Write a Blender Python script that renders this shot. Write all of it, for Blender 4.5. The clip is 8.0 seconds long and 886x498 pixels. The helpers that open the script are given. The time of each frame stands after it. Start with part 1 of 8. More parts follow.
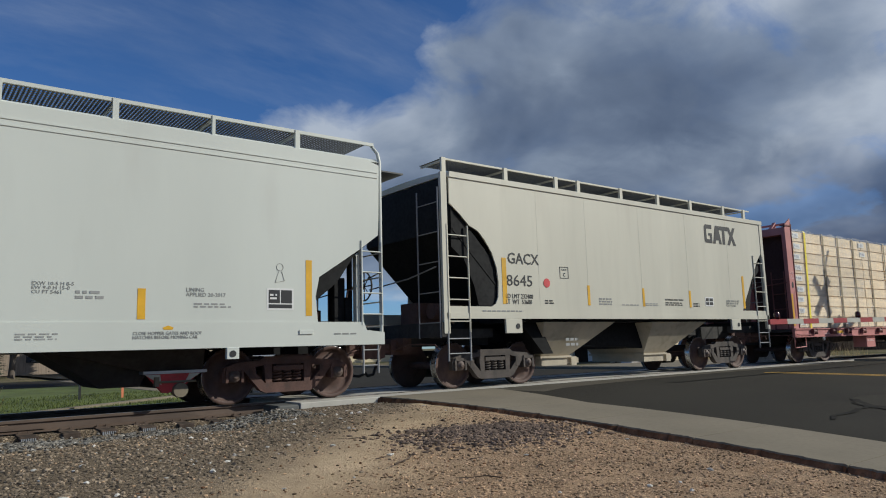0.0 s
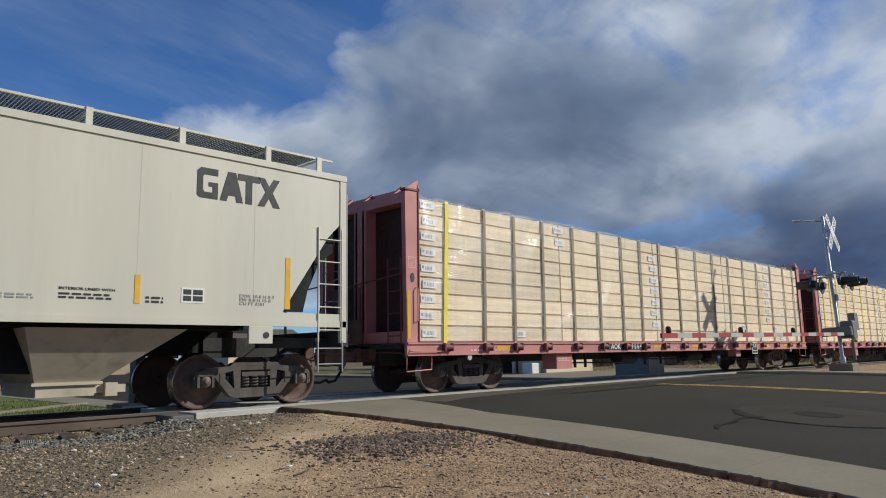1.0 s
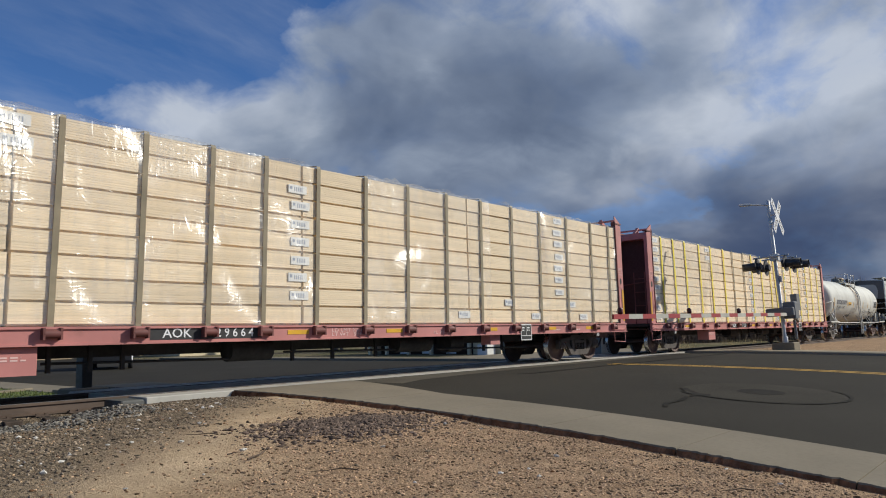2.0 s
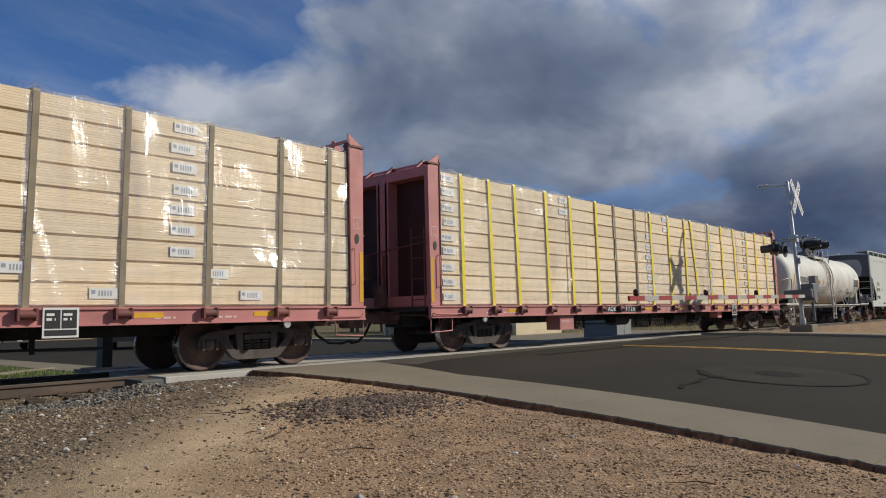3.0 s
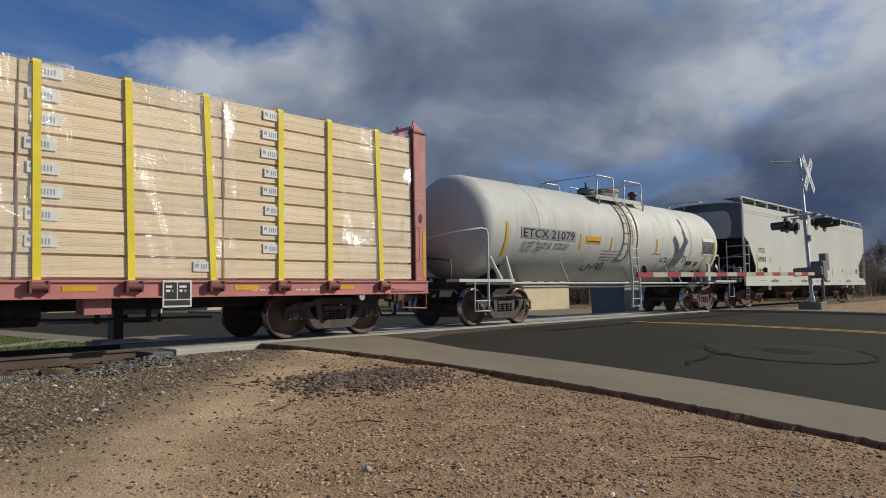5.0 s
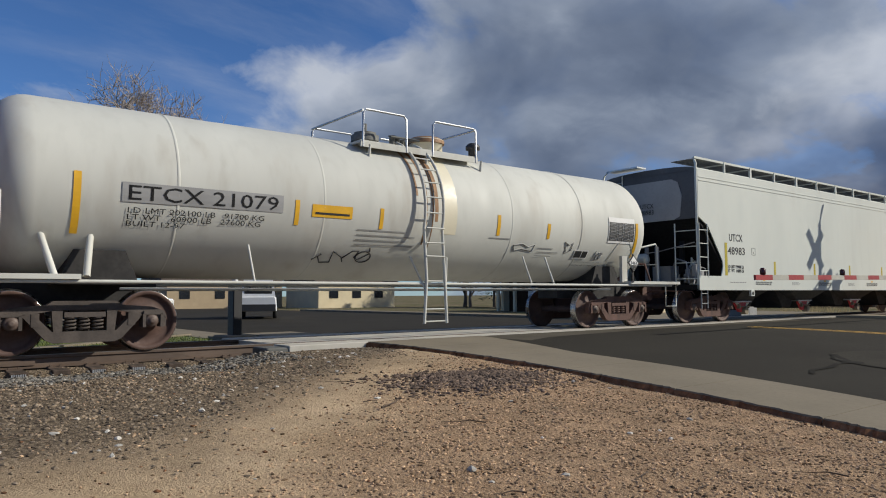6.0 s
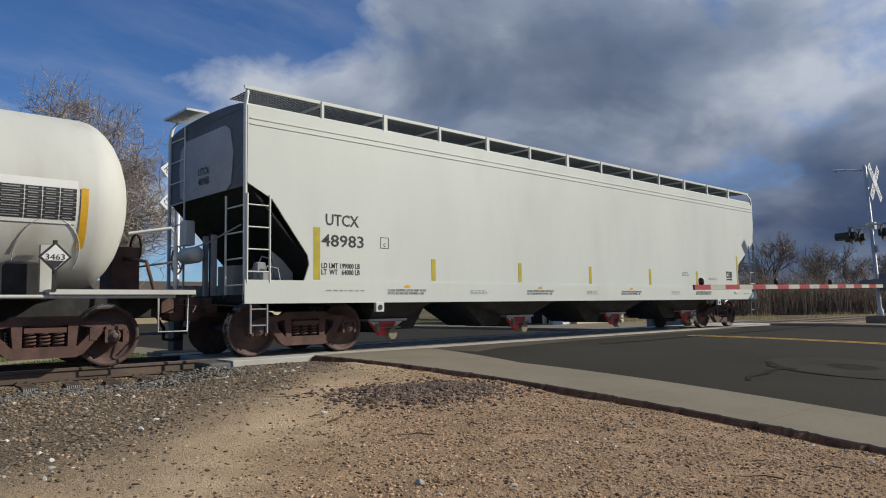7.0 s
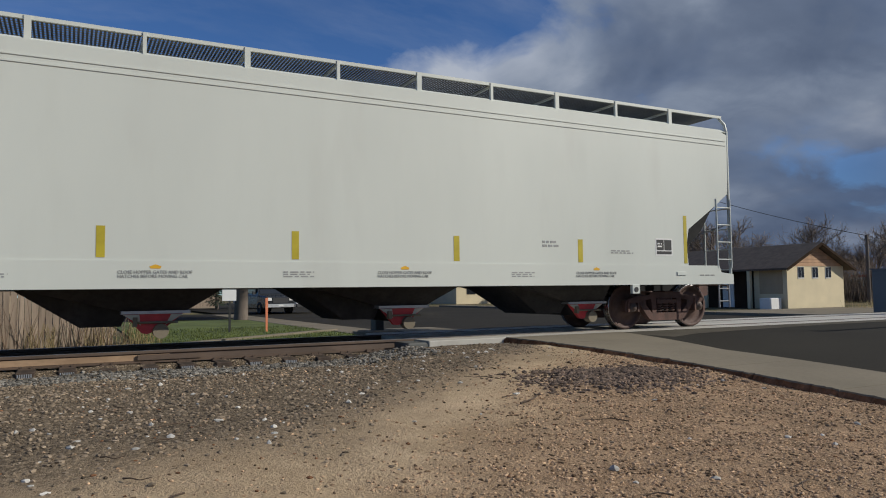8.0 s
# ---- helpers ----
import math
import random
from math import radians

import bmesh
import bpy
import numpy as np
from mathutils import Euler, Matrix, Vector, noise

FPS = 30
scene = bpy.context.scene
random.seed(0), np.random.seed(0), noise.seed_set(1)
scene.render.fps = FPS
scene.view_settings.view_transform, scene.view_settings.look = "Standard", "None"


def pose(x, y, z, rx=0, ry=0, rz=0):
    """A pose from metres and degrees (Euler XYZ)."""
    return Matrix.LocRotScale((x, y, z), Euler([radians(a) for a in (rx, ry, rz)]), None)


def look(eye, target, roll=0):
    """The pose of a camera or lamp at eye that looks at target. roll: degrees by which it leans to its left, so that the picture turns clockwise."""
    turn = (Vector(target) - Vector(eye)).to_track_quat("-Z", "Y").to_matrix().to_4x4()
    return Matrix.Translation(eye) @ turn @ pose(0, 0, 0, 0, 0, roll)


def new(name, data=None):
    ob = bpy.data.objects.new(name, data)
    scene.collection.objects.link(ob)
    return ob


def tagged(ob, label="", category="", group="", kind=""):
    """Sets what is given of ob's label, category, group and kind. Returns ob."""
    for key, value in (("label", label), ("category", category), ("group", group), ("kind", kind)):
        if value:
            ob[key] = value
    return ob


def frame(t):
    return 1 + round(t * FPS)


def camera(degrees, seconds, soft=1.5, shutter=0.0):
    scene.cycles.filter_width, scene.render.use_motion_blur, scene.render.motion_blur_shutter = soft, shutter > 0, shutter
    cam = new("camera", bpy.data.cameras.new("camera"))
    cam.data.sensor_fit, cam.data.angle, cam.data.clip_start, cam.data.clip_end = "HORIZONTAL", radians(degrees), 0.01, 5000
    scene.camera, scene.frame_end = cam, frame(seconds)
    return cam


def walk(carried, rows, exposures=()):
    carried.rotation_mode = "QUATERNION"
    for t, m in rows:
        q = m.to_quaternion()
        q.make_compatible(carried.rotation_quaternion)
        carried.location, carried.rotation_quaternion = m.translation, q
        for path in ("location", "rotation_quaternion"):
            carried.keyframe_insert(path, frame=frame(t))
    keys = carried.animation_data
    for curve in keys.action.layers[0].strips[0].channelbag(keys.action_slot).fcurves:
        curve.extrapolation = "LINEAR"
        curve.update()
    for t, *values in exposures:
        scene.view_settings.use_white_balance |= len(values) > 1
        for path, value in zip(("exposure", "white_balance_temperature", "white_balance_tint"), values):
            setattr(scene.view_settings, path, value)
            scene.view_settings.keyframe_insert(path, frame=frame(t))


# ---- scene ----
# ---- camera: a phone held beside the track, panning ----
EYE = (0.0, -12.25, 0.82)
cam = camera(63.7, 8.0, soft=1.05)
walk(cam, [(t, pose(*EYE, 90 + p, r, y)) for t, y, p, r in [
    (0.0, -37.62, 7.87, 1.65), (0.2, -41.78, 8.39, 2.00), (0.3, -41.85, 8.61, 1.80), (0.5, -41.05, 8.58, 2.06), (0.7, -41.58, 8.82, 1.71),
    (1.0, -45.21, 8.47, 1.06), (1.2, -47.20, 8.04, 1.12), (1.5, -48.18, 7.27, 1.14), (1.7, -48.47, 7.27, 1.25), (2.8, -48.93, 5.54, 1.52),
    (3.0, -47.53, 5.50, 1.29), (3.2, -45.62, 5.32, 1.20), (3.5, -45.09, 5.05, 1.71), (3.7, -45.16, 4.40, 1.50), (4.0, -44.26, 4.61, 1.26),
    (4.5, -44.09, 4.67, 0.90), (4.8, -45.27, 4.21, 0.76), (5.0, -46.89, 3.52, 0.89), (5.2, -49.57, 3.00, 0.40), (6.3, -36.05, 3.85, 0.25),
    (6.5, -37.70, 4.48, 0.19), (6.7, -40.97, 4.93, 0.48), (6.8, -42.18, 4.98, 0.38), (7.0, -42.76, 4.60, 0.84), (7.2, -40.82, 4.39, 0.76),
    (7.5, -35.65, 3.73, 0.60), (7.7, -32.47, 3.05, 0.70), (8.0, -27.58, 3.43, 0.69)]],
     [(0.0, -0.2, 6050, 7.0), (0.5, 0.07, 6100, 7.5), (1.0, 0.03, 6100, 7.5), (1.5, 0.03, 6150, 8.0), (3.0, -0.13, 6450, 10.0), (4.0, -0.17, 6500, 9.0),
      (5.0, -0.2, 6500, 9.5), (6.5, 0.03, 6350, 10.0), (7.0, -0.03, 6350, 9.5), (7.5, -0.14, 6350, 9.5), (8.0, -0.24, 6250, 10.0)])

# the train's way along the rails, in metres, since the start
TRAIN = [(0.0, 0.0), (0.5, -6.0), (1.0, -11.98), (1.5, -17.94), (2.8, -33.18), (3.0, -35.53), (3.5, -41.45), (4.0, -47.31),
         (4.5, -53.12), (5.0, -59.09), (5.2, -61.46), (6.3, -74.48), (6.5, -76.83), (7.0, -82.69), (7.5, -88.64), (8.0, -94.57)]

# ---- sky and sun ----
SUN = Vector((3.85, -2.9, 2.74)).normalized()
lamp = new("sun", bpy.data.lights.new("sun", "SUN"))
lamp.data.energy, lamp.data.angle, lamp.data.color = 4.25, radians(0.5), (1.0, 0.94, 0.815)
lamp.matrix_world = look((0, 0, 40), Vector((0, 0, 40)) - SUN)


def sky():
    w = bpy.data.worlds.new("sky")
    scene.world = w
    w.use_nodes = True
    nt = w.node_tree
    nt.nodes.clear()
    N, L = nt.nodes.new, nt.links.new
    out, bg, tc = N("ShaderNodeOutputWorld"), N("ShaderNodeBackground"), N("ShaderNodeTexCoord")
    st = N("ShaderNodeTexSky")
    st.sky_type, st.sun_disc = "NISHITA", False
    st.sun_elevation, st.sun_rotation = math.asin(SUN.z), math.atan2(SUN.x, SUN.y)
    st.altitude, st.air_density, st.dust_density, st.ozone_density = 1500, 1.0, 0.3, 2.5
    dim = N("ShaderNodeMixRGB")
    dim.blend_type, dim.inputs[0].default_value = "MULTIPLY", 1.0
    dim.inputs[2].default_value = (0.056, 0.079, 0.109, 1)
    L(st.outputs[0], dim.inputs[1])

    def math_(op, a, b=None):
        n = N("ShaderNodeMath")
        n.operation = op
        for i, v in enumerate((a, b)):
            if v is None:
                continue
            if isinstance(v, (int, float)):
                n.inputs[i].default_value = v
            else:
                L(v, n.inputs[i])
        return n.outputs[0]

    def ramp(v, stops):
        n = N("ShaderNodeValToRGB")
        while len(n.color_ramp.elements) < len(stops):
            n.color_ramp.elements.new(0.5)
        for e, (p, c) in zip(n.color_ramp.elements, stops):
            e.position, e.color = p, (c, c, c, 1) if isinstance(c, float) else (*c, 1)
        L(v, n.inputs[0])
        return n.outputs[0]

    sep = N("ShaderNodeSeparateXYZ")
    L(tc.outputs["Generated"], sep.inputs[0])
    X, Y, Z = sep.outputs
    # the cloud deck as a flat layer seen from below
    up = math_("ADD", math_("MAXIMUM", Z, 0.0), 0.42)
    comb = N("ShaderNodeCombineXYZ")
    L(math_("DIVIDE", X, up), comb.inputs[0])
    L(math_("DIVIDE", Y, up), comb.inputs[1])
    big, fine, soft = N("ShaderNodeTexNoise"), N("ShaderNodeTexNoise"), N("ShaderNodeTexNoise")
    for n, s, d, r in ((big, 1.9, 7.0, 0.5), (fine, 6.5, 8.0, 0.58), (soft, 2.6, 4.0, 0.5)):
        n.inputs["Scale"].default_value, n.inputs["Detail"].default_value, n.inputs["Roughness"].default_value = s, d, r
        n.inputs["Distortion"].default_value = 0.35
        L(comb.outputs[0], n.inputs["Vector"])
    # bearing from north and height over the horizon, in quarter turns
    bearing = math_("DIVIDE", math_("ARCTAN2", X, Y), math.pi / 2)
    rise = math_("DIVIDE", math_("ARCSINE", Z), math.pi / 2)
    # clear sky to the north, a bank of low puffs under it, the weather front to the east
    spread = ramp(bearing, [(0.24, 0.0), (0.36, 0.38), (0.42, 0.8), (0.50, 1.0)])
    puffs = math_("MULTIPLY", ramp(rise, [(0.02, 0.5), (0.14, 1.0), (0.185, 0.85), (0.225, 0.0)]), ramp(bearing, [(0.05, 0.3), (0.2, 1.0), (0.40, 1.0), (0.48, 0.0)]))
    cover = math_("ADD", math_("ADD", math_("MULTIPLY", big.outputs[0], 0.75), math_("MULTIPLY", fine.outputs[0], 0.25)),
                  math_("ADD", math_("SUBTRACT", math_("MULTIPLY", spread, 0.26), 0.145), math_("MULTIPLY", puffs, 0.115)))
    mask = ramp(cover, [(0.465, 0.0), (0.51, 0.4), (0.575, 0.92), (0.66, 1.0)])
    # thin veils drawn out across the blue
    stretch, veil = N("ShaderNodeMapping"), N("ShaderNodeTexNoise")
    stretch.inputs["Scale"].default_value, stretch.inputs["Rotation"].default_value = (1.0, 3.2, 1.0), (0, 0, radians(35))
    L(comb.outputs[0], stretch.inputs["Vector"])
    L(stretch.outputs[0], veil.inputs["Vector"])
    veil.inputs["Scale"].default_value, veil.inputs["Detail"].default_value, veil.inputs["Roughness"].default_value = 2.2, 7.0, 0.6
    mask = math_("MAXIMUM", mask, ramp(veil.outputs[0], [(0.42, 0.0), (0.58, 0.09), (0.72, 0.22)]))
    # thin margins and the eastern side catch the sun, the thick middle is grey
    body = math_("ADD", math_("MULTIPLY", soft.outputs[0], 0.75), math_("MULTIPLY", fine.outputs[0], 0.3))
    lit = math_("ADD", ramp(cover, [(0.47, 0.125), (0.58, 0.05), (0.68, 0.0)]), ramp(bearing, [(0.30, 0.06), (0.44, 0.0), (0.64, 0.0), (0.73, 0.07)]))
    thick = math_("MULTIPLY", ramp(bearing, [(0.44, 0.0), (0.53, 1.0), (0.62, 1.0), (0.70, 0.0)]), 0.075)
    shade = ramp(math_("SUBTRACT", math_("ADD", body, lit), thick), [(0.37, (0.112, 0.147, 0.222)), (0.47, (0.165, 0.206, 0.290)), (0.58, (0.275, 0.322, 0.408)), (0.72, (0.55, 0.585, 0.65))])
    # low in the east the clouds merge into a dark rain front
    low = math_("MULTIPLY", ramp(rise, [(0.0, 1.0), (0.10, 0.9), (0.165, 0.0)]), ramp(bearing, [(0.56, 0.0), (0.68, 0.8), (0.75, 1.0)]))
    low = math_("MULTIPLY", low, ramp(soft.outputs[0], [(0.35, 1.0), (0.65, 0.72)]))
    front = N("ShaderNodeMixRGB")
    front.inputs[2].default_value = (0.048, 0.072, 0.145, 1)
    L(low, front.inputs[0])
    L(shade, front.inputs[1])
    mix = N("ShaderNodeMixRGB")
    L(math_("MAXIMUM", mask, math_("MULTIPLY", low, 0.95)), mix.inputs[0])
    L(dim.outputs[0], mix.inputs[1])
    L(front.outputs[0], mix.inputs[2])
    L(mix.outputs[0], bg.inputs[0])
    bg.inputs[1].default_value = 0.95
    L(bg.outputs[0], out.inputs[0])


sky()


# ---- materials ----
def material(name, color, rough=0.6, metal=0.0, vary=0.12, scale=1.2, fine=14.0, stretch=(1, 1, 1), dirt=None, dirt_amount=0.0,
             dirt_scale=1.5, bump=0.0, bump_scale=40.0, island=0.0, piece=0.0, spec=0.5):
    m = bpy.data.materials.new(name)
    m.use_nodes = True
    nt = m.node_tree
    N, L = nt.nodes.new, nt.links.new
    b = nt.nodes["Principled BSDF"]
    b.inputs["Roughness"].default_value, b.inputs["Metallic"].default_value = rough, metal
    b.inputs["Specular IOR Level"].default_value = spec
    tc, mp = N("ShaderNodeTexCoord"), N("ShaderNodeMapping")
    mp.inputs["Scale"].default_value = stretch
    L(tc.outputs["Object"], mp.inputs["Vector"])

    def noise_(s, detail=4.0):
        n = N("ShaderNodeTexNoise")
        n.inputs["Scale"].default_value, n.inputs["Detail"].default_value = s, detail
        L(mp.outputs[0], n.inputs["Vector"])
        return n.outputs[0]

    def mixed(a, other, fac):
        n = N("ShaderNodeMixRGB")
        for i, v in ((0, fac), (1, a), (2, other)):
            if isinstance(v, tuple):
                n.inputs[i].default_value = v
            elif isinstance(v, float):
                n.inputs[i].default_value = v
            else:
                L(v, n.inputs[i])
        return n.outputs[0]

    def ranged(v, a, bb, c=0.0, d=1.0):
        n = N("ShaderNodeMapRange")
        for i, q in enumerate((a, bb, c, d)):
            n.inputs[1 + i].default_value = q
        L(v, n.inputs[0])
        return n.outputs[0]

    dark = tuple(c * (1 - 1.6 * vary) for c in color) + (1,)
    lite = tuple(min(1, c * (1 + vary)) for c in color) + (1,)
    col = mixed(dark, lite, ranged(noise_(scale), 0.3, 0.7))
    n2 = noise_(fine, 6.0)
    col = mixed(col, tuple(c * 0.72 for c in color) + (1,), ranged(n2, 0.52, 0.75, 0.0, min(1.0, vary * 3)))
    if dirt:
        col = mixed(col, (*dirt, 1), ranged(noise_(dirt_scale, 8.0), 0.62 - 0.3 * dirt_amount, 0.8 - 0.2 * dirt_amount, 0.0, min(1.0, 0.25 + dirt_amount)))
    if island or piece:
        src = N("ShaderNodeNewGeometry").outputs["Random Per Island"] if island else N("ShaderNodeObjectInfo").outputs["Random"]
        hs = N("ShaderNodeHueSaturation")
        L(col, hs.inputs["Color"])
        a = island or piece
        L(ranged(src, 0.0, 1.0, 1 - a, 1 + a), hs.inputs["Value"])
        col = hs.outputs[0]
    L(col, b.inputs["Base Color"])
    L(ranged(n2, 0.3, 0.7, max(0.03, rough - 0.08), min(1.0, rough + 0.08)), b.inputs["Roughness"])
    if bump:
        bp = N("ShaderNodeBump")
        bp.inputs["Strength"].default_value, bp.inputs["Distance"].default_value = bump, 0.01
        L(noise_(bump_scale, 5.0), bp.inputs["Height"])
        L(bp.outputs[0], b.inputs["Normal"])
    return m


def film_material():
    """Clear wrapping film: see-through, slightly milky, with glossy folds."""
    m = bpy.data.materials.new("clear_film")
    m.use_nodes = True
    nt = m.node_tree
    nt.nodes.clear()
    N, L = nt.nodes.new, nt.links.new
    out, tr = N("ShaderNodeOutputMaterial"), N("ShaderNodeBsdfTransparent")
    veil, gloss, mix1, mix2 = N("ShaderNodeBsdfDiffuse"), N("ShaderNodeBsdfGlossy"), N("ShaderNodeMixShader"), N("ShaderNodeMixShader")
    tc = N("ShaderNodeTexCoord")

    def field(scale, detail, distortion, stretch, turn):
        mp, n = N("ShaderNodeMapping"), N("ShaderNodeTexNoise")
        mp.inputs["Scale"].default_value, mp.inputs["Rotation"].default_value = stretch, (0, radians(turn), 0)
        L(tc.outputs["Object"], mp.inputs["Vector"])
        n.inputs["Scale"].default_value, n.inputs["Detail"].default_value, n.inputs["Distortion"].default_value = scale, detail, distortion
        L(mp.outputs[0], n.inputs["Vector"])
        return n.outputs[0]

    def ranged(v, *q):
        n = N("ShaderNodeMapRange")
        for i, k in enumerate(q):
            n.inputs[1 + i].default_value = k
        L(v, n.inputs[0])
        return n.outputs[0]

    def plus(a, b, times):
        n = N("ShaderNodeMath")
        n.operation = "MULTIPLY_ADD"
        L(b, n.inputs[0])
        n.inputs[1].default_value = times
        L(a, n.inputs[2])
        return n.outputs[0]

    folds = field(0.55, 1.2, 1.5, (1.15, 1, 0.7), 20)
    creases = field(2.2, 4.0, 1.2, (2.3, 1, 0.26), 30)

    def ridge(v):
        """Crests along the middle value of a noise."""
        a, b, c = N("ShaderNodeMath"), N("ShaderNodeMath"), N("ShaderNodeMath")
        a.operation, b.operation, c.operation = "SUBTRACT", "ABSOLUTE", "MINIMUM"
        a.inputs[1].default_value, c.inputs[1].default_value = 0.5, 0.06
        L(v, a.inputs[0])
        L(a.outputs[0], b.inputs[0])
        L(b.outputs[0], c.inputs[0])
        return c.outputs[0]

    crumple = plus(ridge(field(1.5, 2.0, 1.8, (1.6, 1, 0.55), 48)), ridge(field(2.6, 1.5, 1.0, (0.7, 1, 1.7), -38)), 0.7)
    bp = N("ShaderNodeBump")
    bp.inputs["Strength"].default_value, bp.inputs["Distance"].default_value = 1.0, 0.30
    L(plus(plus(folds, creases, 0.07), crumple, -0.14), bp.inputs["Height"])
    veil.inputs["Color"].default_value = (0.78, 0.78, 0.75, 1)
    gloss.inputs["Color"].default_value, gloss.inputs["Roughness"].default_value = (0.95, 0.95, 0.95, 1), 0.25
    L(bp.outputs[0], gloss.inputs["Normal"])
    L(ranged(field(0.9, 2.0, 0.0, (1, 1, 1), 0), 0.42, 0.62, 0.03, 0.18), mix1.inputs[0])
    L(tr.outputs[0], mix1.inputs[1])
    L(veil.outputs[0], mix1.inputs[2])
    L(ranged(creases, 0.38, 0.62, 0.03, 0.16), mix2.inputs[0])
    L(mix1.outputs[0], mix2.inputs[1])
    L(gloss.outputs[0], mix2.inputs[2])
    L(mix2.outputs[0], out.inputs[0])
    return m


def wood_material():
    """Stacked sawn boards: thin courses with dark joints and pale grain."""
    m = material("sawn_pine", (0.83, 0.68, 0.47), 0.75, vary=0.10, scale=1.6, fine=20, stretch=(0.25, 1, 6), piece=0.10, dirt=(0.33, 0.22, 0.12), dirt_amount=0.12)
    nt = m.node_tree
    N, L = nt.nodes.new, nt.links.new
    b = nt.nodes["Principled BSDF"]
    src = b.inputs["Base Color"].links[0].from_socket
    tc, wv, mr, mx = N("ShaderNodeTexCoord"), N("ShaderNodeTexWave"), N("ShaderNodeMapRange"), N("ShaderNodeMixRGB")
    wv.wave_type, wv.bands_direction, wv.wave_profile = "BANDS", "Z", "SAW"
    wv.inputs["Scale"].default_value, wv.inputs["Distortion"].default_value, wv.inputs["Detail"].default_value = 0.314 / 0.04, 1.3, 3.0
    L(tc.outputs["Object"], wv.inputs["Vector"])
    for i, q in enumerate((0.0, 0.16, 0.42, 0.0)):
        mr.inputs[1 + i].default_value = q
    L(wv.outputs["Fac"], mr.inputs[0])
    mp, nz, uneven, both = N("ShaderNodeMapping"), N("ShaderNodeTexNoise"), N("ShaderNodeMapRange"), N("ShaderNodeMath")
    mp.inputs["Scale"].default_value = (0.35, 1, 9)
    nz.inputs["Scale"].default_value = 1.6
    L(tc.outputs["Object"], mp.inputs["Vector"])
    L(mp.outputs[0], nz.inputs["Vector"])
    for i, q in enumerate((0.42, 0.62, 0.25, 1.9)):
        uneven.inputs[1 + i].default_value = q
    L(nz.outputs[0], uneven.inputs[0])
    both.operation, both.use_clamp = "MULTIPLY", True
    L(mr.outputs[0], both.inputs[0])
    L(uneven.outputs[0], both.inputs[1])
    mx.inputs[2].default_value = (0.45, 0.33, 0.20, 1)
    L(both.outputs[0], mx.inputs[0])
    L(src, mx.inputs[1])
    L(mx.outputs[0], b.inputs["Base Color"])
    return m


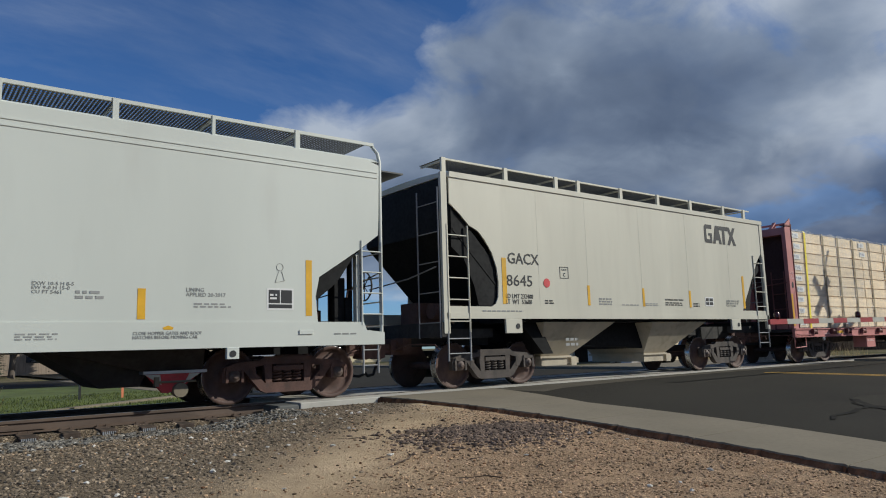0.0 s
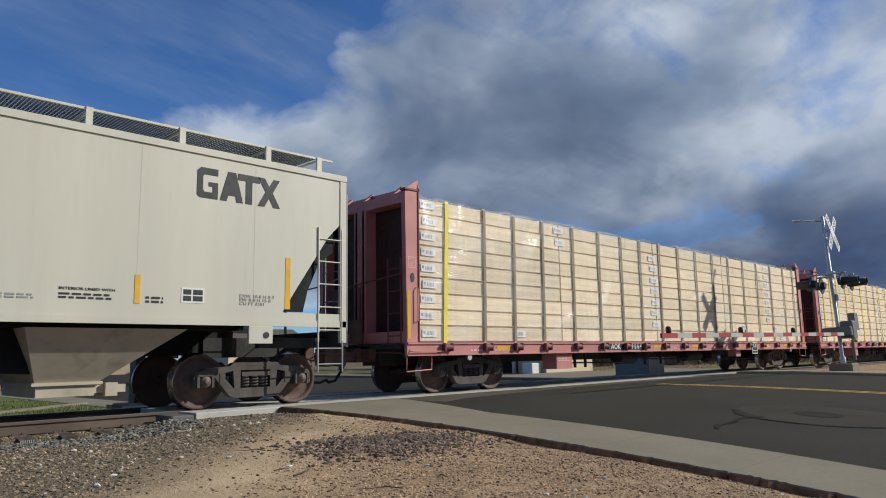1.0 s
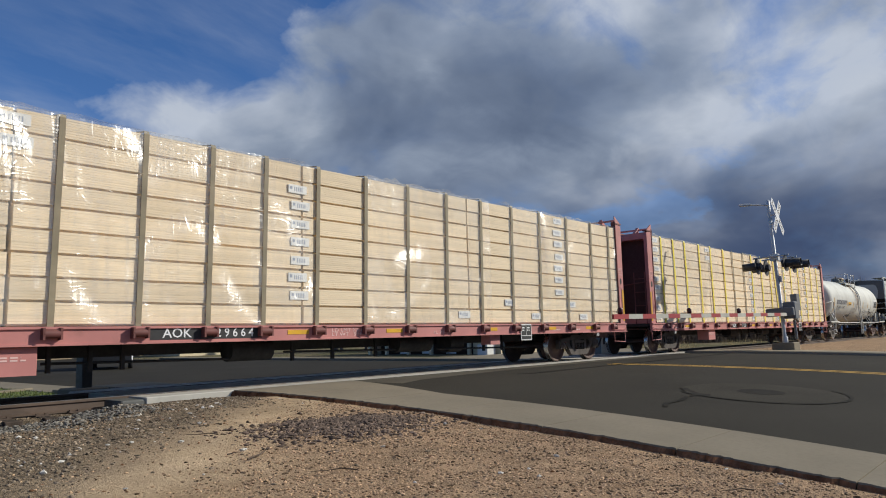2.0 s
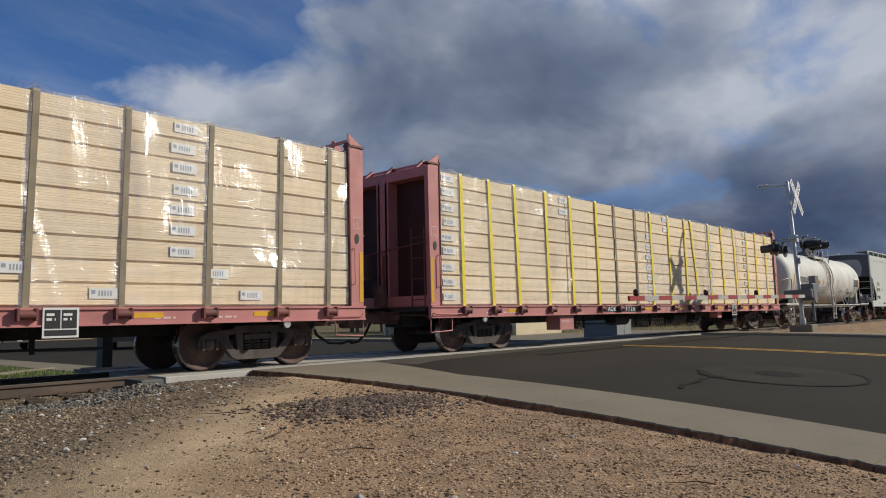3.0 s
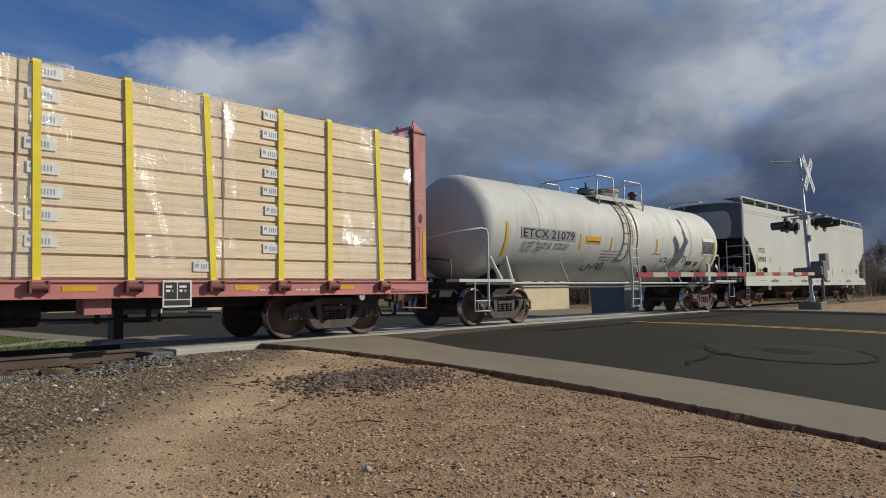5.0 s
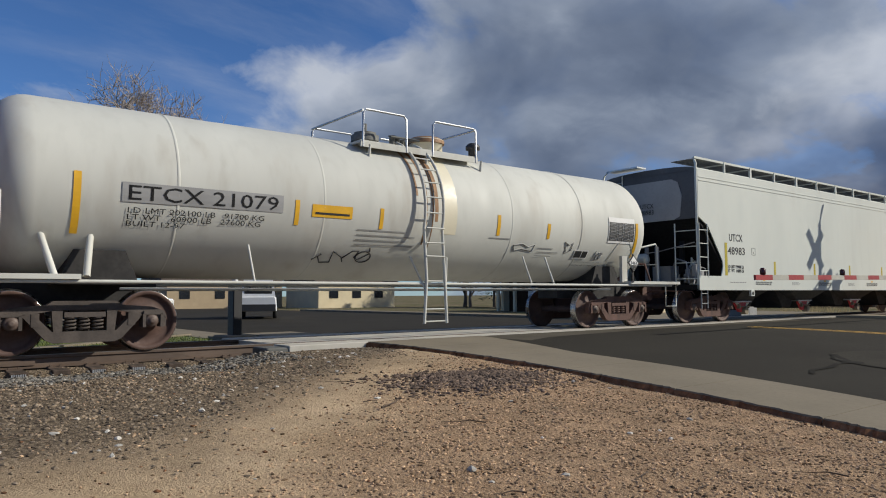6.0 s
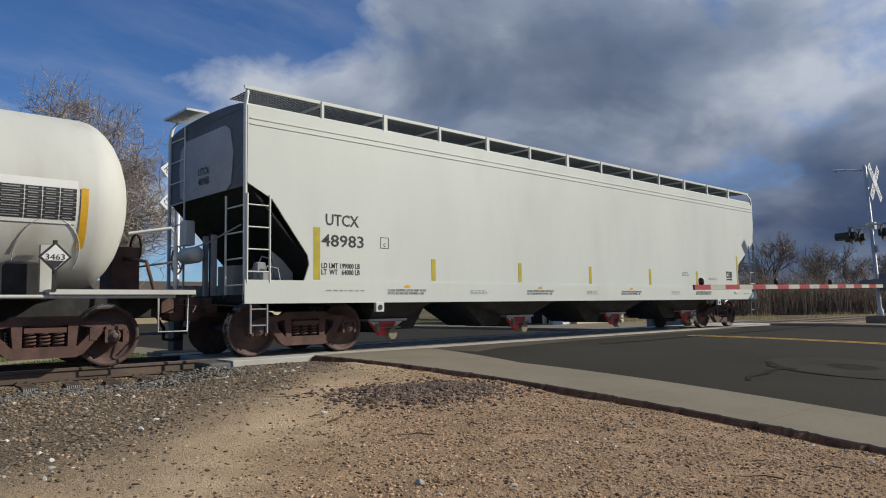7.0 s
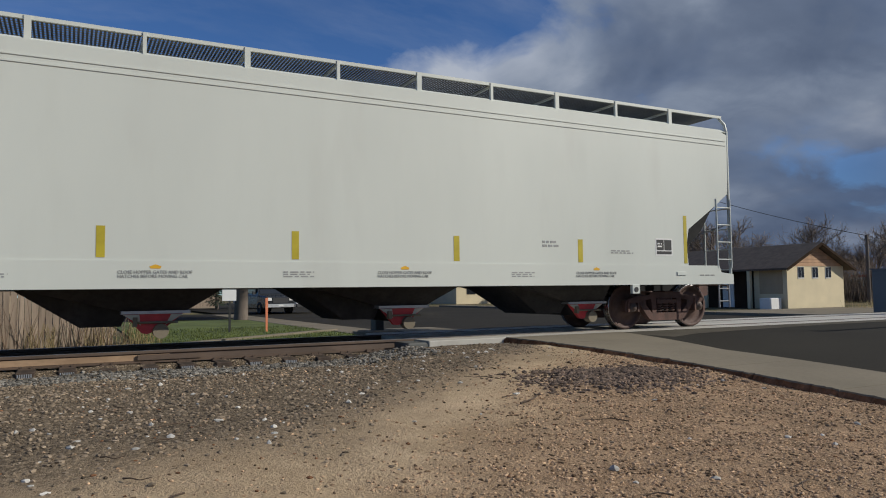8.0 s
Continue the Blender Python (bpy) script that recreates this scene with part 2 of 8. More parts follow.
MAT = {
    "white": material("white_car_paint", (0.595, 0.615, 0.56), 0.45, vary=0.035, scale=0.5, fine=3, stretch=(1, 1, 0.25), dirt=(0.42, 0.40, 0.36), dirt_amount=0.05, dirt_scale=0.9),
    "cream": material("weathered_white_paint", (0.575, 0.545, 0.445), 0.5, vary=0.05, scale=0.6, fine=4, stretch=(1.6, 1, 0.2), dirt=(0.40, 0.35, 0.28), dirt_amount=0.10, dirt_scale=1.1),
    "tank": material("tank_white_paint", (0.565, 0.565, 0.515), 0.7, vary=0.07, scale=0.6, fine=4, stretch=(1.2, 1, 0.3), dirt=(0.34, 0.28, 0.21), dirt_amount=0.2, dirt_scale=1.0),
    "patch": material("fresh_cream_paint", (0.72, 0.66, 0.50), 0.45, vary=0.03),
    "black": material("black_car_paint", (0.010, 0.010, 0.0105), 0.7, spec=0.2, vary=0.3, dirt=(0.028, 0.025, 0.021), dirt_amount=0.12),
    "seam": material("weld_seam_paint", (0.52, 0.495, 0.41), 0.55, vary=0.1),
    # car red taken down to near-black, shade of the bulkhead recess included
    "shaded_red": material("shaded_red_steel", (0.06, 0.028, 0.026), 0.8, vary=0.2),
    "baypaint": material("grimy_hopper_paint", (0.50, 0.43, 0.32), 0.65, vary=0.12, scale=1.5, fine=8, dirt=(0.16, 0.125, 0.09), dirt_amount=0.25, dirt_scale=2.0),
    "graingravel": material("mixed_fine_gravel", (0.42, 0.285, 0.176), 0.95, spec=0.1, vary=0.2, scale=12, fine=50, island=0.75),
    "grey": material("grey_end_paint", (0.30, 0.30, 0.30), 0.6, vary=0.1),
    "under": material("dark_underframe", (0.028, 0.026, 0.025), 0.8, vary=0.3, dirt=(0.07, 0.055, 0.045), dirt_amount=0.2, scale=3),
    "pink": material("faded_red_paint", (0.52, 0.205, 0.185), 0.62, vary=0.10, scale=1.5, fine=6, dirt=(0.22, 0.095, 0.075), dirt_amount=0.16, dirt_scale=2.2),
    "wine": material("dark_red_paint", (0.19, 0.062, 0.054), 0.7, vary=0.2, scale=1.5, fine=8, dirt=(0.08, 0.045, 0.04), dirt_amount=0.25, dirt_scale=2.0),
    "rust": material("rusty_cast_steel", (0.115, 0.060, 0.046), 0.8, vary=0.25, scale=4, fine=30, dirt=(0.05, 0.038, 0.033), dirt_amount=0.25, dirt_scale=6, bump=0.25),
    "truck": material("grimy_cast_steel", (0.085, 0.068, 0.058), 0.78, vary=0.25, scale=4, fine=30, dirt=(0.045, 0.037, 0.033), dirt_amount=0.25, dirt_scale=6, bump=0.25),
    "wheel": material("wheel_steel", (0.105, 0.060, 0.047), 0.72, vary=0.2, scale=5, fine=25, dirt=(0.06, 0.045, 0.04), dirt_amount=0.2, dirt_scale=5),
    "tread": material("polished_tread", (0.45, 0.44, 0.43), 0.28, 1.0, vary=0.08),
    "cap": material("bearing_cap_steel", (0.12, 0.085, 0.07), 0.6, 0.1, vary=0.15, scale=8),
    "red": material("red_gate_paint", (0.62, 0.055, 0.06), 0.55, vary=0.15, scale=4, dirt=(0.22, 0.10, 0.08), dirt_amount=0.2, dirt_scale=5),
    "yellow": material("yellow_reflective_tape", (0.72, 0.40, 0.025), 0.4, vary=0.08, scale=4),
    "strap": material("yellow_webbing", (0.82, 0.66, 0.035), 0.6, vary=0.08, scale=3, fine=60),
    "webbing": material("weathered_webbing", (0.26, 0.215, 0.14), 0.7, vary=0.15, scale=3, fine=60),
    "ink": material("black_lettering", (0.02, 0.02, 0.022), 0.6, vary=0.1),
    "paper": material("white_label", (0.74, 0.73, 0.70), 0.6, vary=0.05),
    "blueink": material("blue_grey_print", (0.30, 0.33, 0.40), 0.6, vary=0.1),
    "chalk": material("faint_stencil", (0.30, 0.30, 0.29), 0.6, vary=0.15),
    "palepink": material("pale_stencil", (0.72, 0.50, 0.46), 0.6, vary=0.1),
    "steel": material("galvanized_steel", (0.52, 0.53, 0.54), 0.42, 0.7, vary=0.08, scale=4),
    "alu": material("bright_mast_aluminium", (0.50, 0.51, 0.52), 0.55, 0.3, vary=0.06, scale=4),
    "grate": material("dark_grating", (0.13, 0.13, 0.12), 0.7, 0.1, vary=0.15),
    "rail": material("brown_rail_steel", (0.115, 0.078, 0.056), 0.7, vary=0.18, scale=3, fine=20, stretch=(0.4, 1, 1), dirt=(0.08, 0.06, 0.05), dirt_amount=0.2, dirt_scale=2),
    "railtop": material("worn_rail_top", (0.42, 0.40, 0.37), 0.42, 1.0, vary=0.1, stretch=(0.2, 1, 1)),
    "tie": material("creosoted_timber", (0.075, 0.052, 0.038), 0.9, vary=0.25, scale=3, fine=25, stretch=(4, 0.6, 1), bump=0.4, piece=0.2),
    "concrete": material("pale_concrete", (0.228, 0.194, 0.142), 0.9, spec=0.15, vary=0.08, scale=0.8, fine=18, dirt=(0.17, 0.148, 0.115), dirt_amount=0.12, dirt_scale=1.6, bump=0.2, bump_scale=60),
    "panel": material("crossing_panel_concrete", (0.52, 0.49, 0.43), 0.85, spec=0.2, vary=0.08, scale=1.5, fine=18, dirt=(0.28, 0.26, 0.23), dirt_amount=0.15, dirt_scale=2, bump=0.2, bump_scale=60),
    "edge": material("broken_slab_edge", (0.23, 0.115, 0.062), 0.95, spec=0.05, vary=0.35, scale=6, fine=25, dirt=(0.085, 0.05, 0.032), dirt_amount=0.3, dirt_scale=5, bump=0.8, bump_scale=25),
    "asphalt": material("asphalt", (0.0385, 0.0345, 0.0275), 0.92, spec=0.1, vary=0.10, scale=0.35, fine=45, dirt=(0.055, 0.047, 0.036), dirt_amount=0.12, dirt_scale=0.5, bump=0.35, bump_scale=90),
    "approach": material("worn_pale_asphalt", (0.105, 0.092, 0.071), 0.92, spec=0.1, vary=0.15, scale=0.8, fine=40, dirt=(0.06, 0.052, 0.04), dirt_amount=0.2, dirt_scale=0.8, bump=0.35, bump_scale=90),
    "patching": material("asphalt_patch", (0.046, 0.041, 0.032), 0.92, spec=0.1, vary=0.12, scale=1.0, fine=45, bump=0.35, bump_scale=90),
    "tar": material("crack_sealer", (0.024, 0.0215, 0.0175), 0.9, spec=0.1, vary=0.2, scale=3),
    "lane": material("road_yellow_paint", (0.62, 0.36, 0.05), 0.7, vary=0.15, scale=3, fine=20, dirt=(0.18, 0.13, 0.07), dirt_amount=0.2, dirt_scale=2),
    "grass": material("mown_grass", (0.105, 0.132, 0.028), 0.9, vary=0.25, scale=0.8, fine=20, bump=0.6, bump_scale=60, island=0.25),
    "drygrass": material("dry_grass", (0.40, 0.31, 0.15), 0.9, vary=0.2, island=0.25),
    "stone": material("ballast_stone", (0.225, 0.174, 0.122), 0.9, vary=0.25, scale=9, fine=40, island=0.6, spec=0.2),
    "bluestone": material("fresh_grey_ballast", (0.185, 0.170, 0.146), 0.9, vary=0.25, scale=9, fine=40, island=0.75, spec=0.25),
    "paleweb": material("sandy_rust", (0.40, 0.27, 0.17), 0.9, spec=0.1, vary=0.2, scale=4, fine=20, stretch=(0.5, 1, 1), dirt=(0.2, 0.13, 0.085), dirt_amount=0.2, dirt_scale=4),
    "darkgravel": material("dark_crushed_gravel", (0.165, 0.118, 0.088), 0.9, vary=0.2, scale=9, fine=40, island=0.55, spec=0.2),
    "pebble": material("pale_pebble", (0.50, 0.47, 0.42), 0.8, vary=0.12, scale=9, fine=40, island=0.3),
    "clod": material("dirt_clod", (0.50, 0.345, 0.215), 0.95, vary=0.18, scale=9, fine=40, island=0.35),
    "twig": material("dead_twig", (0.11, 0.075, 0.05), 0.9, vary=0.2, scale=9),
    "bark": material("grey_bark", (0.145, 0.118, 0.096), 0.95, vary=0.2, scale=3, fine=20, stretch=(1, 1, 0.3), bump=0.5),
    "branch": material("bare_twigs", (0.38, 0.32, 0.27), 0.95, vary=0.2, island=0.3),
    "farbranch": material("grey_brown_twigs", (0.235, 0.190, 0.155), 0.95, spec=0.1, vary=0.2, island=0.3),
    "thicket": material("brown_thicket", (0.17, 0.13, 0.10), 0.95, spec=0.1, vary=0.2, island=0.4),
    "scrub": material("bare_scrub", (0.30, 0.21, 0.145), 0.95, vary=0.2, island=0.4),
    "pine": material("dark_conifer", (0.028, 0.045, 0.022), 0.9, vary=0.2, island=0.3),
    "fence": material("weathered_boards", (0.36, 0.28, 0.21), 0.9, vary=0.2, scale=3, fine=20, stretch=(3, 1, 0.3), piece=0.2),
    "stucco": material("cream_stucco", (0.66, 0.56, 0.37), 0.9, vary=0.05, scale=1.0, fine=30, bump=0.15),
    "tan": material("tan_stucco", (0.40, 0.31, 0.20), 0.9, vary=0.06),
    "siding": material("brown_siding", (0.44, 0.27, 0.16), 0.85, vary=0.1, scale=2, piece=0.1),
    "shingle": material("brown_shingles", (0.105, 0.080, 0.062), 0.92, vary=0.15, scale=3, fine=30, bump=0.4),
    # near-black brown: the porch wall's shade, and the plain barge boards
    "darkwall": material("shade_and_trim_brown", (0.045, 0.030, 0.021), 0.95, spec=0.05, vary=0.2),
    "trim": material("white_trim", (0.72, 0.71, 0.68), 0.6, vary=0.04),
    "glass": material("dark_glass", (0.02, 0.023, 0.028), 0.08, vary=0.1, spec=0.8),
    # grey lowered to carry the cabinet's shaded side; the gate motor shares it
    "cabinet": material("grey_cabinet_paint", (0.16, 0.16, 0.16), 0.5, 0.2, vary=0.06),
    "signwhite": material("white_sign_sheet", (0.80, 0.80, 0.80), 0.4, vary=0.03),
    "gatered": material("red_gate_stripe", (0.34, 0.035, 0.035), 0.45, vary=0.08),
    "gatewhite": material("grimy_gate_stripe", (0.43, 0.41, 0.35), 0.6, vary=0.08, scale=2, dirt=(0.3, 0.27, 0.22), dirt_amount=0.15),
    "olive": material("dull_yellow_tape", (0.46, 0.37, 0.025), 0.45, vary=0.1, scale=4),
    "endframe": material("dark_grey_end_frame", (0.07, 0.072, 0.08), 0.6, vary=0.12),
    "stenciling": material("grey_stencil_paint", (0.26, 0.262, 0.25), 0.6, vary=0.15),
    "lens": material("dark_red_lens", (0.06, 0.008, 0.008), 0.2, vary=0.1),
    "orange": material("orange_stake", (0.75, 0.24, 0.12), 0.7, vary=0.08),
    "carwhite": material("white_vehicle_paint", (0.74, 0.75, 0.76), 0.25, vary=0.02),
    "cardark": material("dark_vehicle_paint", (0.025, 0.027, 0.03), 0.25, vary=0.05),
    "rubber": material("tyre_rubber", (0.02, 0.02, 0.02), 0.8, vary=0.1),
    "plastic": material("black_plastic", (0.03, 0.03, 0.032), 0.5, vary=0.1),
    "streak": material("rust_streak", (0.30, 0.17, 0.085), 0.7, vary=0.25, scale=3, stretch=(4, 1, 0.4)),
    "wood": wood_material(),
    "endwood": material("board_ends", (0.36, 0.24, 0.13), 0.85, vary=0.25, scale=6, fine=30, piece=0.2),
    "film": film_material(),
}


# ---- mesh helpers ----
class Shape:
    """Collects boxes, prisms, tubes and turned forms into one mesh."""

    def __init__(self):
        self.v, self.f, self.s = [], [], []

    def add(self, verts, faces, smooth=False):
        n = len(self.v)
        self.v += [tuple(p) for p in verts]
        self.f += [tuple(i + n for i in f) for f in faces]
        self.s += [smooth] * len(faces)
        return self

    def box(self, x0, x1, y0, y1, z0, z1):
        return self.add([(x, y, z) for x in (x0, x1) for y in (y0, y1) for z in (z0, z1)],
                        [(0, 1, 3, 2), (4, 6, 7, 5), (0, 4, 5, 1), (2, 3, 7, 6), (0, 2, 6, 4), (1, 5, 7, 3)])

    def slab(self, x0, x1, y0, y1, z0, z1, c=0.01):
        """A box with chamfered upright edges and top."""
        ring = lambda d, z: [(x0 + d + c, y0 + d, z), (x1 - d - c, y0 + d, z), (x1 - d, y0 + d + c, z), (x1 - d, y1 - d - c, z),
                             (x1 - d - c, y1 - d, z), (x0 + d + c, y1 - d, z), (x0 + d, y1 - d - c, z), (x0 + d, y0 + d + c, z)]
        return self.loft([ring(0, z0), ring(0, z1 - c), ring(c, z1)], True, False)

    def loft(self, rings, caps=True, smooth=True):
        n = len(rings[0])
        self.add([p for r in rings for p in r],
                 [(i * n + j, i * n + (j + 1) % n, (i + 1) * n + (j + 1) % n, (i + 1) * n + j) for i in range(len(rings) - 1) for j in range(n)], smooth)
        if caps:
            self.add(rings[0], [tuple(range(n))[::-1]])
            self.add(rings[-1], [tuple(range(n))])
        return self

    def poly(self, pts, y0, y1):
        """An outline in x and z, given thickness along y."""
        n = len(pts)
        return self.add([(x, y0, z) for x, z in pts] + [(x, y1, z) for x, z in pts],
                        [tuple(range(n)), tuple(range(n, 2 * n))[::-1]] + [(i, i + n, (i + 1) % n + n, (i + 1) % n) for i in range(n)])

    def cross(self, pts, x0, x1):
        """An outline in y and z, drawn out along x."""
        n = len(pts)
        return self.add([(x0, y, z) for y, z in pts] + [(x1, y, z) for y, z in pts],
                        [tuple(range(n))[::-1], tuple(range(n, 2 * n))] + [(i, (i + 1) % n, (i + 1) % n + n, i + n) for i in range(n)])

    def tube(self, pts, r, n=6, r1=None):
        pts = [Vector(p) for p in pts]
        rings = []
        for i, p in enumerate(pts):
            d = (pts[min(i + 1, len(pts) - 1)] - pts[max(i - 1, 0)]).normalized()
            a = d.orthogonal().normalized() if abs(d.z) > 0.9 else d.cross(Vector((0, 0, 1))).normalized()
            b = d.cross(a)
            k = r if r1 is None else r + (r1 - r) * i / max(1, len(pts) - 1)
            rings.append([p + k * (math.cos(t) * a + math.sin(t) * b) for t in (2 * math.pi * j / n for j in range(n))])
        return self.loft(rings)

    def turn(self, prof, axis="y", n=24, c=(0, 0, 0), caps=True):
        """A turned form: prof gives (radius, place along the axis)."""
        rings = []
        for r, a in prof:
            ring = []
            for j in range(n):
                t = 2 * math.pi * j / n
                u, w = r * math.cos(t), r * math.sin(t)
                q = {"y": (u, a, w), "x": (a, u, w), "z": (u, w, a)}[axis]
                ring.append((q[0] + c[0], q[1] + c[1], q[2] + c[2]))
            rings.append(ring)
        return self.loft(rings, caps)

    def mesh(self, name):
        me = bpy.data.meshes.new(name)
        me.from_pydata(self.v, [], self.f)
        me.polygons.foreach_set("use_smooth", self.s)
        me.validate()
        bm = bmesh.new()
        bm.from_mesh(me)
        if len(bm.faces) < 40000:
            bmesh.ops.recalc_face_normals(bm, faces=bm.faces)
        bm.to_mesh(me)
        bm.free()
        return me


def part(name, shape, mat, parent=None, label="", at=None):
    me = shape if isinstance(shape, bpy.types.Mesh) else shape.mesh(name)
    if not me.materials:
        me.materials.append(MAT[mat])
    ob = new(name, me)
    if parent:
        ob.parent = parent
    if at:
        ob.location = at
    if label:
        ob["label"] = label
    return ob


def thing(name, label, category, at=(0, 0, 0), group="", kind=""):
    ob = new(name)
    ob.location = at
    return tagged(ob, label, category, group, kind)


def one(name, shape, mat, label, category, group="", kind="", at=None):
    return tagged(part(name, shape, mat, None, "", at), label, category, group, kind)


def lettering(text, x0, x1, z0, z1, y, mat, parent, name="lettering", bold=0.0):
    """Built-in lettering on a face that looks towards -y, fitted into x0..x1 and z0..z1."""
    cu = bpy.data.curves.new(name, "FONT")
    cu.body, cu.extrude, cu.resolution_u = text, 0.002, 2
    cu.space_line, cu.offset = 0.85, bold
    tmp = bpy.data.objects.new("tmp", cu)
    me = bpy.data.meshes.new_from_object(tmp)
    bpy.data.objects.remove(tmp)
    bpy.data.curves.remove(cu)
    co = np.empty(len(me.vertices) * 3)
    me.vertices.foreach_get("co", co)
    co = co.reshape(-1, 3)
    lo, hi = co.min(0), co.max(0)
    q = np.empty_like(co)
    q[:, 0] = x0 + (co[:, 0] - lo[0]) / (hi[0] - lo[0]) * (x1 - x0)
    q[:, 2] = z0 + (co[:, 1] - lo[1]) / (hi[1] - lo[1]) * (z1 - z0)
    q[:, 1] = y - co[:, 2]
    me.vertices.foreach_set("co", q.ravel())
    me.materials.append(MAT[mat])
    me.update()
    return part(name, me, mat, parent)


def bars(x0, x1, z0, z1, rows, y, mat, parent, seed=1, name="stencil"):
    """Small unreadable lettering as plain bars."""
    rnd, sh = random.Random(seed), Shape()
    h = (z1 - z0) / rows
    for r in range(rows):
        x, end = x0, x1 - rnd.random() * 0.25 * (x1 - x0)
        while x < end:
            w = rnd.uniform(0.05, 0.14)
            sh.box(x, min(x + w, end), y - 0.002, y + 0.002, z0 + r * h, z0 + r * h + 0.55 * h)
            x += w + 0.035
    return part(name, sh, mat, parent)


# ---- parts that all railway cars share ----
WHEEL_R = 0.457
WHEELS = []  # every wheelset with its car


def wheel_mesh():
    out = []
    for s in (-1, 1):
        # hub, dished plate, rim, polished tread and flange in one turned form
        w = Shape()
        w.turn([(0.085, s * 0.865), (0.14, s * 0.865), (0.16, s * 0.855), (0.19, s * 0.80), (0.34, s * 0.775), (0.385, s * 0.80), (0.395, s * 0.83), (0.448, s * 0.833), (0.4565, s * 0.825), (0.459, s * 0.735), (0.483, s * 0.715), (0.483, s * 0.70), (0.44, s * 0.695), (0.39, s * 0.70), (0.3, s * 0.74), (0.16, s * 0.66), (0.085, s * 0.64)], "y", 36)
        me = w.mesh("wheel")
        me.materials.append(MAT["wheel"])
        me.materials.append(MAT["tread"])
        for p in me.polygons:
            if all(math.hypot(me.vertices[i].co.x, me.vertices[i].co.z) > 0.445 for i in p.vertices):
                p.material_index = 1
        c = Shape()
        c.turn([(0.10, s * 0.87), (0.10, s * 1.075), (0.085, s * 1.09), (0.075, s * 1.10), (0.055, s * 1.10), (0.05, s * 1.125), (0.02, s * 1.13)], "y", 12)
        cm = c.mesh("bearing_cap")
        cm.materials.append(MAT["cap"])
        out.append((me, cm))
    ax = Shape()
    ax.turn([(0.084, -0.88), (0.075, 0.0), (0.084, 0.88)], "y", 12)
    am = ax.mesh("axle")
    am.materials.append(MAT["wheel"])
    return am, out


WHEEL_MESH = wheel_mesh()


def side_frame_mesh(s):
    f = Shape()
    if s:
        y0, y1 = (0.93 * s, 1.06 * s) if s > 0 else (1.06 * s, 0.93 * s)
        # compression member, tension member, columns, journal jaws
        f.poly([(-1.14, 0.50), (-1.10, 0.60), (-0.92, 0.665), (-0.5, 0.70), (-0.42, 0.76), (0.42, 0.76), (0.5, 0.70), (0.92, 0.665), (1.10, 0.60), (1.14, 0.50), (0.98, 0.545), (0.62, 0.585), (0.40, 0.63), (-0.40, 0.63), (-0.62, 0.585), (-0.98, 0.545)], y0, y1)
        f.poly([(-0.80, 0.56), (-0.66, 0.585), (-0.42, 0.33), (0.42, 0.33), (0.66, 0.585), (0.80, 0.56), (0.50, 0.215), (0.40, 0.17), (-0.40, 0.17), (-0.50, 0.215)], y0 + 0.004 * s, y1 - 0.006 * s)
        for q in (-1, 1):
            ya, yb = y0 - 0.03, y1 + 0.03
            f.box(q * 0.935 - 0.135, q * 0.935 + 0.135, ya, yb, 0.545, 0.605)
            f.box(q * 0.935 - 0.15, q * 0.935 - 0.105, ya, yb, 0.36, 0.56)
            f.box(q * 0.935 + 0.105, q * 0.935 + 0.15, ya, yb, 0.36, 0.56)
            f.box(q * 0.63 - 0.05, q * 0.63 + 0.05, y0 - 0.012, y1 + 0.012, 0.40, 0.585)
            f.poly([(q * 0.29, 0.31), (q * 0.40, 0.31), (q * 0.43, 0.64), (q * 0.29, 0.64)], y0 - 0.003 * s, y1 + 0.004 * s)
            f.poly([(q * 0.79, 0.37), (q * 0.83, 0.56), (q * 1.03, 0.56), (q * 1.13, 0.52), (q * 1.13, 0.37), (q * 1.05, 0.37), (q * 1.035, 0.43), (q * 0.86, 0.43), (q * 0.85, 0.37)], y0 - 0.008 * s, y1 + 0.012 * s)
    else:
        f.box(-0.20, 0.20, -1.0, 1.0, 0.52, 0.70)
    return f.mesh("side_frame")


def spring_mesh():
    f = Shape()
    f.tube([(0.07 * math.cos(t), 0.055 * math.sin(t), 0.335 + 0.20 * t / (2 * math.pi * 4)) for t in (2 * math.pi * i / 10 for i in range(41))], 0.017, 5)
    f.box(-0.09, 0.09, -0.07, 0.07, 0.53, 0.60)
    return f.mesh("coil_spring")


FRAME_MESH, SPRING_MESH = [side_frame_mesh(s) for s in (0, -1, 1)], [spring_mesh()]
TRUCK_MESHES = {}


def truck(car, x, base, mat="truck"):
    """A two-axle truck whose wheels turn, at x along its car."""
    key = mat
    if key not in TRUCK_MESHES:
        TRUCK_MESHES[key] = [me.copy() for me in FRAME_MESH + SPRING_MESH]
        for me in TRUCK_MESHES[key]:
            me.materials.append(MAT[mat])
    bo, f0, f1, sp = TRUCK_MESHES[key]
    fr = part("bolster", bo, mat, car, "cast steel truck bolster", (x, 0, 0))
    for me in (f0, f1):
        part("side_frame", me, mat, fr, "cast steel side frame with open windows")
    for y in (-1.0, 1.0):
        for q in (-0.18, 0.0, 0.18):
            part("coil_spring", sp, mat, fr, "", (q, y, 0))
    for s in (-1, 1):
        w = part("axle", WHEEL_MESH[0], "wheel", car, "axle carrying two rust-brown steel wheels", (x + s * base / 2, 0, WHEEL_R))
        for me, cm in WHEEL_MESH[1]:
            part("wheel", me, "wheel", w, "rust-brown steel wheel with a polished tread")
            part("bearing_cap", cm, "cap", w)
        WHEELS.append((w, x + s * base / 2))


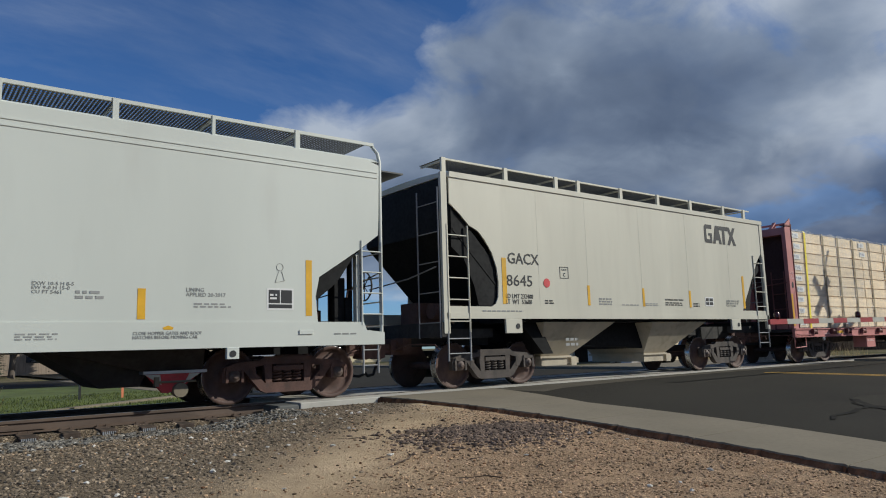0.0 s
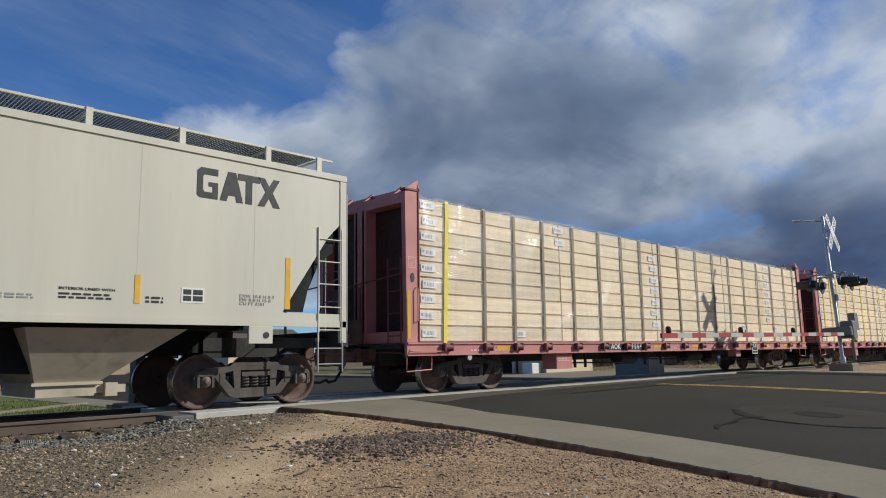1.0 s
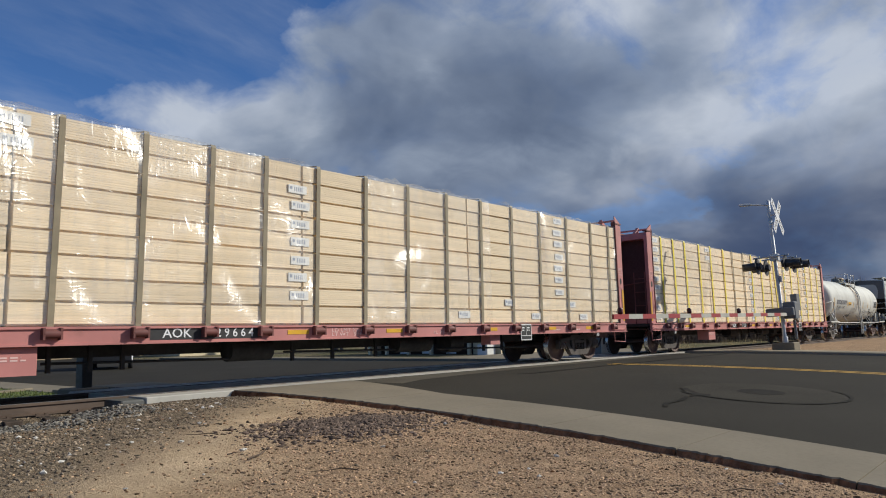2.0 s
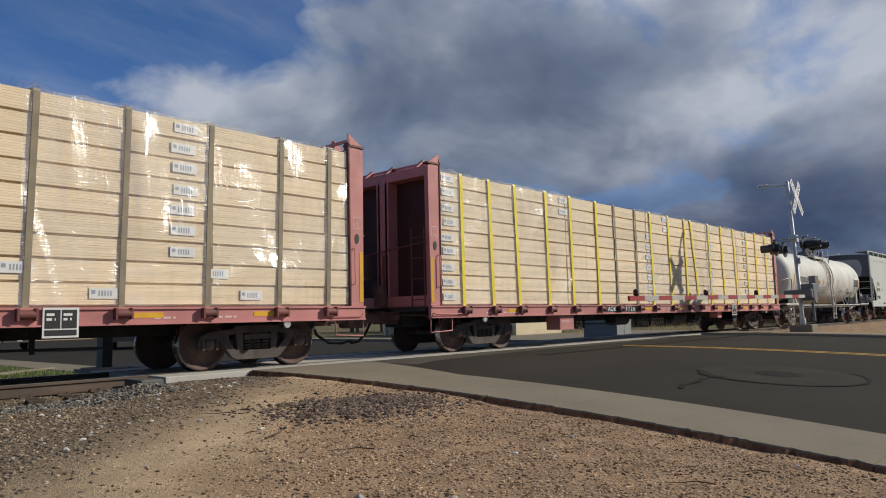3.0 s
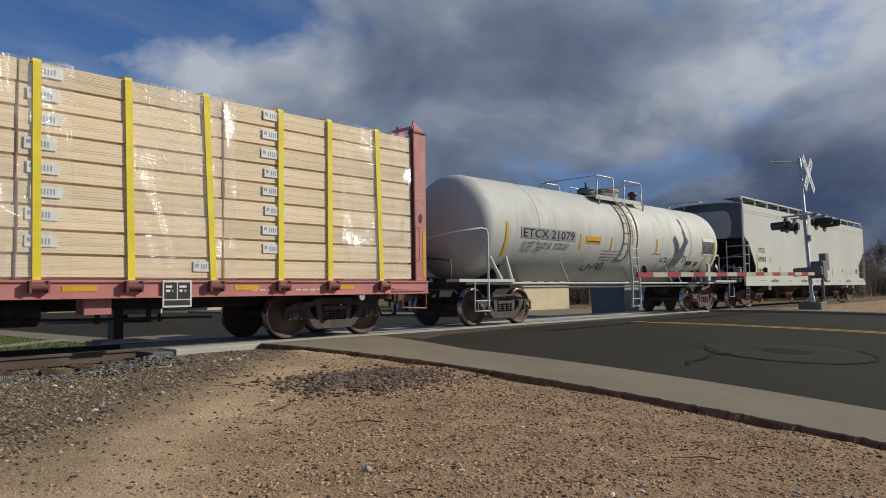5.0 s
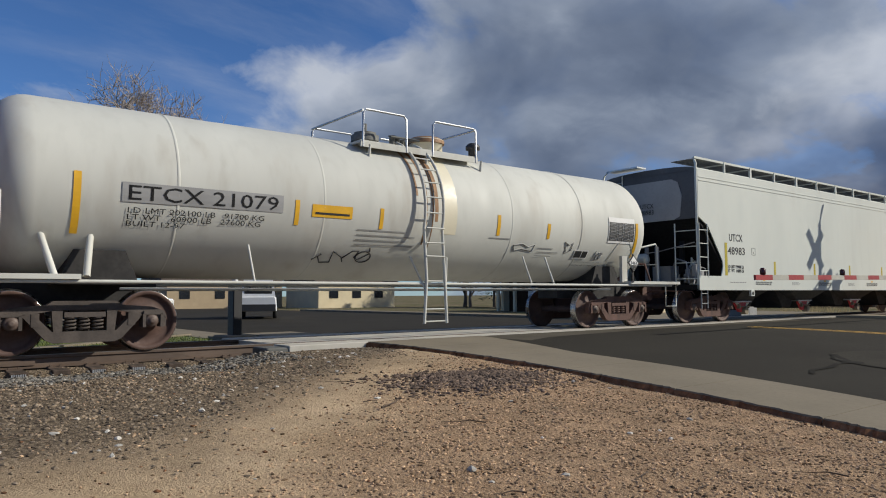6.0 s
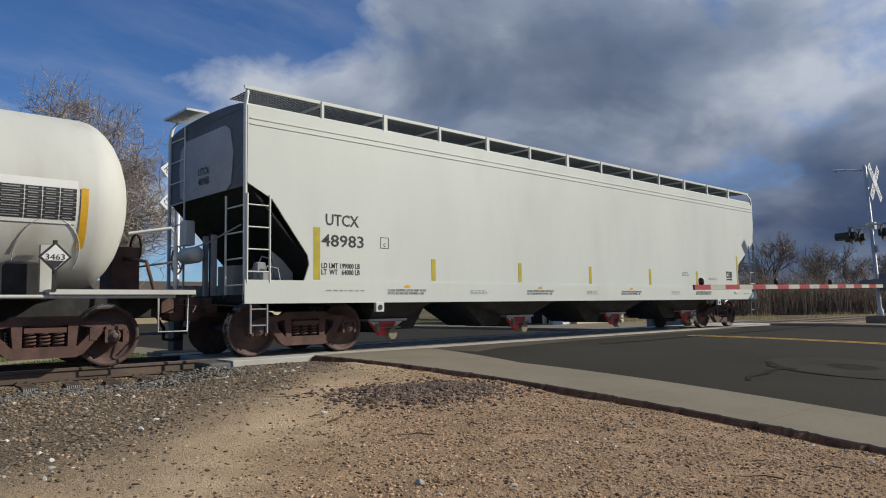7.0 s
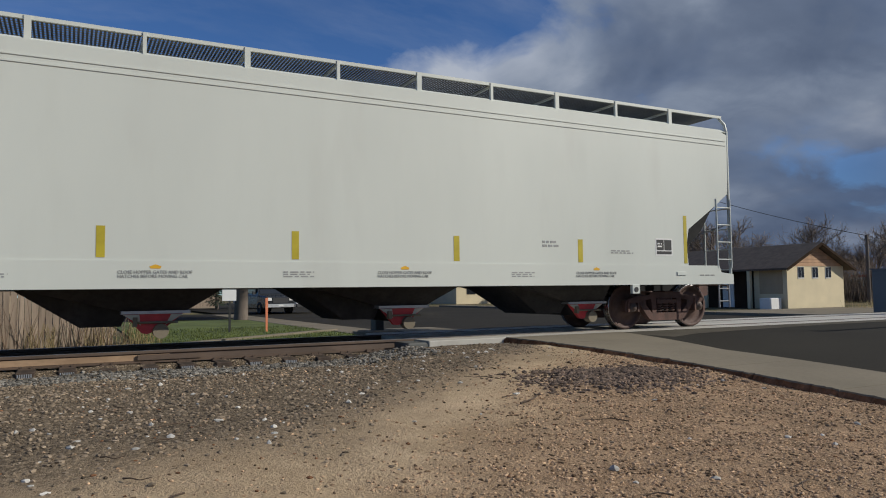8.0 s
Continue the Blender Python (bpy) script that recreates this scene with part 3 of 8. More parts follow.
def coupler(car, x, s, reach=0.78, mat="rust"):
    """Draft gear, coupler head, air hose and cut lever at one end; s is the way out."""
    f = Shape()
    f.box(min(x - s * 0.55, x + s * 0.22), max(x - s * 0.55, x + s * 0.22), -0.16, 0.16, 0.70, 1.0)
    n = reach - 0.24
    f.box(min(x + s * 0.0, x + s * n), max(x + s * 0.0, x + s * n), -0.10, 0.10, 0.74, 0.92)
    f.poly([(x + s * (n - 0.04), 0.66), (x + s * (n + 0.08), 0.63), (x + s * reach, 0.67), (x + s * reach, 1.0), (x + s * (n + 0.08), 1.04), (x + s * (n - 0.04), 0.99)], -0.19, 0.15)
    f.box(min(x - s * 0.1, x + s * 0.1), max(x - s * 0.1, x + s * 0.1), -0.42, 0.42, 0.78, 1.03)
    c = part("coupler", f, mat, car, "rusty knuckle coupler")
    h = Shape()
    h.tube([(x + s * 0.1, 0.35, 0.75), (x + s * 0.25, 0.36, 0.5), (x + s * 0.55 * reach, 0.30, 0.32), (x + s * 0.85 * reach, 0.2, 0.30), (x + s * reach, 0.12, 0.36)], 0.03, 6)
    part("air_hose", h, "under", c, "black rubber air hose")
    l = Shape()
    l.tube([(x - s * 0.02, -1.45, 0.78), (x + s * 0.05, -1.4, 0.88), (x + s * 0.08, -0.6, 0.9), (x + s * 0.2, -0.2, 0.8), (x + s * 0.5, -0.1, 0.85)], 0.014, 5)
    part("cut_lever", l, mat, c)


def ladder(car, x0, x1, y, z0, z1, mat, rungs, name="ladder", r=0.013, along="x"):
    f = Shape()
    put = (lambda a, z: (a, y, z)) if along == "x" else (lambda a, z: (y, a, z))
    for a in (x0, x1):
        f.tube([put(a, z0), put(a, z1)], r * 1.5, 5)
    for k in range(rungs):
        z = z0 + (k + 0.5) * (z1 - z0) / rungs
        f.tube([put(x0, z), put(x1, z)], r, 5)
    return part(name, f, mat, car)


# ---- covered hoppers ----
def grating(car, x0, x1, y0, y1, z, mat="grate"):
    f = Shape()
    n = int((x1 - x0) / 0.055)
    for i in range(n):
        x = x0 + (x1 - x0) * i / n
        f.box(x, x + 0.030, y0, y1, z, z + 0.010)
    for k in range(9):
        y = y0 + (y1 - y0) * k / 8
        f.box(x0, x1, y - 0.006, y + 0.006, z + 0.011, z + 0.022)
    ob = part("running_board", f, mat, car, "open steel grating walkway")
    ob["kind"] = "stuff"
    return ob


def roof_outline(w, z0, z1, n=10):
    return [(-w * math.cos(math.pi * i / n), z0 + (z1 - z0) * math.sin(math.pi * i / n) ** 0.8) for i in range(n + 1)]


def hopper_bay(car, xa, xb, za, ba, bb, zb, mat, gate, width=1.35, foot=0.75):
    """One outlet: a funnel from xa..xb at za to ba..bb at zb, and its gate."""
    f = Shape()
    f.loft([[(ba, -foot, zb), (bb, -foot, zb), (bb, foot, zb), (ba, foot, zb)], [(xa, -width, za), (xb, -width, za), (xb, width, za), (xa, width, za)]], True, False)
    bay = part("hopper_bay", f, mat, car)
    g = Shape()
    g.box(ba - 0.05, bb + 0.05, -foot - 0.05, foot + 0.05, zb - 0.035, zb + 0.01)
    part("gate_flange", g, "steel" if gate == "red" else mat, bay)
    k = Shape()
    m = (ba + bb) / 2
    if gate == "red":
        k.poly([(ba, zb - 0.04), (bb - 0.05, zb - 0.04), (bb - 0.28, zb - 0.22), (ba + 0.32, zb - 0.33), (ba + 0.24, zb - 0.32)], -foot - 0.02, -foot + 0.06)
        part("outlet_gate", k, "red", bay, "red-painted outlet gate")
        for q0, q1, q2 in ((ba - 0.02, ba + 0.20, ba + 0.22), (bb - 0.22, bb - 0.05, bb - 0.30)):
            wg = Shape()
            wg.poly([(q0, zb - 0.045), (q1, zb - 0.045), (q2, zb - 0.20)], -foot - 0.032, -foot - 0.022)
            part("gate_wing", wg, "cream", bay, "bare cream wing of the gate")
        # only the thin front plate is red, the trough behind it is near-black
        k = Shape()
        k.poly([(ba + 0.05, zb - 0.04), (bb - 0.05, zb - 0.04), (m + 0.12, zb - 0.27), (m - 0.12, zb - 0.27)], -foot + 0.062, foot)
        part("outlet_trough", k, "under", bay)
        c = Shape()
        c.turn([(0.11, -foot - 0.12), (0.11, -foot + 0.05)], "y", 14, (m + 0.06, 0, zb - 0.29))
        c.tube([(m - 0.3, -foot - 0.06, zb - 0.16), (m + 0.3, -foot - 0.06, zb - 0.16)], 0.02)
        c.box(m - 0.32, m - 0.26, -foot - 0.1, -foot, zb - 0.22, zb - 0.08)
        part("outlet_cap", c, "concrete", bay, "pale round outlet cap")
    else:
        k.box(ba + 0.02, bb - 0.05, -foot, foot, zb - 0.2, zb - 0.03)
        k.box(bb - 0.05, bb + 0.45, -foot + 0.1, -foot + 0.25, zb - 0.17, zb - 0.05)
        k.box(bb + 0.12, bb + 0.3, -foot + 0.02, -foot + 0.32, zb - 0.22, zb - 0.02)
        part("outlet_gate", k, mat, bay)
    return bay


def long_hopper(name, x_left, L, wheels, marks, label, reach):
    """Four-bay covered hopper with smooth white sides; x runs from 0 at its left end."""
    car = thing(name, label, "railway car", (x_left, 0, 0), "cars of the freight train")
    W, zs, ze, zr = 1.60, 1.30, 4.18, 4.36
    # side sheets, cut back at the foot of each end
    for s in (-1, 1):
        sh = Shape()
        y0, y1 = (s * W, s * (W - 0.03)) if s < 0 else (s * (W - 0.03), s * W)
        sh.poly([(0.04, 2.90), (0.5, 2.66), (1.19, 1.74), (1.22, 1.58), (1.12, zs), (L - 1.30, zs), (L - 1.34, 1.72), (L - 1.27, 2.05), (L - 0.5, 2.55), (L - 0.1, 2.84), (L - 0.08, 3.2), (L - 0.06, ze - 0.06), (L - 0.3, ze + 0.02), (0.04, ze + 0.02)], y0, y1)
        part("side_sheet", sh, "white", car, "plain white-painted side")
        r = Shape()
        for z in (3.89, 3.985):
            r.box(0.08, L - 0.1, s * W - 0.012, s * W + 0.012, z - 0.012, z + 0.012)
        part("side_rib", r, "white", car)
        sill = Shape()
        sill.poly([(0.0, 0.91), (L, 0.91), (L, 1.12), (L - 0.36, 1.16), (L - 0.42, 1.30), (0.0, 1.30)], s * (W + 0.012) if s < 0 else s * (W - 0.06), s * (W - 0.06) if s < 0 else s * (W + 0.012))
        part("side_sill", sill, "white", car)
    roof = Shape()
    roof.cross(roof_outline(W - 0.01, ze, zr), 0.06, L - 0.06)
    part("roof", roof, "white", car)
    for x, s in ((0.0, -1), (L, 1)):
        e = Shape()
        e.box(min(x - s * 0.04, x - s * 0.09), max(x - s * 0.04, x - s * 0.09), -W + 0.03, W - 0.03, 2.86, ze)
        end = part("end_sheet", e, "endframe", car)
        e = Shape()
        e.cross(roof_outline(W - 0.02, ze - 0.01, zr - 0.01), min(x - s * 0.04, x - s * 0.058), max(x - s * 0.04, x - s * 0.058))
        part("end_arch", e, "endframe", end, "dark arched top of the end")
        g = Shape()
        ring = [(-0.85, 2.86), (0.85, 2.86), (1.05, 2.95), (1.12, 3.5), (1.05, 3.86), (0.8, 4.0), (-0.8, 4.0), (-1.0, 3.9), (-1.12, 3.5), (-1.05, 2.95)]
        g.loft([[(x - s * 0.041, y, z) for y, z in ring], [(x - s * 0.025, y, z) for y, z in ring]], True, False)
        pan = part("end_panel", g, "grey", end, "rounded grey end panel")
        if s < 0 and marks["text"][0][0] == "UTCX":
            for words, z0, z1 in (("UTCX", 3.25, 3.38), ("48983", 3.07, 3.2)):
                w = lettering(words, -0.22, 0.22, z0, z1, 0.0, "ink", pan)
                for v in w.data.vertices:
                    v.co = (x - 0.018 + 0.024, -v.co.x, v.co.z)
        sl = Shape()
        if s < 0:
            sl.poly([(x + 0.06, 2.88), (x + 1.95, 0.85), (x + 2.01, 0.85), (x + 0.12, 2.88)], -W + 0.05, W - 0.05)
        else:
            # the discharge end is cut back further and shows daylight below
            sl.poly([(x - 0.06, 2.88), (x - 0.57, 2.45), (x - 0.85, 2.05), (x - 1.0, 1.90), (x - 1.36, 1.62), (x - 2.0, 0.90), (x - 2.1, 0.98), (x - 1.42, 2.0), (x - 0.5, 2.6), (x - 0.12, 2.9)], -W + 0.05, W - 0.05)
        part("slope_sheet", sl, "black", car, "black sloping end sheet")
        pl = Shape()
        pl.box(min(x, x - s * 2.0), max(x, x - s * 2.0), -0.3, 0.3, 0.78, 1.02)
        pl.box(min(x, x - s * 0.16), max(x, x - s * 0.16), -W, W, 0.92, 1.06)
        for y in (-0.75, 0.75):
            pl.box(min(x - s * 0.5, x - s * 0.6), max(x - s * 0.5, x - s * 0.6), y - 0.06, y + 0.06, 1.0, 2.3)
        part("end_platform", pl, "black", car)
        for y in (-W + 0.04, W - 0.04):
            p = Shape()
            p.tube([(x - s * 0.03, y, 0.95), (x - s * 0.02, y, 4.2), (x - s * 0.05, y * 0.99, 4.36), (x - s * 0.12, y * 0.93, 4.52)], 0.035, 6)
            part("corner_post", p, "white", car)
        ladder(car, min(x - s * 0.04, x - s * 0.45), max(x - s * 0.04, x - s * 0.45), -W - 0.005, 1.25, 2.72, "white", 4)
        ladder(car, min(x - s * 0.12, x - s * 0.42), max(x - s * 0.12, x - s * 0.42), -W + 0.02, 0.42, 0.95, "grey", 2, "step")
        ladder(car, -W + 0.04, -W + 0.72, x - s * 0.02, 1.0, 2.75, "white", 4, "end_ladder", 0.014, along="y")
        ladder(car, W - 0.75, W - 0.05, x - s * 0.02, 1.0, 4.3, "white", 8, "end_ladder", 0.014, along="y")
        for y in (-0.22, 0.12):
            ep = Shape()
            ep.slab(min(x - s * 0.08, x - s * 0.16), max(x - s * 0.08, x - s * 0.16), y - 0.05, y + 0.05, 1.05, 2.15, 0.008)
            part("end_post", ep, "grey", car, "pale upright post on the platform")
        wb = Shape()
        wb.poly([(x - s * 0.85, 1.04), (x - s * 1.4, 1.04), (x - s * 1.36, 1.55), (x - s * 0.95, 1.85)], -0.80, -0.76)
        part("end_web", wb, "white", car, "pale web plate under the slope")
        hr = Shape()
        hr.tube([(x + s * 0.02, -W + 0.1, 2.2), (x + s * 0.05, -0.4, 2.0), (x + s * 0.02, 0.9, 1.9)], 0.014, 5)
        part("handrail", hr, "grey", car)
        coupler(car, x, s, reach[0] if s < 0 else reach[1])
        truck(car, wheels[0] if s < 0 else wheels[1], 1.87, "rust")
        jp = Shape()
        q = x - s * 2.75
        jp.slab(q - 0.10, q + 0.10, -W - 0.02, -W + 0.05, 0.74, 0.92)
        jack = part("jacking_pad", jp, "white", car)
        # a black disc stands for the shade inside the jacking hole
        hole = Shape()
        hole.turn([(0.05, -W - 0.03), (0.05, -W - 0.01)], "y", 12, (q, 0, 0.82))
        part("jacking_hole", hole, "ink", jack)
    if marks["plate"] > 3:
        # hand brake and rigging on the right platform
        hw = Shape()
        hw.turn([(0.26, L - 0.02), (0.28, L), (0.26, L + 0.02)], "x", 18, (0, -0.95, 1.98), caps=False)
        for k in range(4):
            a = math.pi * k / 4
            hw.tube([(L, -0.95 - 0.26 * math.cos(a), 1.98 - 0.26 * math.sin(a)), (L, -0.95 + 0.26 * math.cos(a), 1.98 + 0.26 * math.sin(a))], 0.012, 4)
        part("hand_brake_wheel", hw, "under", car)
        for x, w, y, z0, z1, m in ((0.75, 0.22, -1.1, 1.3, 2.1, "black"), (0.55, 0.12, -1.15, 1.06, 1.75, "black"), (0.42, 0.08, -1.3, 1.06, 2.5, "white"), (0.2, 0.06, -0.7, 1.06, 2.7, "black"), (0.9, 0.16, -0.6, 1.06, 1.55, "rust")):
            bx = Shape()
            bx.slab(L - x, L - x + w, y - 0.06, y + 0.06, z0, z1, 0.01)
            part("brake_bracket", bx, m, car)
        ch = Shape()
        ch.tube([(L - 0.05, -0.95, 1.98), (L - 0.35, -0.95, 1.9), (L - 0.5, -0.95, 1.2), (L - 0.9, -0.9, 1.1)], 0.018, 5)
        part("brake_chain", ch, "rust", car)
    # brake gear on the left platform
    bg = Shape()
    bg.box(0.35, 0.75, -0.5, 0.1, 1.05, 1.6)
    bg.turn([(0.14, 0.5), (0.14, 1.15)], "x", 12, (0, -0.75, 1.25))
    bg.tube([(0.3, -1.1, 1.1), (0.35, -1.0, 1.7), (0.5, -0.6, 1.8), (0.7, -0.3, 1.5)], 0.025)
    bg.tube([(0.2, -1.3, 1.05), (0.5, -1.2, 1.4), (0.9, -1.1, 1.1)], 0.02)
    part("brake_gear", bg, "grey", car, "grey brake cylinder and pipes")
    if marks["plate"] < 3:
        rs = Shape()
        rs.turn([(0.03, -0.42), (0.12, -0.40), (0.15, -0.34), (0.15, 0.14), (0.12, 0.20), (0.03, 0.22)], "y", 16, (-0.10, 0.35, 1.80))
        part("air_reservoir", rs, "white", car, "small white air reservoir")
        hx = Shape()
        hx.slab(-0.16, 0.02, 0.34, 0.62, 2.0, 2.45, 0.02)
        part("brake_housing", hx, "white", car, "white hand brake housing")
        for y, z0, z1 in ((-1.18, 1.30, 1.62), (-1.0, 1.30, 1.5), (-1.32, 1.30, 1.45)):
            vb = Shape()
            vb.slab(0.42 - 0.2 * y - 0.25, 0.60 - 0.2 * y - 0.25, y - 0.07, y + 0.07, z0, z1, 0.02)
            vb.tube([(0.5 - 0.2 * y - 0.25, y, z1), (0.55 - 0.2 * y - 0.25, y, z1 + 0.1), (0.75 - 0.2 * y - 0.25, y, z1 + 0.06), (0.8 - 0.2 * y - 0.25, y, z0)], 0.016, 5)
            part("brake_valve", vb, "grey", car, "pale brake valve with a bent pipe")
    wh = Shape()
    wh.turn([(0.26, -0.02), (0.28, 0.0), (0.26, 0.02)], "x", 18, (-0.08, 0.9, 1.75), caps=False)
    for k in range(4):
        a = math.pi * k / 4
        wh.tube([(-0.08, 0.9 - 0.26 * math.cos(a), 1.75 - 0.26 * math.sin(a)), (-0.08, 0.9 + 0.26 * math.cos(a), 1.75 + 0.26 * math.sin(a))], 0.012, 4)
    part("hand_brake_wheel", wh, "grey", car)
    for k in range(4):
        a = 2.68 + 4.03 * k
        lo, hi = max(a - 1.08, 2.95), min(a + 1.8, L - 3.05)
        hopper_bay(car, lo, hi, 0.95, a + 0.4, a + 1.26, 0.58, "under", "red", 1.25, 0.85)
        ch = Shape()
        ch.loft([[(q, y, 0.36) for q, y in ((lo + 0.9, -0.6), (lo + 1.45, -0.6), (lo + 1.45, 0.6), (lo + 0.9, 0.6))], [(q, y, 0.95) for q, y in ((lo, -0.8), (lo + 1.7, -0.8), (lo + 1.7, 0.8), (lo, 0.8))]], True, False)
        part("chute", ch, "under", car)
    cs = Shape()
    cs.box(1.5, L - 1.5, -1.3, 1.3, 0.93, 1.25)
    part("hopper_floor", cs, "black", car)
    # walkways and their brackets
    grating(car, 0.15, L - 0.25, -1.5, -0.72, 4.50)
    rail = Shape()
    rail.box(0.02, L - 0.12, -1.535, -1.50, 4.49, 4.545)
    part("walkway_rail", rail, "white", car)
    n = 13
    for k in range(1, n):
        b = Shape()
        x = 0.1 + k * (L - 0.3) / n
        w = 0.05 if k % 2 else 0.085
        b.box(x - w / 2, x + w / 2, -1.55, -1.50, 4.16, 4.54)
        b.poly([(x - 0.02, 4.46), (x + 0.02, 4.46), (x + 0.02, 4.495), (x - 0.02, 4.495)], -1.5, -0.7)
        part("walkway_bracket", b, "white", car)
    e = Shape()
    e.box(-0.28, 0.14, 0.1, 1.15, 4.42, 4.46)
    part("end_walkway", e, "steel", car)
    # reflective strips
    for x, z0, z1, w in marks["strips"]:
        st = Shape()
        st.box(x, x + w, -W - 0.004, -W, z0, z1)
        part("reflective_strip", st, "olive" if marks["plate"] < 3 else "yellow", car, "yellow reflective tape")
    for x in (2.94, 6.97, 10.78, 14.77):
        lettering("CLOSE HOPPER GATES AND ROOF\nHATCHES BEFORE MOVING CAR", x, x + 0.97, 1.06, 1.165, -W - 0.016, "stenciling", car)
        y = Shape()
        y.poly([(x + 0.42, 1.19), (x + 0.54, 1.19), (x + 0.56, 1.22), (x + 0.48, 1.25), (x + 0.40, 1.22)], -W - 0.016, -W - 0.008)
        part("caution_mark", y, "yellow", car)
    for t, x0, x1, z0, z1 in marks["text"]:
        lettering(t, x0, x1, z0, z1, -W - 0.003, "ink" if z1 - z0 > 0.2 else "stenciling", car, bold=0.012 if z1 - z0 > 0.2 else 0.0)
    x = marks["plate"]
    pf = Shape()
    for a, b, c, d in ((0, 0.2, 0.20, 0.21), (0, 0.2, 0, 0.01), (0, 0.01, 0.01, 0.20), (0.19, 0.2, 0.01, 0.20)):
        pf.box(x + a, x + b, -W - 0.004, -W, 1.93 + c, 1.93 + d)
    part("plate_mark", pf, "ink", car)
    lettering("C", x + 0.075, x + 0.125, 1.965, 2.03, -W - 0.003, "ink", car)
    q = L - 2.2
    pn = Shape()
    pn.box(q, q + 0.46, -W - 0.003, -W, 1.49, 1.84)
    panel = part("test_panel", pn, "paper", car, "white-edged test panel")
    for a, b, c, d in ((0.03, 0.22, 0.11, 0.32), (0.24, 0.43, 0.11, 0.32), (0.03, 0.43, 0.03, 0.09)):
        pk = Shape()
        pk.box(q + a, q + b, -W - 0.006, -W - 0.003, 1.49 + c, 1.49 + d)
        part("test_block", pk, "ink", panel)
    bars(q + 0.05, q + 0.2, 1.66, 1.77, 2, -W - 0.008, "paper", car, 23)
    gs = Shape()
    gs.slab(q + 0.55, q + 0.80, -W - 0.03, -W - 0.010, 1.10, 1.17, 0.006)
    part("sill_bracket", gs, "white", car, "small raised bracket on the sill")
    if marks["plate"] > 3:
        sc = Shape()
        sc.tube([(q + 0.22 + 0.06 * math.cos(t), -W - 0.003, 2.18 + 0.06 * math.sin(t)) for t in (i * 0.6 for i in range(12))], 0.004, 4)
        sc.tube([(q + 0.2, -W - 0.003, 2.11), (q + 0.14, -W - 0.003, 1.93), (q + 0.30, -W - 0.003, 1.96), (q + 0.25, -W - 0.003, 2.11)], 0.004, 4)
        part("scrawl", sc, "stenciling", car, "thin scrawled figure")
        st = Shape()
        st.box(12.62, 12.65, -W - 0.003, -W, 3.2, 3.62)
        part("scratch", st, "stenciling", car, "short dark scratch high on the side")
    bars(L - 4.95, L - 4.55, 1.62, 1.76, 2, -W - 0.003, "chalk", car, 3)
    bars(L - 3.35, L - 2.75, 1.52, 1.60, 2, -W - 0.003, "chalk", car, 4)
    bars(L - 1.0, L - 0.5, 1.09, 1.13, 1, -W - 0.015, "stenciling", car, 5)
    bars(1.55, 2.6, 1.12, 1.16, 1, -W - 0.015, "chalk", car, 6)
    for k in range(3):
        bars(5.16 + 4.09 * k, 5.7 + 4.09 * k, 1.07, 1.17, 3, -W - 0.015, "chalk", car, 7 + k)
    return car


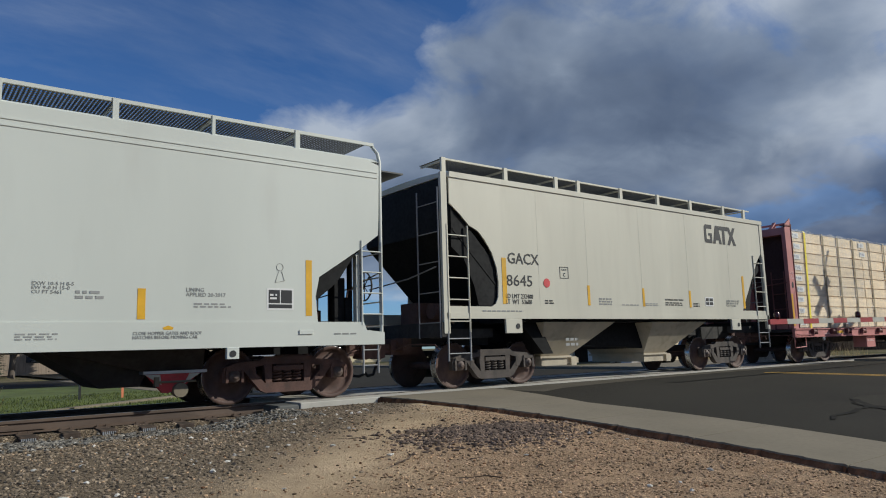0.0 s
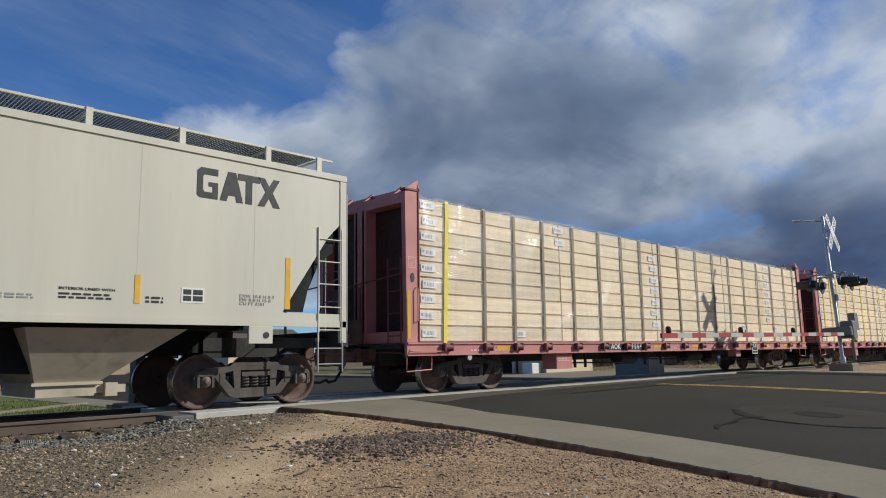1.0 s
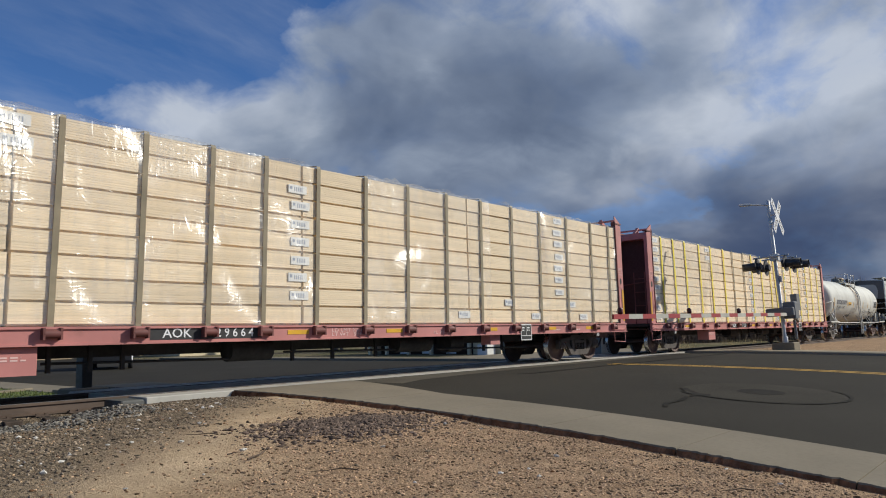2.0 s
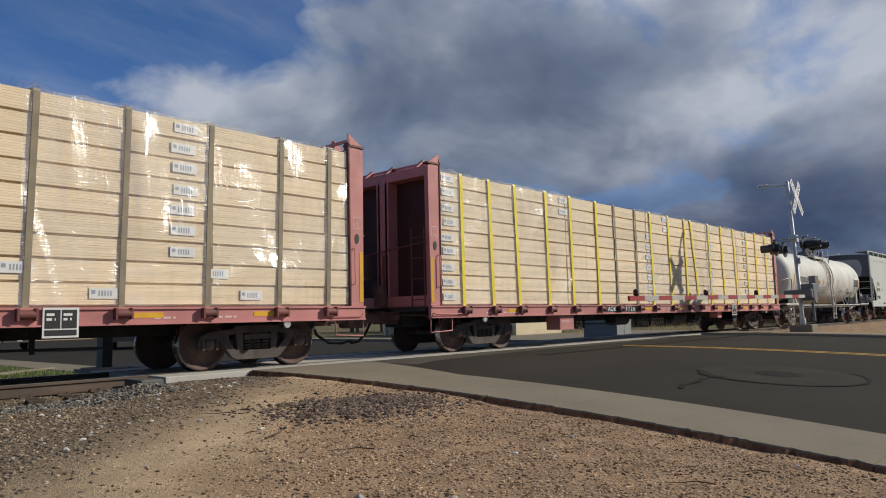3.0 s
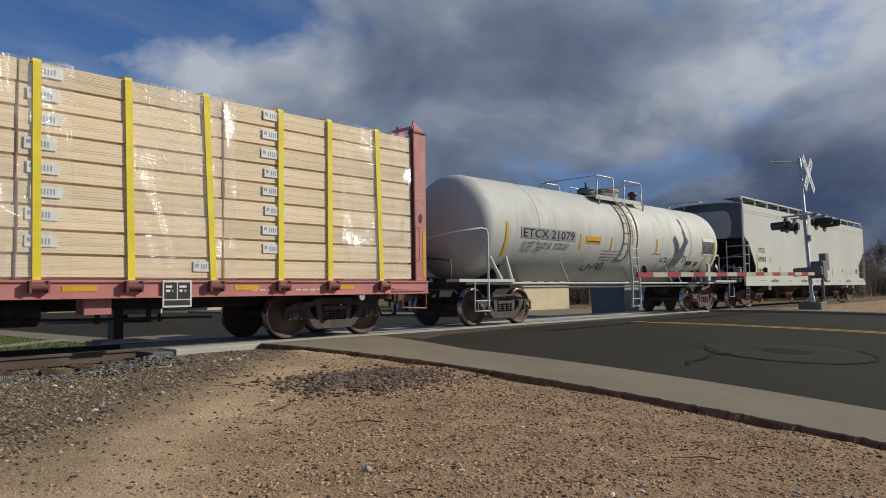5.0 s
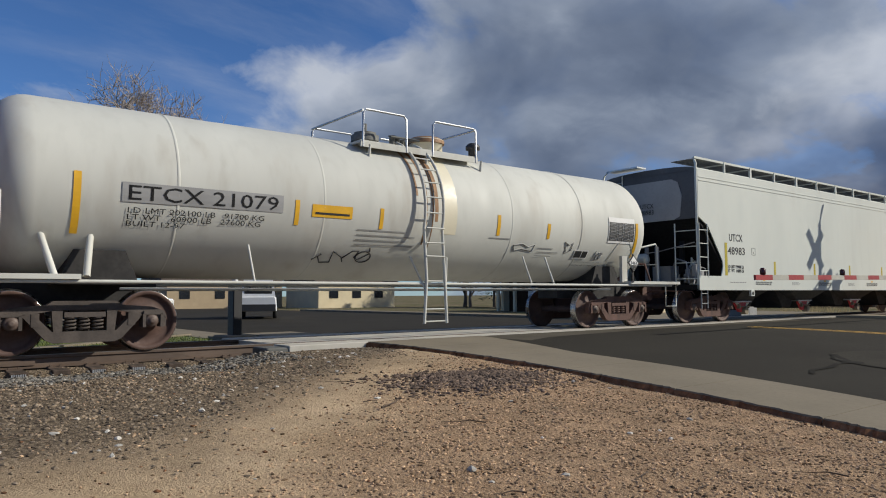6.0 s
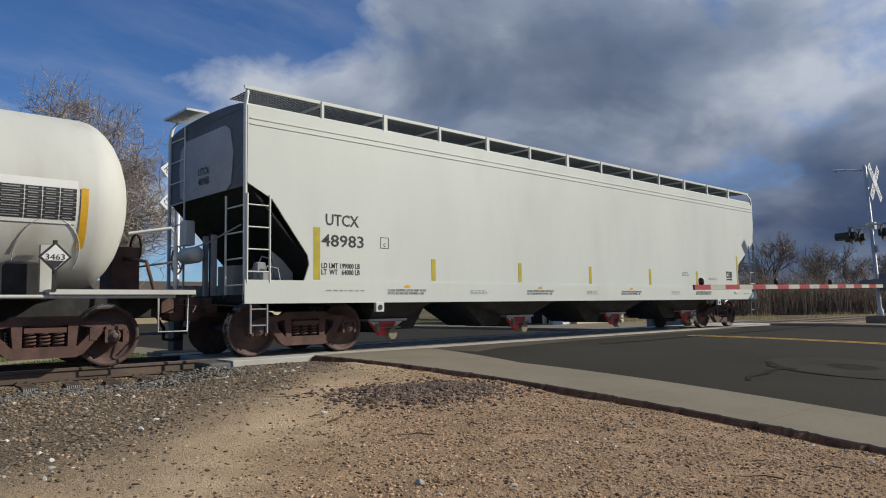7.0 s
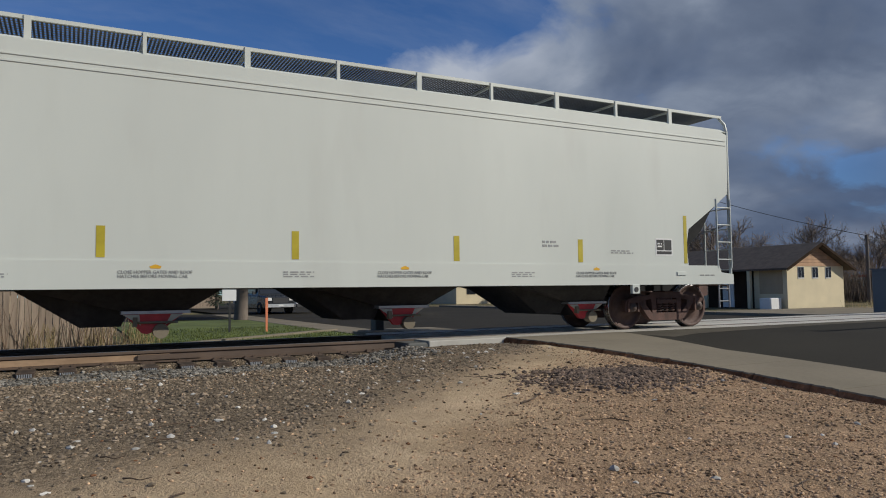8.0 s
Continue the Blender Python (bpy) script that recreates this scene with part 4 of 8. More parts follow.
def short_hopper(x_left):
    """Two-bay covered hopper, weathered white; x runs from 0 at its left end."""
    L, W, zs, ze, zr = 11.97, 1.60, 1.60, 4.12, 4.33
    car = thing("covered_hopper_car", "weathered white two-bay covered hopper car with black ends", "railway car", (x_left, 0, 0), "cars of the freight train")
    arc = [(0.24, 3.60), (0.5, 3.40), (0.72, 3.20), (0.95, 3.10), (1.12, 2.93), (1.30, 2.68), (1.41, 2.40), (1.45, 2.1), (1.43, 1.80), (1.36, 1.66), (1.25, zs)]
    for s in (-1, 1):
        sh = Shape()
        y0, y1 = (-W, -W + 0.03) if s < 0 else (W - 0.03, W)
        sh.poly(arc + [(L - 1.4, zs), (L - 1.1, 2.05), (L - 0.45, 3.0), (L - 0.07, 3.38), (L - 0.05, ze), (0.24, ze)], y0, y1)
        part("side_sheet", sh, "cream", car, "weathered white side with faint weld seams")
        sl = Shape()
        a, b = (-W - 0.015, -W + 0.06) if s < 0 else (W - 0.06, W + 0.015)
        sl.box(0.1, L - 0.02, a, b, 1.36, 1.47)
        sl.box(0.1, L - 0.02, a + 0.012, b - 0.012, 1.47, 1.60)
        part("side_sill", sl, "cream", car)
        tp = Shape()
        tp.box(0.24, L - 0.02, a - 0.01, b, ze, ze + 0.11)
        part("top_chord", tp, "cream", car)
    for x in (2.6, 4.15, 6.1, 8.05, 10.0):
        seam = Shape()
        seam.box(x, x + 0.010, -W - 0.0015, -W + 0.001, 1.62, ze - 0.02)
        part("weld_seam", seam, "seam", car)
    roof = Shape()
    roof.cross(roof_outline(W - 0.04, ze + 0.08, zr), 0.3, L - 0.1)
    part("roof", roof, "cream", car)
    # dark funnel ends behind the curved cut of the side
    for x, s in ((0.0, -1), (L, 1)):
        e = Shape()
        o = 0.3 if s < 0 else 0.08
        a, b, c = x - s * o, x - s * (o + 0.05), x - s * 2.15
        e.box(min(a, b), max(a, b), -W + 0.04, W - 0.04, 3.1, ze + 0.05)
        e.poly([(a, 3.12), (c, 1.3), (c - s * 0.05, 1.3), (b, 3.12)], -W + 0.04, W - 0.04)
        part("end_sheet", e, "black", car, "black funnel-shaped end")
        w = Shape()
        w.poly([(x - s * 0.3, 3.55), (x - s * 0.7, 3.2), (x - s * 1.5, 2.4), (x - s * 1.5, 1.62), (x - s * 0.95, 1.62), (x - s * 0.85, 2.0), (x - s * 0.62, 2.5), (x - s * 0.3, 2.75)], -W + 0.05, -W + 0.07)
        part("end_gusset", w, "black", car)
        pl = Shape()
        pl.box(min(x, x - s * 2.2), max(x, x - s * 2.2), -0.35, 0.35, 0.85, 1.2)
        pl.box(min(x + s * 0.02, x - s * 0.15), max(x + s * 0.02, x - s * 0.15), -W, W, 1.02, 1.3)
        pl.box(min(x - s * 0.1, x - s * 1.6), max(x - s * 0.1, x - s * 1.6), -1.2, -1.05, 1.0, 1.18)
        part("end_platform", pl, "under", car)
        for y in (-W + 0.02, W - 0.02):
            p = Shape()
            p.box(min(x - s * 0.03, x - s * 0.17), max(x - s * 0.03, x - s * 0.17), y - 0.035, y + 0.035, 1.08, 4.2)
            part("corner_post", p, "cream", car)
        ladder(car, min(x - s * 0.14, x - s * 0.66), max(x - s * 0.14, x - s * 0.66), -W - 0.01, 1.1, 3.18, "cream", 5)
        ladder(car, min(x - s * 0.12, x - s * 0.66), max(x - s * 0.12, x - s * 0.66), -W - 0.005, 0.56, 1.12, "grey", 2, "step")
        ladder(car, -W + 0.04, -W + 0.72, x + s * 0.02, 1.0, 3.9, "grey", 5, "end_ladder", 0.011, along="y")
        hr = Shape()
        hr.tube([(x + s * 0.05, -W + 0.1, 2.35), (x + s * 0.06, -0.6, 2.2), (x + s * 0.05, 0.9, 2.1)], 0.015, 5)
        hr.tube([(x + s * 0.02, 0.5, 1.0), (x + s * 0.02, 0.5, 2.9)], 0.03, 5)
        part("handrail", hr, "grey", car)
        coupler(car, x, s, 0.66 if s < 0 else 0.8)
        truck(car, 1.76 if s < 0 else L - 1.57, 1.87)
        jp = Shape()
        q = x - s * 1.82
        jp.slab(q - 0.23, q + 0.23, -W - 0.02, -W + 0.03, 1.07, 1.36)
        jack = part("jacking_pad", jp, "cream", car)
        # no opening is cut: a black disc gives the hole's dark
        hole = Shape()
        hole.turn([(0.055, -W - 0.03), (0.055, -W - 0.01)], "y", 12, (q + 0.1, 0, 1.21))
        part("jacking_hole", hole, "ink", jack)
    bg = Shape()
    bg.turn([(0.16, 0.4), (0.16, 1.1)], "x", 14, (0, -0.7, 1.55))
    bg.box(0.35, 0.9, -0.3, 0.3, 1.2, 1.75)
    bg.tube([(0.2, -1.2, 1.2), (0.5, -0.9, 1.5), (0.9, -0.8, 1.3)], 0.02)
    part("brake_gear", bg, "rust", car)
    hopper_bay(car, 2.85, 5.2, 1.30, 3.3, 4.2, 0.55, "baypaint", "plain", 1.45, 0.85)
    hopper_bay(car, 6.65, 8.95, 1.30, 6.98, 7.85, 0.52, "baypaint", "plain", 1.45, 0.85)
    uf = Shape()
    uf.box(1.6, L - 1.6, -0.3, 0.3, 0.9, 1.36)
    uf.box(2.0, L - 2.0, -1.35, 1.35, 1.3, 1.5)
    uf.poly([(2.35, 1.34), (2.9, 1.34), (3.35, 0.62), (3.05, 0.62)], -1.2, 1.2)
    uf.poly([(5.15, 1.34), (6.7, 1.34), (6.9, 0.66), (6.1, 0.72), (4.6, 0.78)], -0.9, 1.1)
    part("underframe", uf, "black", car, "black underframe")
    # walkway on the roof
    grating(car, 0.28, L - 0.5, -1.30, -0.60, 4.55)
    rail = Shape()
    rail.box(0.26, L - 0.15, -1.335, -1.30, 4.545, 4.58)
    part("walkway_rail", rail, "cream", car)
    for x in (0.32, 2.0, 3.55, 4.3, 5.85, 7.35, 8.8, 10.4, 11.5):
        b = Shape()
        b.box(x - 0.05, x + 0.05, -1.355, -1.30, 4.12, 4.585)
        b.box(x - 0.02, x + 0.02, -1.3, -0.6, 4.51, 4.545)
        part("walkway_bracket", b, "cream", car)
    e = Shape()
    e.box(-0.42, 0.28, 0.0, 1.0, 4.50, 4.53)
    e.box(-0.42, -0.40, 0.0, 1.0, 4.48, 4.56)
    part("end_walkway", e, "grate", car)
    for x, z0, z1, w in ((1.55, 1.66, 2.60, 0.12), (4.12, 1.66, 2.11, 0.08), (6.1, 1.66, 2.10, 0.08), (8.03, 1.66, 2.09, 0.08), (10.62, 1.66, 2.56, 0.1)):
        st = Shape()
        st.box(x, x + w, -W - 0.006, -W - 0.002, z0, z1)
        part("reflective_strip", st, "yellow", car, "yellow reflective tape")
    y = -W - 0.005
    lettering("GACX", 1.72, 2.62, 2.49, 2.72, y, "ink", car, bold=0.008)
    lettering("8645", 1.67, 2.40, 2.03, 2.26, y, "ink", car)
    lettering("LD LMT 232400\nLT  WT  53600", 1.63, 2.40, 1.66, 1.87, y, "ink", car)
    # the lessor's mark as four plain dark blocks with slanted cuts
    mk = Shape()
    for a, pts in ((0.0, [(0, 0.04), (0.05, 0), (0.36, 0), (0.36, 0.27), (0.2, 0.27), (0.2, 0.2), (0.27, 0.2), (0.27, 0.1), (0.12, 0.1), (0.1, 0.14), (0.1, 0.36), (0.13, 0.39), (0.36, 0.39), (0.36, 0.5), (0.06, 0.5), (0, 0.44)]),
                   (0.4, [(0, 0), (0.12, 0), (0.15, 0.1), (0.28, 0.1), (0.3, 0), (0.42, 0), (0.28, 0.5), (0.14, 0.5)]),
                   (0.72, [(0.15, 0), (0.27, 0), (0.27, 0.39), (0.42, 0.39), (0.42, 0.5), (0, 0.5), (0, 0.39), (0.15, 0.39)]),
                   (1.1, [(0, 0), (0.13, 0), (0.22, 0.16), (0.31, 0), (0.44, 0), (0.29, 0.26), (0.43, 0.5), (0.31, 0.5), (0.22, 0.36), (0.13, 0.5), (0.0, 0.5), (0.15, 0.26)])):
        mk.poly([(8.95 + a + p, 3.41 + q) for p, q in pts], y - 0.002, y + 0.002)
    part("owner_mark", mk, "ink", car, "dark angular owner's mark")
    rd = Shape()
    rd.turn([(0.10, y - 0.002), (0.10, y + 0.002)], "y", 12, (2.83, 0, 2.12))
    part("red_spot", rd, "red", car)
    x = 3.25
    pf = Shape()
    for a, b, c, d in ((0, 0.27, 0.24, 0.25), (0, 0.27, 0, 0.01), (0, 0.01, 0.01, 0.24), (0.26, 0.27, 0.01, 0.24)):
        pf.box(x + a, x + b, y - 0.002, y + 0.002, 2.24 + c, 2.24 + d)
    part("plate_mark", pf, "ink", car)
    lettering("C", x + 0.1, x + 0.17, 2.28, 2.36, y, "ink", car)
    lettering("PLATE", x + 0.05, x + 0.22, 2.41, 2.45, y, "chalk", car)
    lettering("INTERIOR LINED WITH", 7.0, 7.75, 1.82, 1.86, y, "ink", car)
    bars(7.0, 7.75, 1.70, 1.80, 2, y, "ink", car, 51)
    pn = Shape()
    pn.box(8.75, 9.13, y - 0.001, y + 0.002, 1.70, 1.94)
    panel = part("test_panel", pn, "paper", car)
    pk = Shape()
    for a, b, c, d in ((0.03, 0.16, 0.03, 0.11), (0.03, 0.16, 0.13, 0.21), (0.19, 0.35, 0.03, 0.11), (0.19, 0.35, 0.13, 0.21)):
        pk.box(8.75 + a, 8.75 + b, y - 0.004, y - 0.001, 1.70 + c, 1.70 + d)
    part("test_block", pk, "ink", panel)
    lettering("EXW 10-8 H 8-3\nEW 8-8 H 15-0\nCU FT 3281", 9.75, 10.4, 1.70, 1.88, y, "chalk", car)
    bars(2.75, 3.05, 1.68, 1.78, 2, y, "ink", car, 11)
    bars(4.5, 5.0, 1.68, 1.86, 3, y, "chalk", car, 12)
    bars(5.3, 6.0, 1.68, 1.72, 1, y, "chalk", car, 13)
    bars(6.2, 6.7, 1.68, 1.76, 2, y, "chalk", car, 14)
    bars(8.2, 8.55, 1.68, 1.8, 2, y, "ink", car, 15)
    bars(1.0, 2.2, 1.50, 1.55, 1, y - 0.004, "chalk", car, 16)
    bars(3.6, 4.1, 0.78, 1.0, 2, -1.35, "chalk", car, 17)
    return car


# ---- centre-beam cars and their lumber ----
def centerbeam(x_left, number, notches, reach):
    L, W = 23.2, 1.50
    car = thing("centerbeam_flatcar", "faded red centerbeam flatcar with bulkheads, loaded with wrapped lumber", "railway car", (x_left, 0, 0), "cars of the freight train")
    for s in (-1, 1):
        sl = Shape()
        a, b = (-W - 0.02, -W + 0.06) if s < 0 else (W - 0.06, W + 0.02)
        e = a - 0.03 if s < 0 else b + 0.03
        i, o = (b, a) if s < 0 else (a, b)
        sl.cross([(i, 0.815), (e, 0.815), (e, 0.84), (o, 0.842), (o, 1.048), (e, 1.05), (e, 1.085), (i, 1.085)], 0, L)
        part("side_sill", sl, "pink", car, "faded pink-red side sill")
    dk = Shape()
    dk.box(0.02, L - 0.02, -W + 0.05, W - 0.05, 1.0, 1.075)
    part("deck", dk, "wine", car)
    uf = Shape()
    uf.box(0.3, L - 0.3, -0.28, 0.28, 0.62, 1.0)
    for k in range(12):
        x = 1.6 + k * (L - 3.2) / 11
        uf.box(x - 0.05, x + 0.05, -W + 0.06, W - 0.06, 0.84, 1.0)
    part("underframe", uf, "under", car, "near-black center sill and cross bearers")
    rg = Shape()
    for x, w, h in ((9.3, 0.9, 0.42), (13.6, 1.1, 0.38), (15.3, 0.5, 0.5)):
        rg.turn([(h / 2, x), (h / 2, x + w)], "x", 14, (0, -0.65, 0.66))
    for x in (6.2, 6.8, 7.3, 10.6, 11.6, 12.8, 16.6, 17.4):
        rg.box(x - 0.03, x + 0.03, -0.9, -0.84, 0.42, 0.9)
    for a, b, z in ((6.1, 9.2, 0.56), (10.4, 13.4, 0.6), (14.8, 18.5, 0.52)):
        rg.tube([(a, -0.87, z), (b, -0.87, z - 0.05)], 0.022, 5)
    part("brake_rigging", rg, "under", car)
    bx = Shape()
    bx.slab(5.15, 5.85, -W + 0.05, -W + 0.5, 0.42, 0.81)
    bxo = part("tool_box", bx, "pink", car, "pink steel box below the sill")
    bars(5.22, 5.75, 0.62, 0.70, 2, -W + 0.047, "palepink", bxo, 21)
    bx = Shape()
    bx.slab(16.2, 16.6, -W + 0.1, -W + 0.4, 0.58, 0.83)
    part("valve_box", bx, "pink", car)
    # centre beam, hidden between the two stacks of lumber
    cb = Shape()
    cb.box(0.3, L - 0.3, -0.10, 0.10, 4.2, 4.4)
    for k in range(9):
        x = 1.2 + k * (L - 2.4) / 8
        cb.box(x - 0.1, x + 0.1, -0.08, 0.08, 1.07, 4.2)
    part("center_beam", cb, "wine", car)
    for x, s in ((0.0, -1), (L, 1)):
        xi = x - s * 0.34
        lo, hi = min(x, xi), max(x, xi)
        for y in (-1, 1):
            p = Shape()
            ya, yb = (-W, -W + 0.12) if y < 0 else (W - 0.12, W)
            p.poly([(x - s * 0.02, 1.09), (xi, 1.09), (xi - s * 0.02, 4.30), (x - s * 0.0, 4.22)], ya, yb)
            post = part("corner_post", p, "pink", car, "faded red bulkhead post")
            f = Shape()
            f.poly([(xi - s * 0.025, 1.09), (xi - s * 0.05, 4.34), (xi - s * 0.02, 4.34), (xi, 1.09)], ya - 0.02, yb)
            f.box(min(x + s * 0.02, xi - s * 0.06), max(x + s * 0.02, xi - s * 0.06), ya - 0.02, yb + 0.02, 4.26, 4.30)
            part("post_flange", f, "wine", post)
            k = Shape()
            k.poly([(xi - s * 0.03, 4.30), (xi - s * 0.03, 4.52), (x - s * 0.02, 4.30)], ya, ya + 0.03)
            part("post_gusset", k, "pink", post)
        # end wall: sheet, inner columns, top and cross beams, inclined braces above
        # the sheet's colour already holds the shade between posts and beams
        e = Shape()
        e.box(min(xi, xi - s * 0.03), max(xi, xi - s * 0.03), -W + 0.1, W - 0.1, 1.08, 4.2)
        part("bulkhead_sheet", e, "shaded_red", car, "red bulkhead sheet, coloured near-black for the shade in its recess")
        bm_ = Shape()
        bm_.box(lo, hi, -W + 0.12, W - 0.12, 4.0, 4.22)
        bm_.box(lo, hi, -W + 0.12, W - 0.12, 1.08, 1.32)
        for y in (-0.12, 0.12):
            bm_.box(lo, hi, y - 0.03, y + 0.03, 1.32, 4.0)
        bm_.box(lo, lo + 0.03 if s < 0 else lo + 0.03, -0.2, 0.2, 1.32, 4.0)
        for y in (-1.0, 0.0, 0.75):
            bm_.poly([(xi - s * 0.02, 4.22), (xi - s * 0.02, 4.46), (x - s * 0.05, 4.22)], y - 0.05, y + 0.05)
        bm_.box(min(xi - s * 0.01, xi - s * 0.05), max(xi - s * 0.01, xi - s * 0.05), -W, W, 4.34, 4.40)
        part("bulkhead_frame", bm_, "pink", car, "faded red bulkhead beams")
        # yellow strip, grab iron, oval hand hole, plate mark on the near post
        m = (x + xi) / 2
        st = Shape()
        st.box(min(x - s * 0.03, x - s * 0.12), max(x - s * 0.03, x - s * 0.12), -W - 0.006, -W - 0.001, 1.16, 2.15)
        part("reflective_strip", st, "yellow", car, "yellow reflective tape")
        # the hand hole is a solid black oval, its inner shade as colour
        hole = Shape()
        hole.loft([[(m - s * 0.01 + 0.055 * math.cos(t), yy, 2.42 + 0.10 * math.sin(t)) for t in (2 * math.pi * i / 14 for i in range(14))] for yy in (-W - 0.008, -W + 0.01)], True, False)
        part("hand_hole", hole, "ink", car, "oval hand hole set as a black disc for its dark inside")
        g = Shape()
        g.tube([(m - s * 0.11, -W + 0.01, 1.5), (m - s * 0.11, -W - 0.06, 1.52), (m - s * 0.11, -W - 0.06, 2.2), (m - s * 0.11, -W + 0.01, 2.22)], 0.013, 5)
        part("grab_iron", g, "pink", car)
        g = Shape()
        g.tube([(x - s * 0.06, -W - 0.02, 0.93), (x - s * 0.09, -W - 0.07, 0.90), (x - s * 1.0, -W - 0.07, 0.90), (x - s * 1.03, -W - 0.02, 0.93)], 0.013, 5)
        part("grab_iron", g, "pink", car)
        g = Shape()
        g.tube([(x - s * 0.02, -W + 0.02, 0.86), (x - s * 0.02, -W + 0.02, 0.50), (x - s * 0.72, -W + 0.02, 0.53), (x - s * 0.72, -W + 0.02, 0.86)], 0.016, 5)
        part("grab_iron", g, "pink", car)
        pf = Shape()
        for a, b, c, d in ((0, 0.2, 0.22, 0.23), (0, 0.2, 0, 0.01), (0, 0.01, 0.01, 0.22), (0.19, 0.2, 0.01, 0.22)):
            pf.box(m - 0.1 + a, m - 0.1 + b, -W - 0.004, -W - 0.001, 2.62 + c, 2.62 + d)
        part("plate_mark", pf, "palepink", car)
        lettering("C", m - 0.035, m + 0.035, 2.65, 2.73, -W - 0.002, "palepink", car)
        lettering("PLATE", m - 0.08, m + 0.08, 2.77, 2.81, -W - 0.002, "palepink", car)
        ladder(car, -W + 0.15, -W + 0.55, x + s * 0.01, 1.0, 2.85, "wine", 4, "end_ladder", along="y")
        lv = Shape()
        lv.tube([(x + s * 0.05, -W + 0.05, 2.5), (x + s * 0.06, -0.5, 2.42), (x + s * 0.05, 0.9, 2.3)], 0.016, 5)
        lv.tube([(x + s * 0.04, -0.05, 1.2), (x + s * 0.04, -0.05, 2.3)], 0.03, 5)
        part("handrail", lv, "wine", car)
        if s < 0:
            hb = Shape()
            hb.box(x - 0.2, x, 0.35, 0.75, 1.75, 2.3)
            hb.turn([(0.27, x - 0.22), (0.29, x - 0.20), (0.27, x - 0.18)], "x", 18, (0, 0.95, 1.75), caps=False)
            hb.turn([(0.16, 0), (0.16, 0.5)], "z", 12, (x - 0.1, 0.0, 1.1))
            part("hand_brake", hb, "rust", car, "rusty hand brake gear")
        pl = Shape()
        pl.box(min(x + s * 0.1, x - s * 0.3), max(x + s * 0.1, x - s * 0.3), -W + 0.1, W - 0.1, 0.98, 1.06)
        part("end_step", pl, "under", car)
        coupler(car, x, s, reach[0] if s < 0 else reach[1])
        truck(car, 2.385 if s < 0 else L - 2.17, 1.87)
        pd = Shape()
        q = x - s * 1.85
        pd.turn([(0.07, -W - 0.03), (0.07, -W + 0.01)], "y", 12, (q, 0, 0.77))
        part("lifting_eye", pd, "steel", car)
    # winches under every strap
    for x in notches:
        w = Shape()
        w.turn([(0.065, x - 0.11), (0.065, x + 0.11)], "x", 10, (0, -W - 0.07, 0.985))
        w.box(x - 0.13, x - 0.10, -W - 0.13, -W - 0.02, 0.90, 1.07)
        w.box(x + 0.10, x + 0.13, -W - 0.13, -W - 0.02, 0.90, 1.07)
        part("winch", w, "wine", car, "small strap winch on the sill")
    for x in (3.0, 10.25, 12.75, 16.1, 18.8, 20.9):
        st = Shape()
        st.box(x - 0.24, x + 0.24, -W - 0.026, -W - 0.019, 0.92, 1.0)
        part("reflective_strip", st, "yellow", car, "yellow reflective tape")
    pn = Shape()
    pn.box(7.42, 9.45, -W - 0.024, -W - 0.018, 0.87, 1.075)
    panel = part("number_panel", pn, "ink", car, "black number panel")
    lettering("AOK", 7.62, 8.12, 0.90, 1.05, -W - 0.026, "signwhite", panel, bold=0.008)
    lettering(" ".join(number), 8.56, 9.28, 0.90, 1.05, -W - 0.026, "signwhite", panel, bold=0.008)
    lettering("LD LMT 226600\nLT WT   59400", 11.05, 12.0, 0.875, 1.02, -W - 0.022, "palepink", car)
    lettering("IL 75-0", 14.0, 14.5, 0.88, 0.94, -W - 0.022, "palepink", car)
    tp = Shape()
    tp.slab(17.3, 17.78, -W - 0.06, -W - 0.052, 0.66, 1.08, 0.003)
    tpo = part("test_panel", tp, "paper", car, "white-edged black test panel below the sill")
    for a, b, c, d in ((0.03, 0.23, 0.13, 0.39), (0.25, 0.45, 0.13, 0.39), (0.03, 0.45, 0.03, 0.11)):
        tk = Shape()
        tk.box(17.3 + a, 17.3 + b, -W - 0.064, -W - 0.06, 0.66 + c, 0.66 + d)
        part("test_block", tk, "ink", tpo)
    bars(17.35, 17.48, 0.90, 1.03, 2, -W - 0.066, "paper", tpo, 41)
    bars(17.57, 17.70, 0.90, 1.03, 2, -W - 0.066, "paper", tpo, 42)
    for k, (a, b) in enumerate(((1.9, 3.4), (4.6, 5.0), (18.9, 19.3), (19.8, 20.4))):
        bars(a, b, 0.90, 0.96, 1, -W - 0.022, "palepink", car, 31 + k)
    return car


PACK = {}


def pack_mesh(n, h):
    """One package of boards, n metres long: stacked boards with uneven ends and spacers below."""
    key = (round(n, 2), round(h, 3))
    if key not in PACK:
        f, rnd = Shape(), random.Random(int(n * 100))
        rows, t = 8, (h - 0.036) / 8
        near, far = [(0.07, 0.0), (0.07, 0.036)], [(1.17, 0.0), (1.17, 0.036)]
        for r in range(rows):
            d, z = rnd.uniform(0, 0.004), 0.036 + r * t
            near += [(d, z + 0.001), (d, z + t - 0.003), (0.0055, z + t - 0.0025), (0.0055, z + t - 0.0015)]
            far += [(1.24 - d, z + 0.001), (1.24 - d, z + t - 0.003), (1.2345, z + t - 0.0025), (1.2345, z + t - 0.0015)]
        f.cross(near + far[::-1], 0.0, n)
        me = f.mesh("lumber_pack")
        me.materials.append(MAT["wood"])
        PACK[key] = me
    return PACK[key]


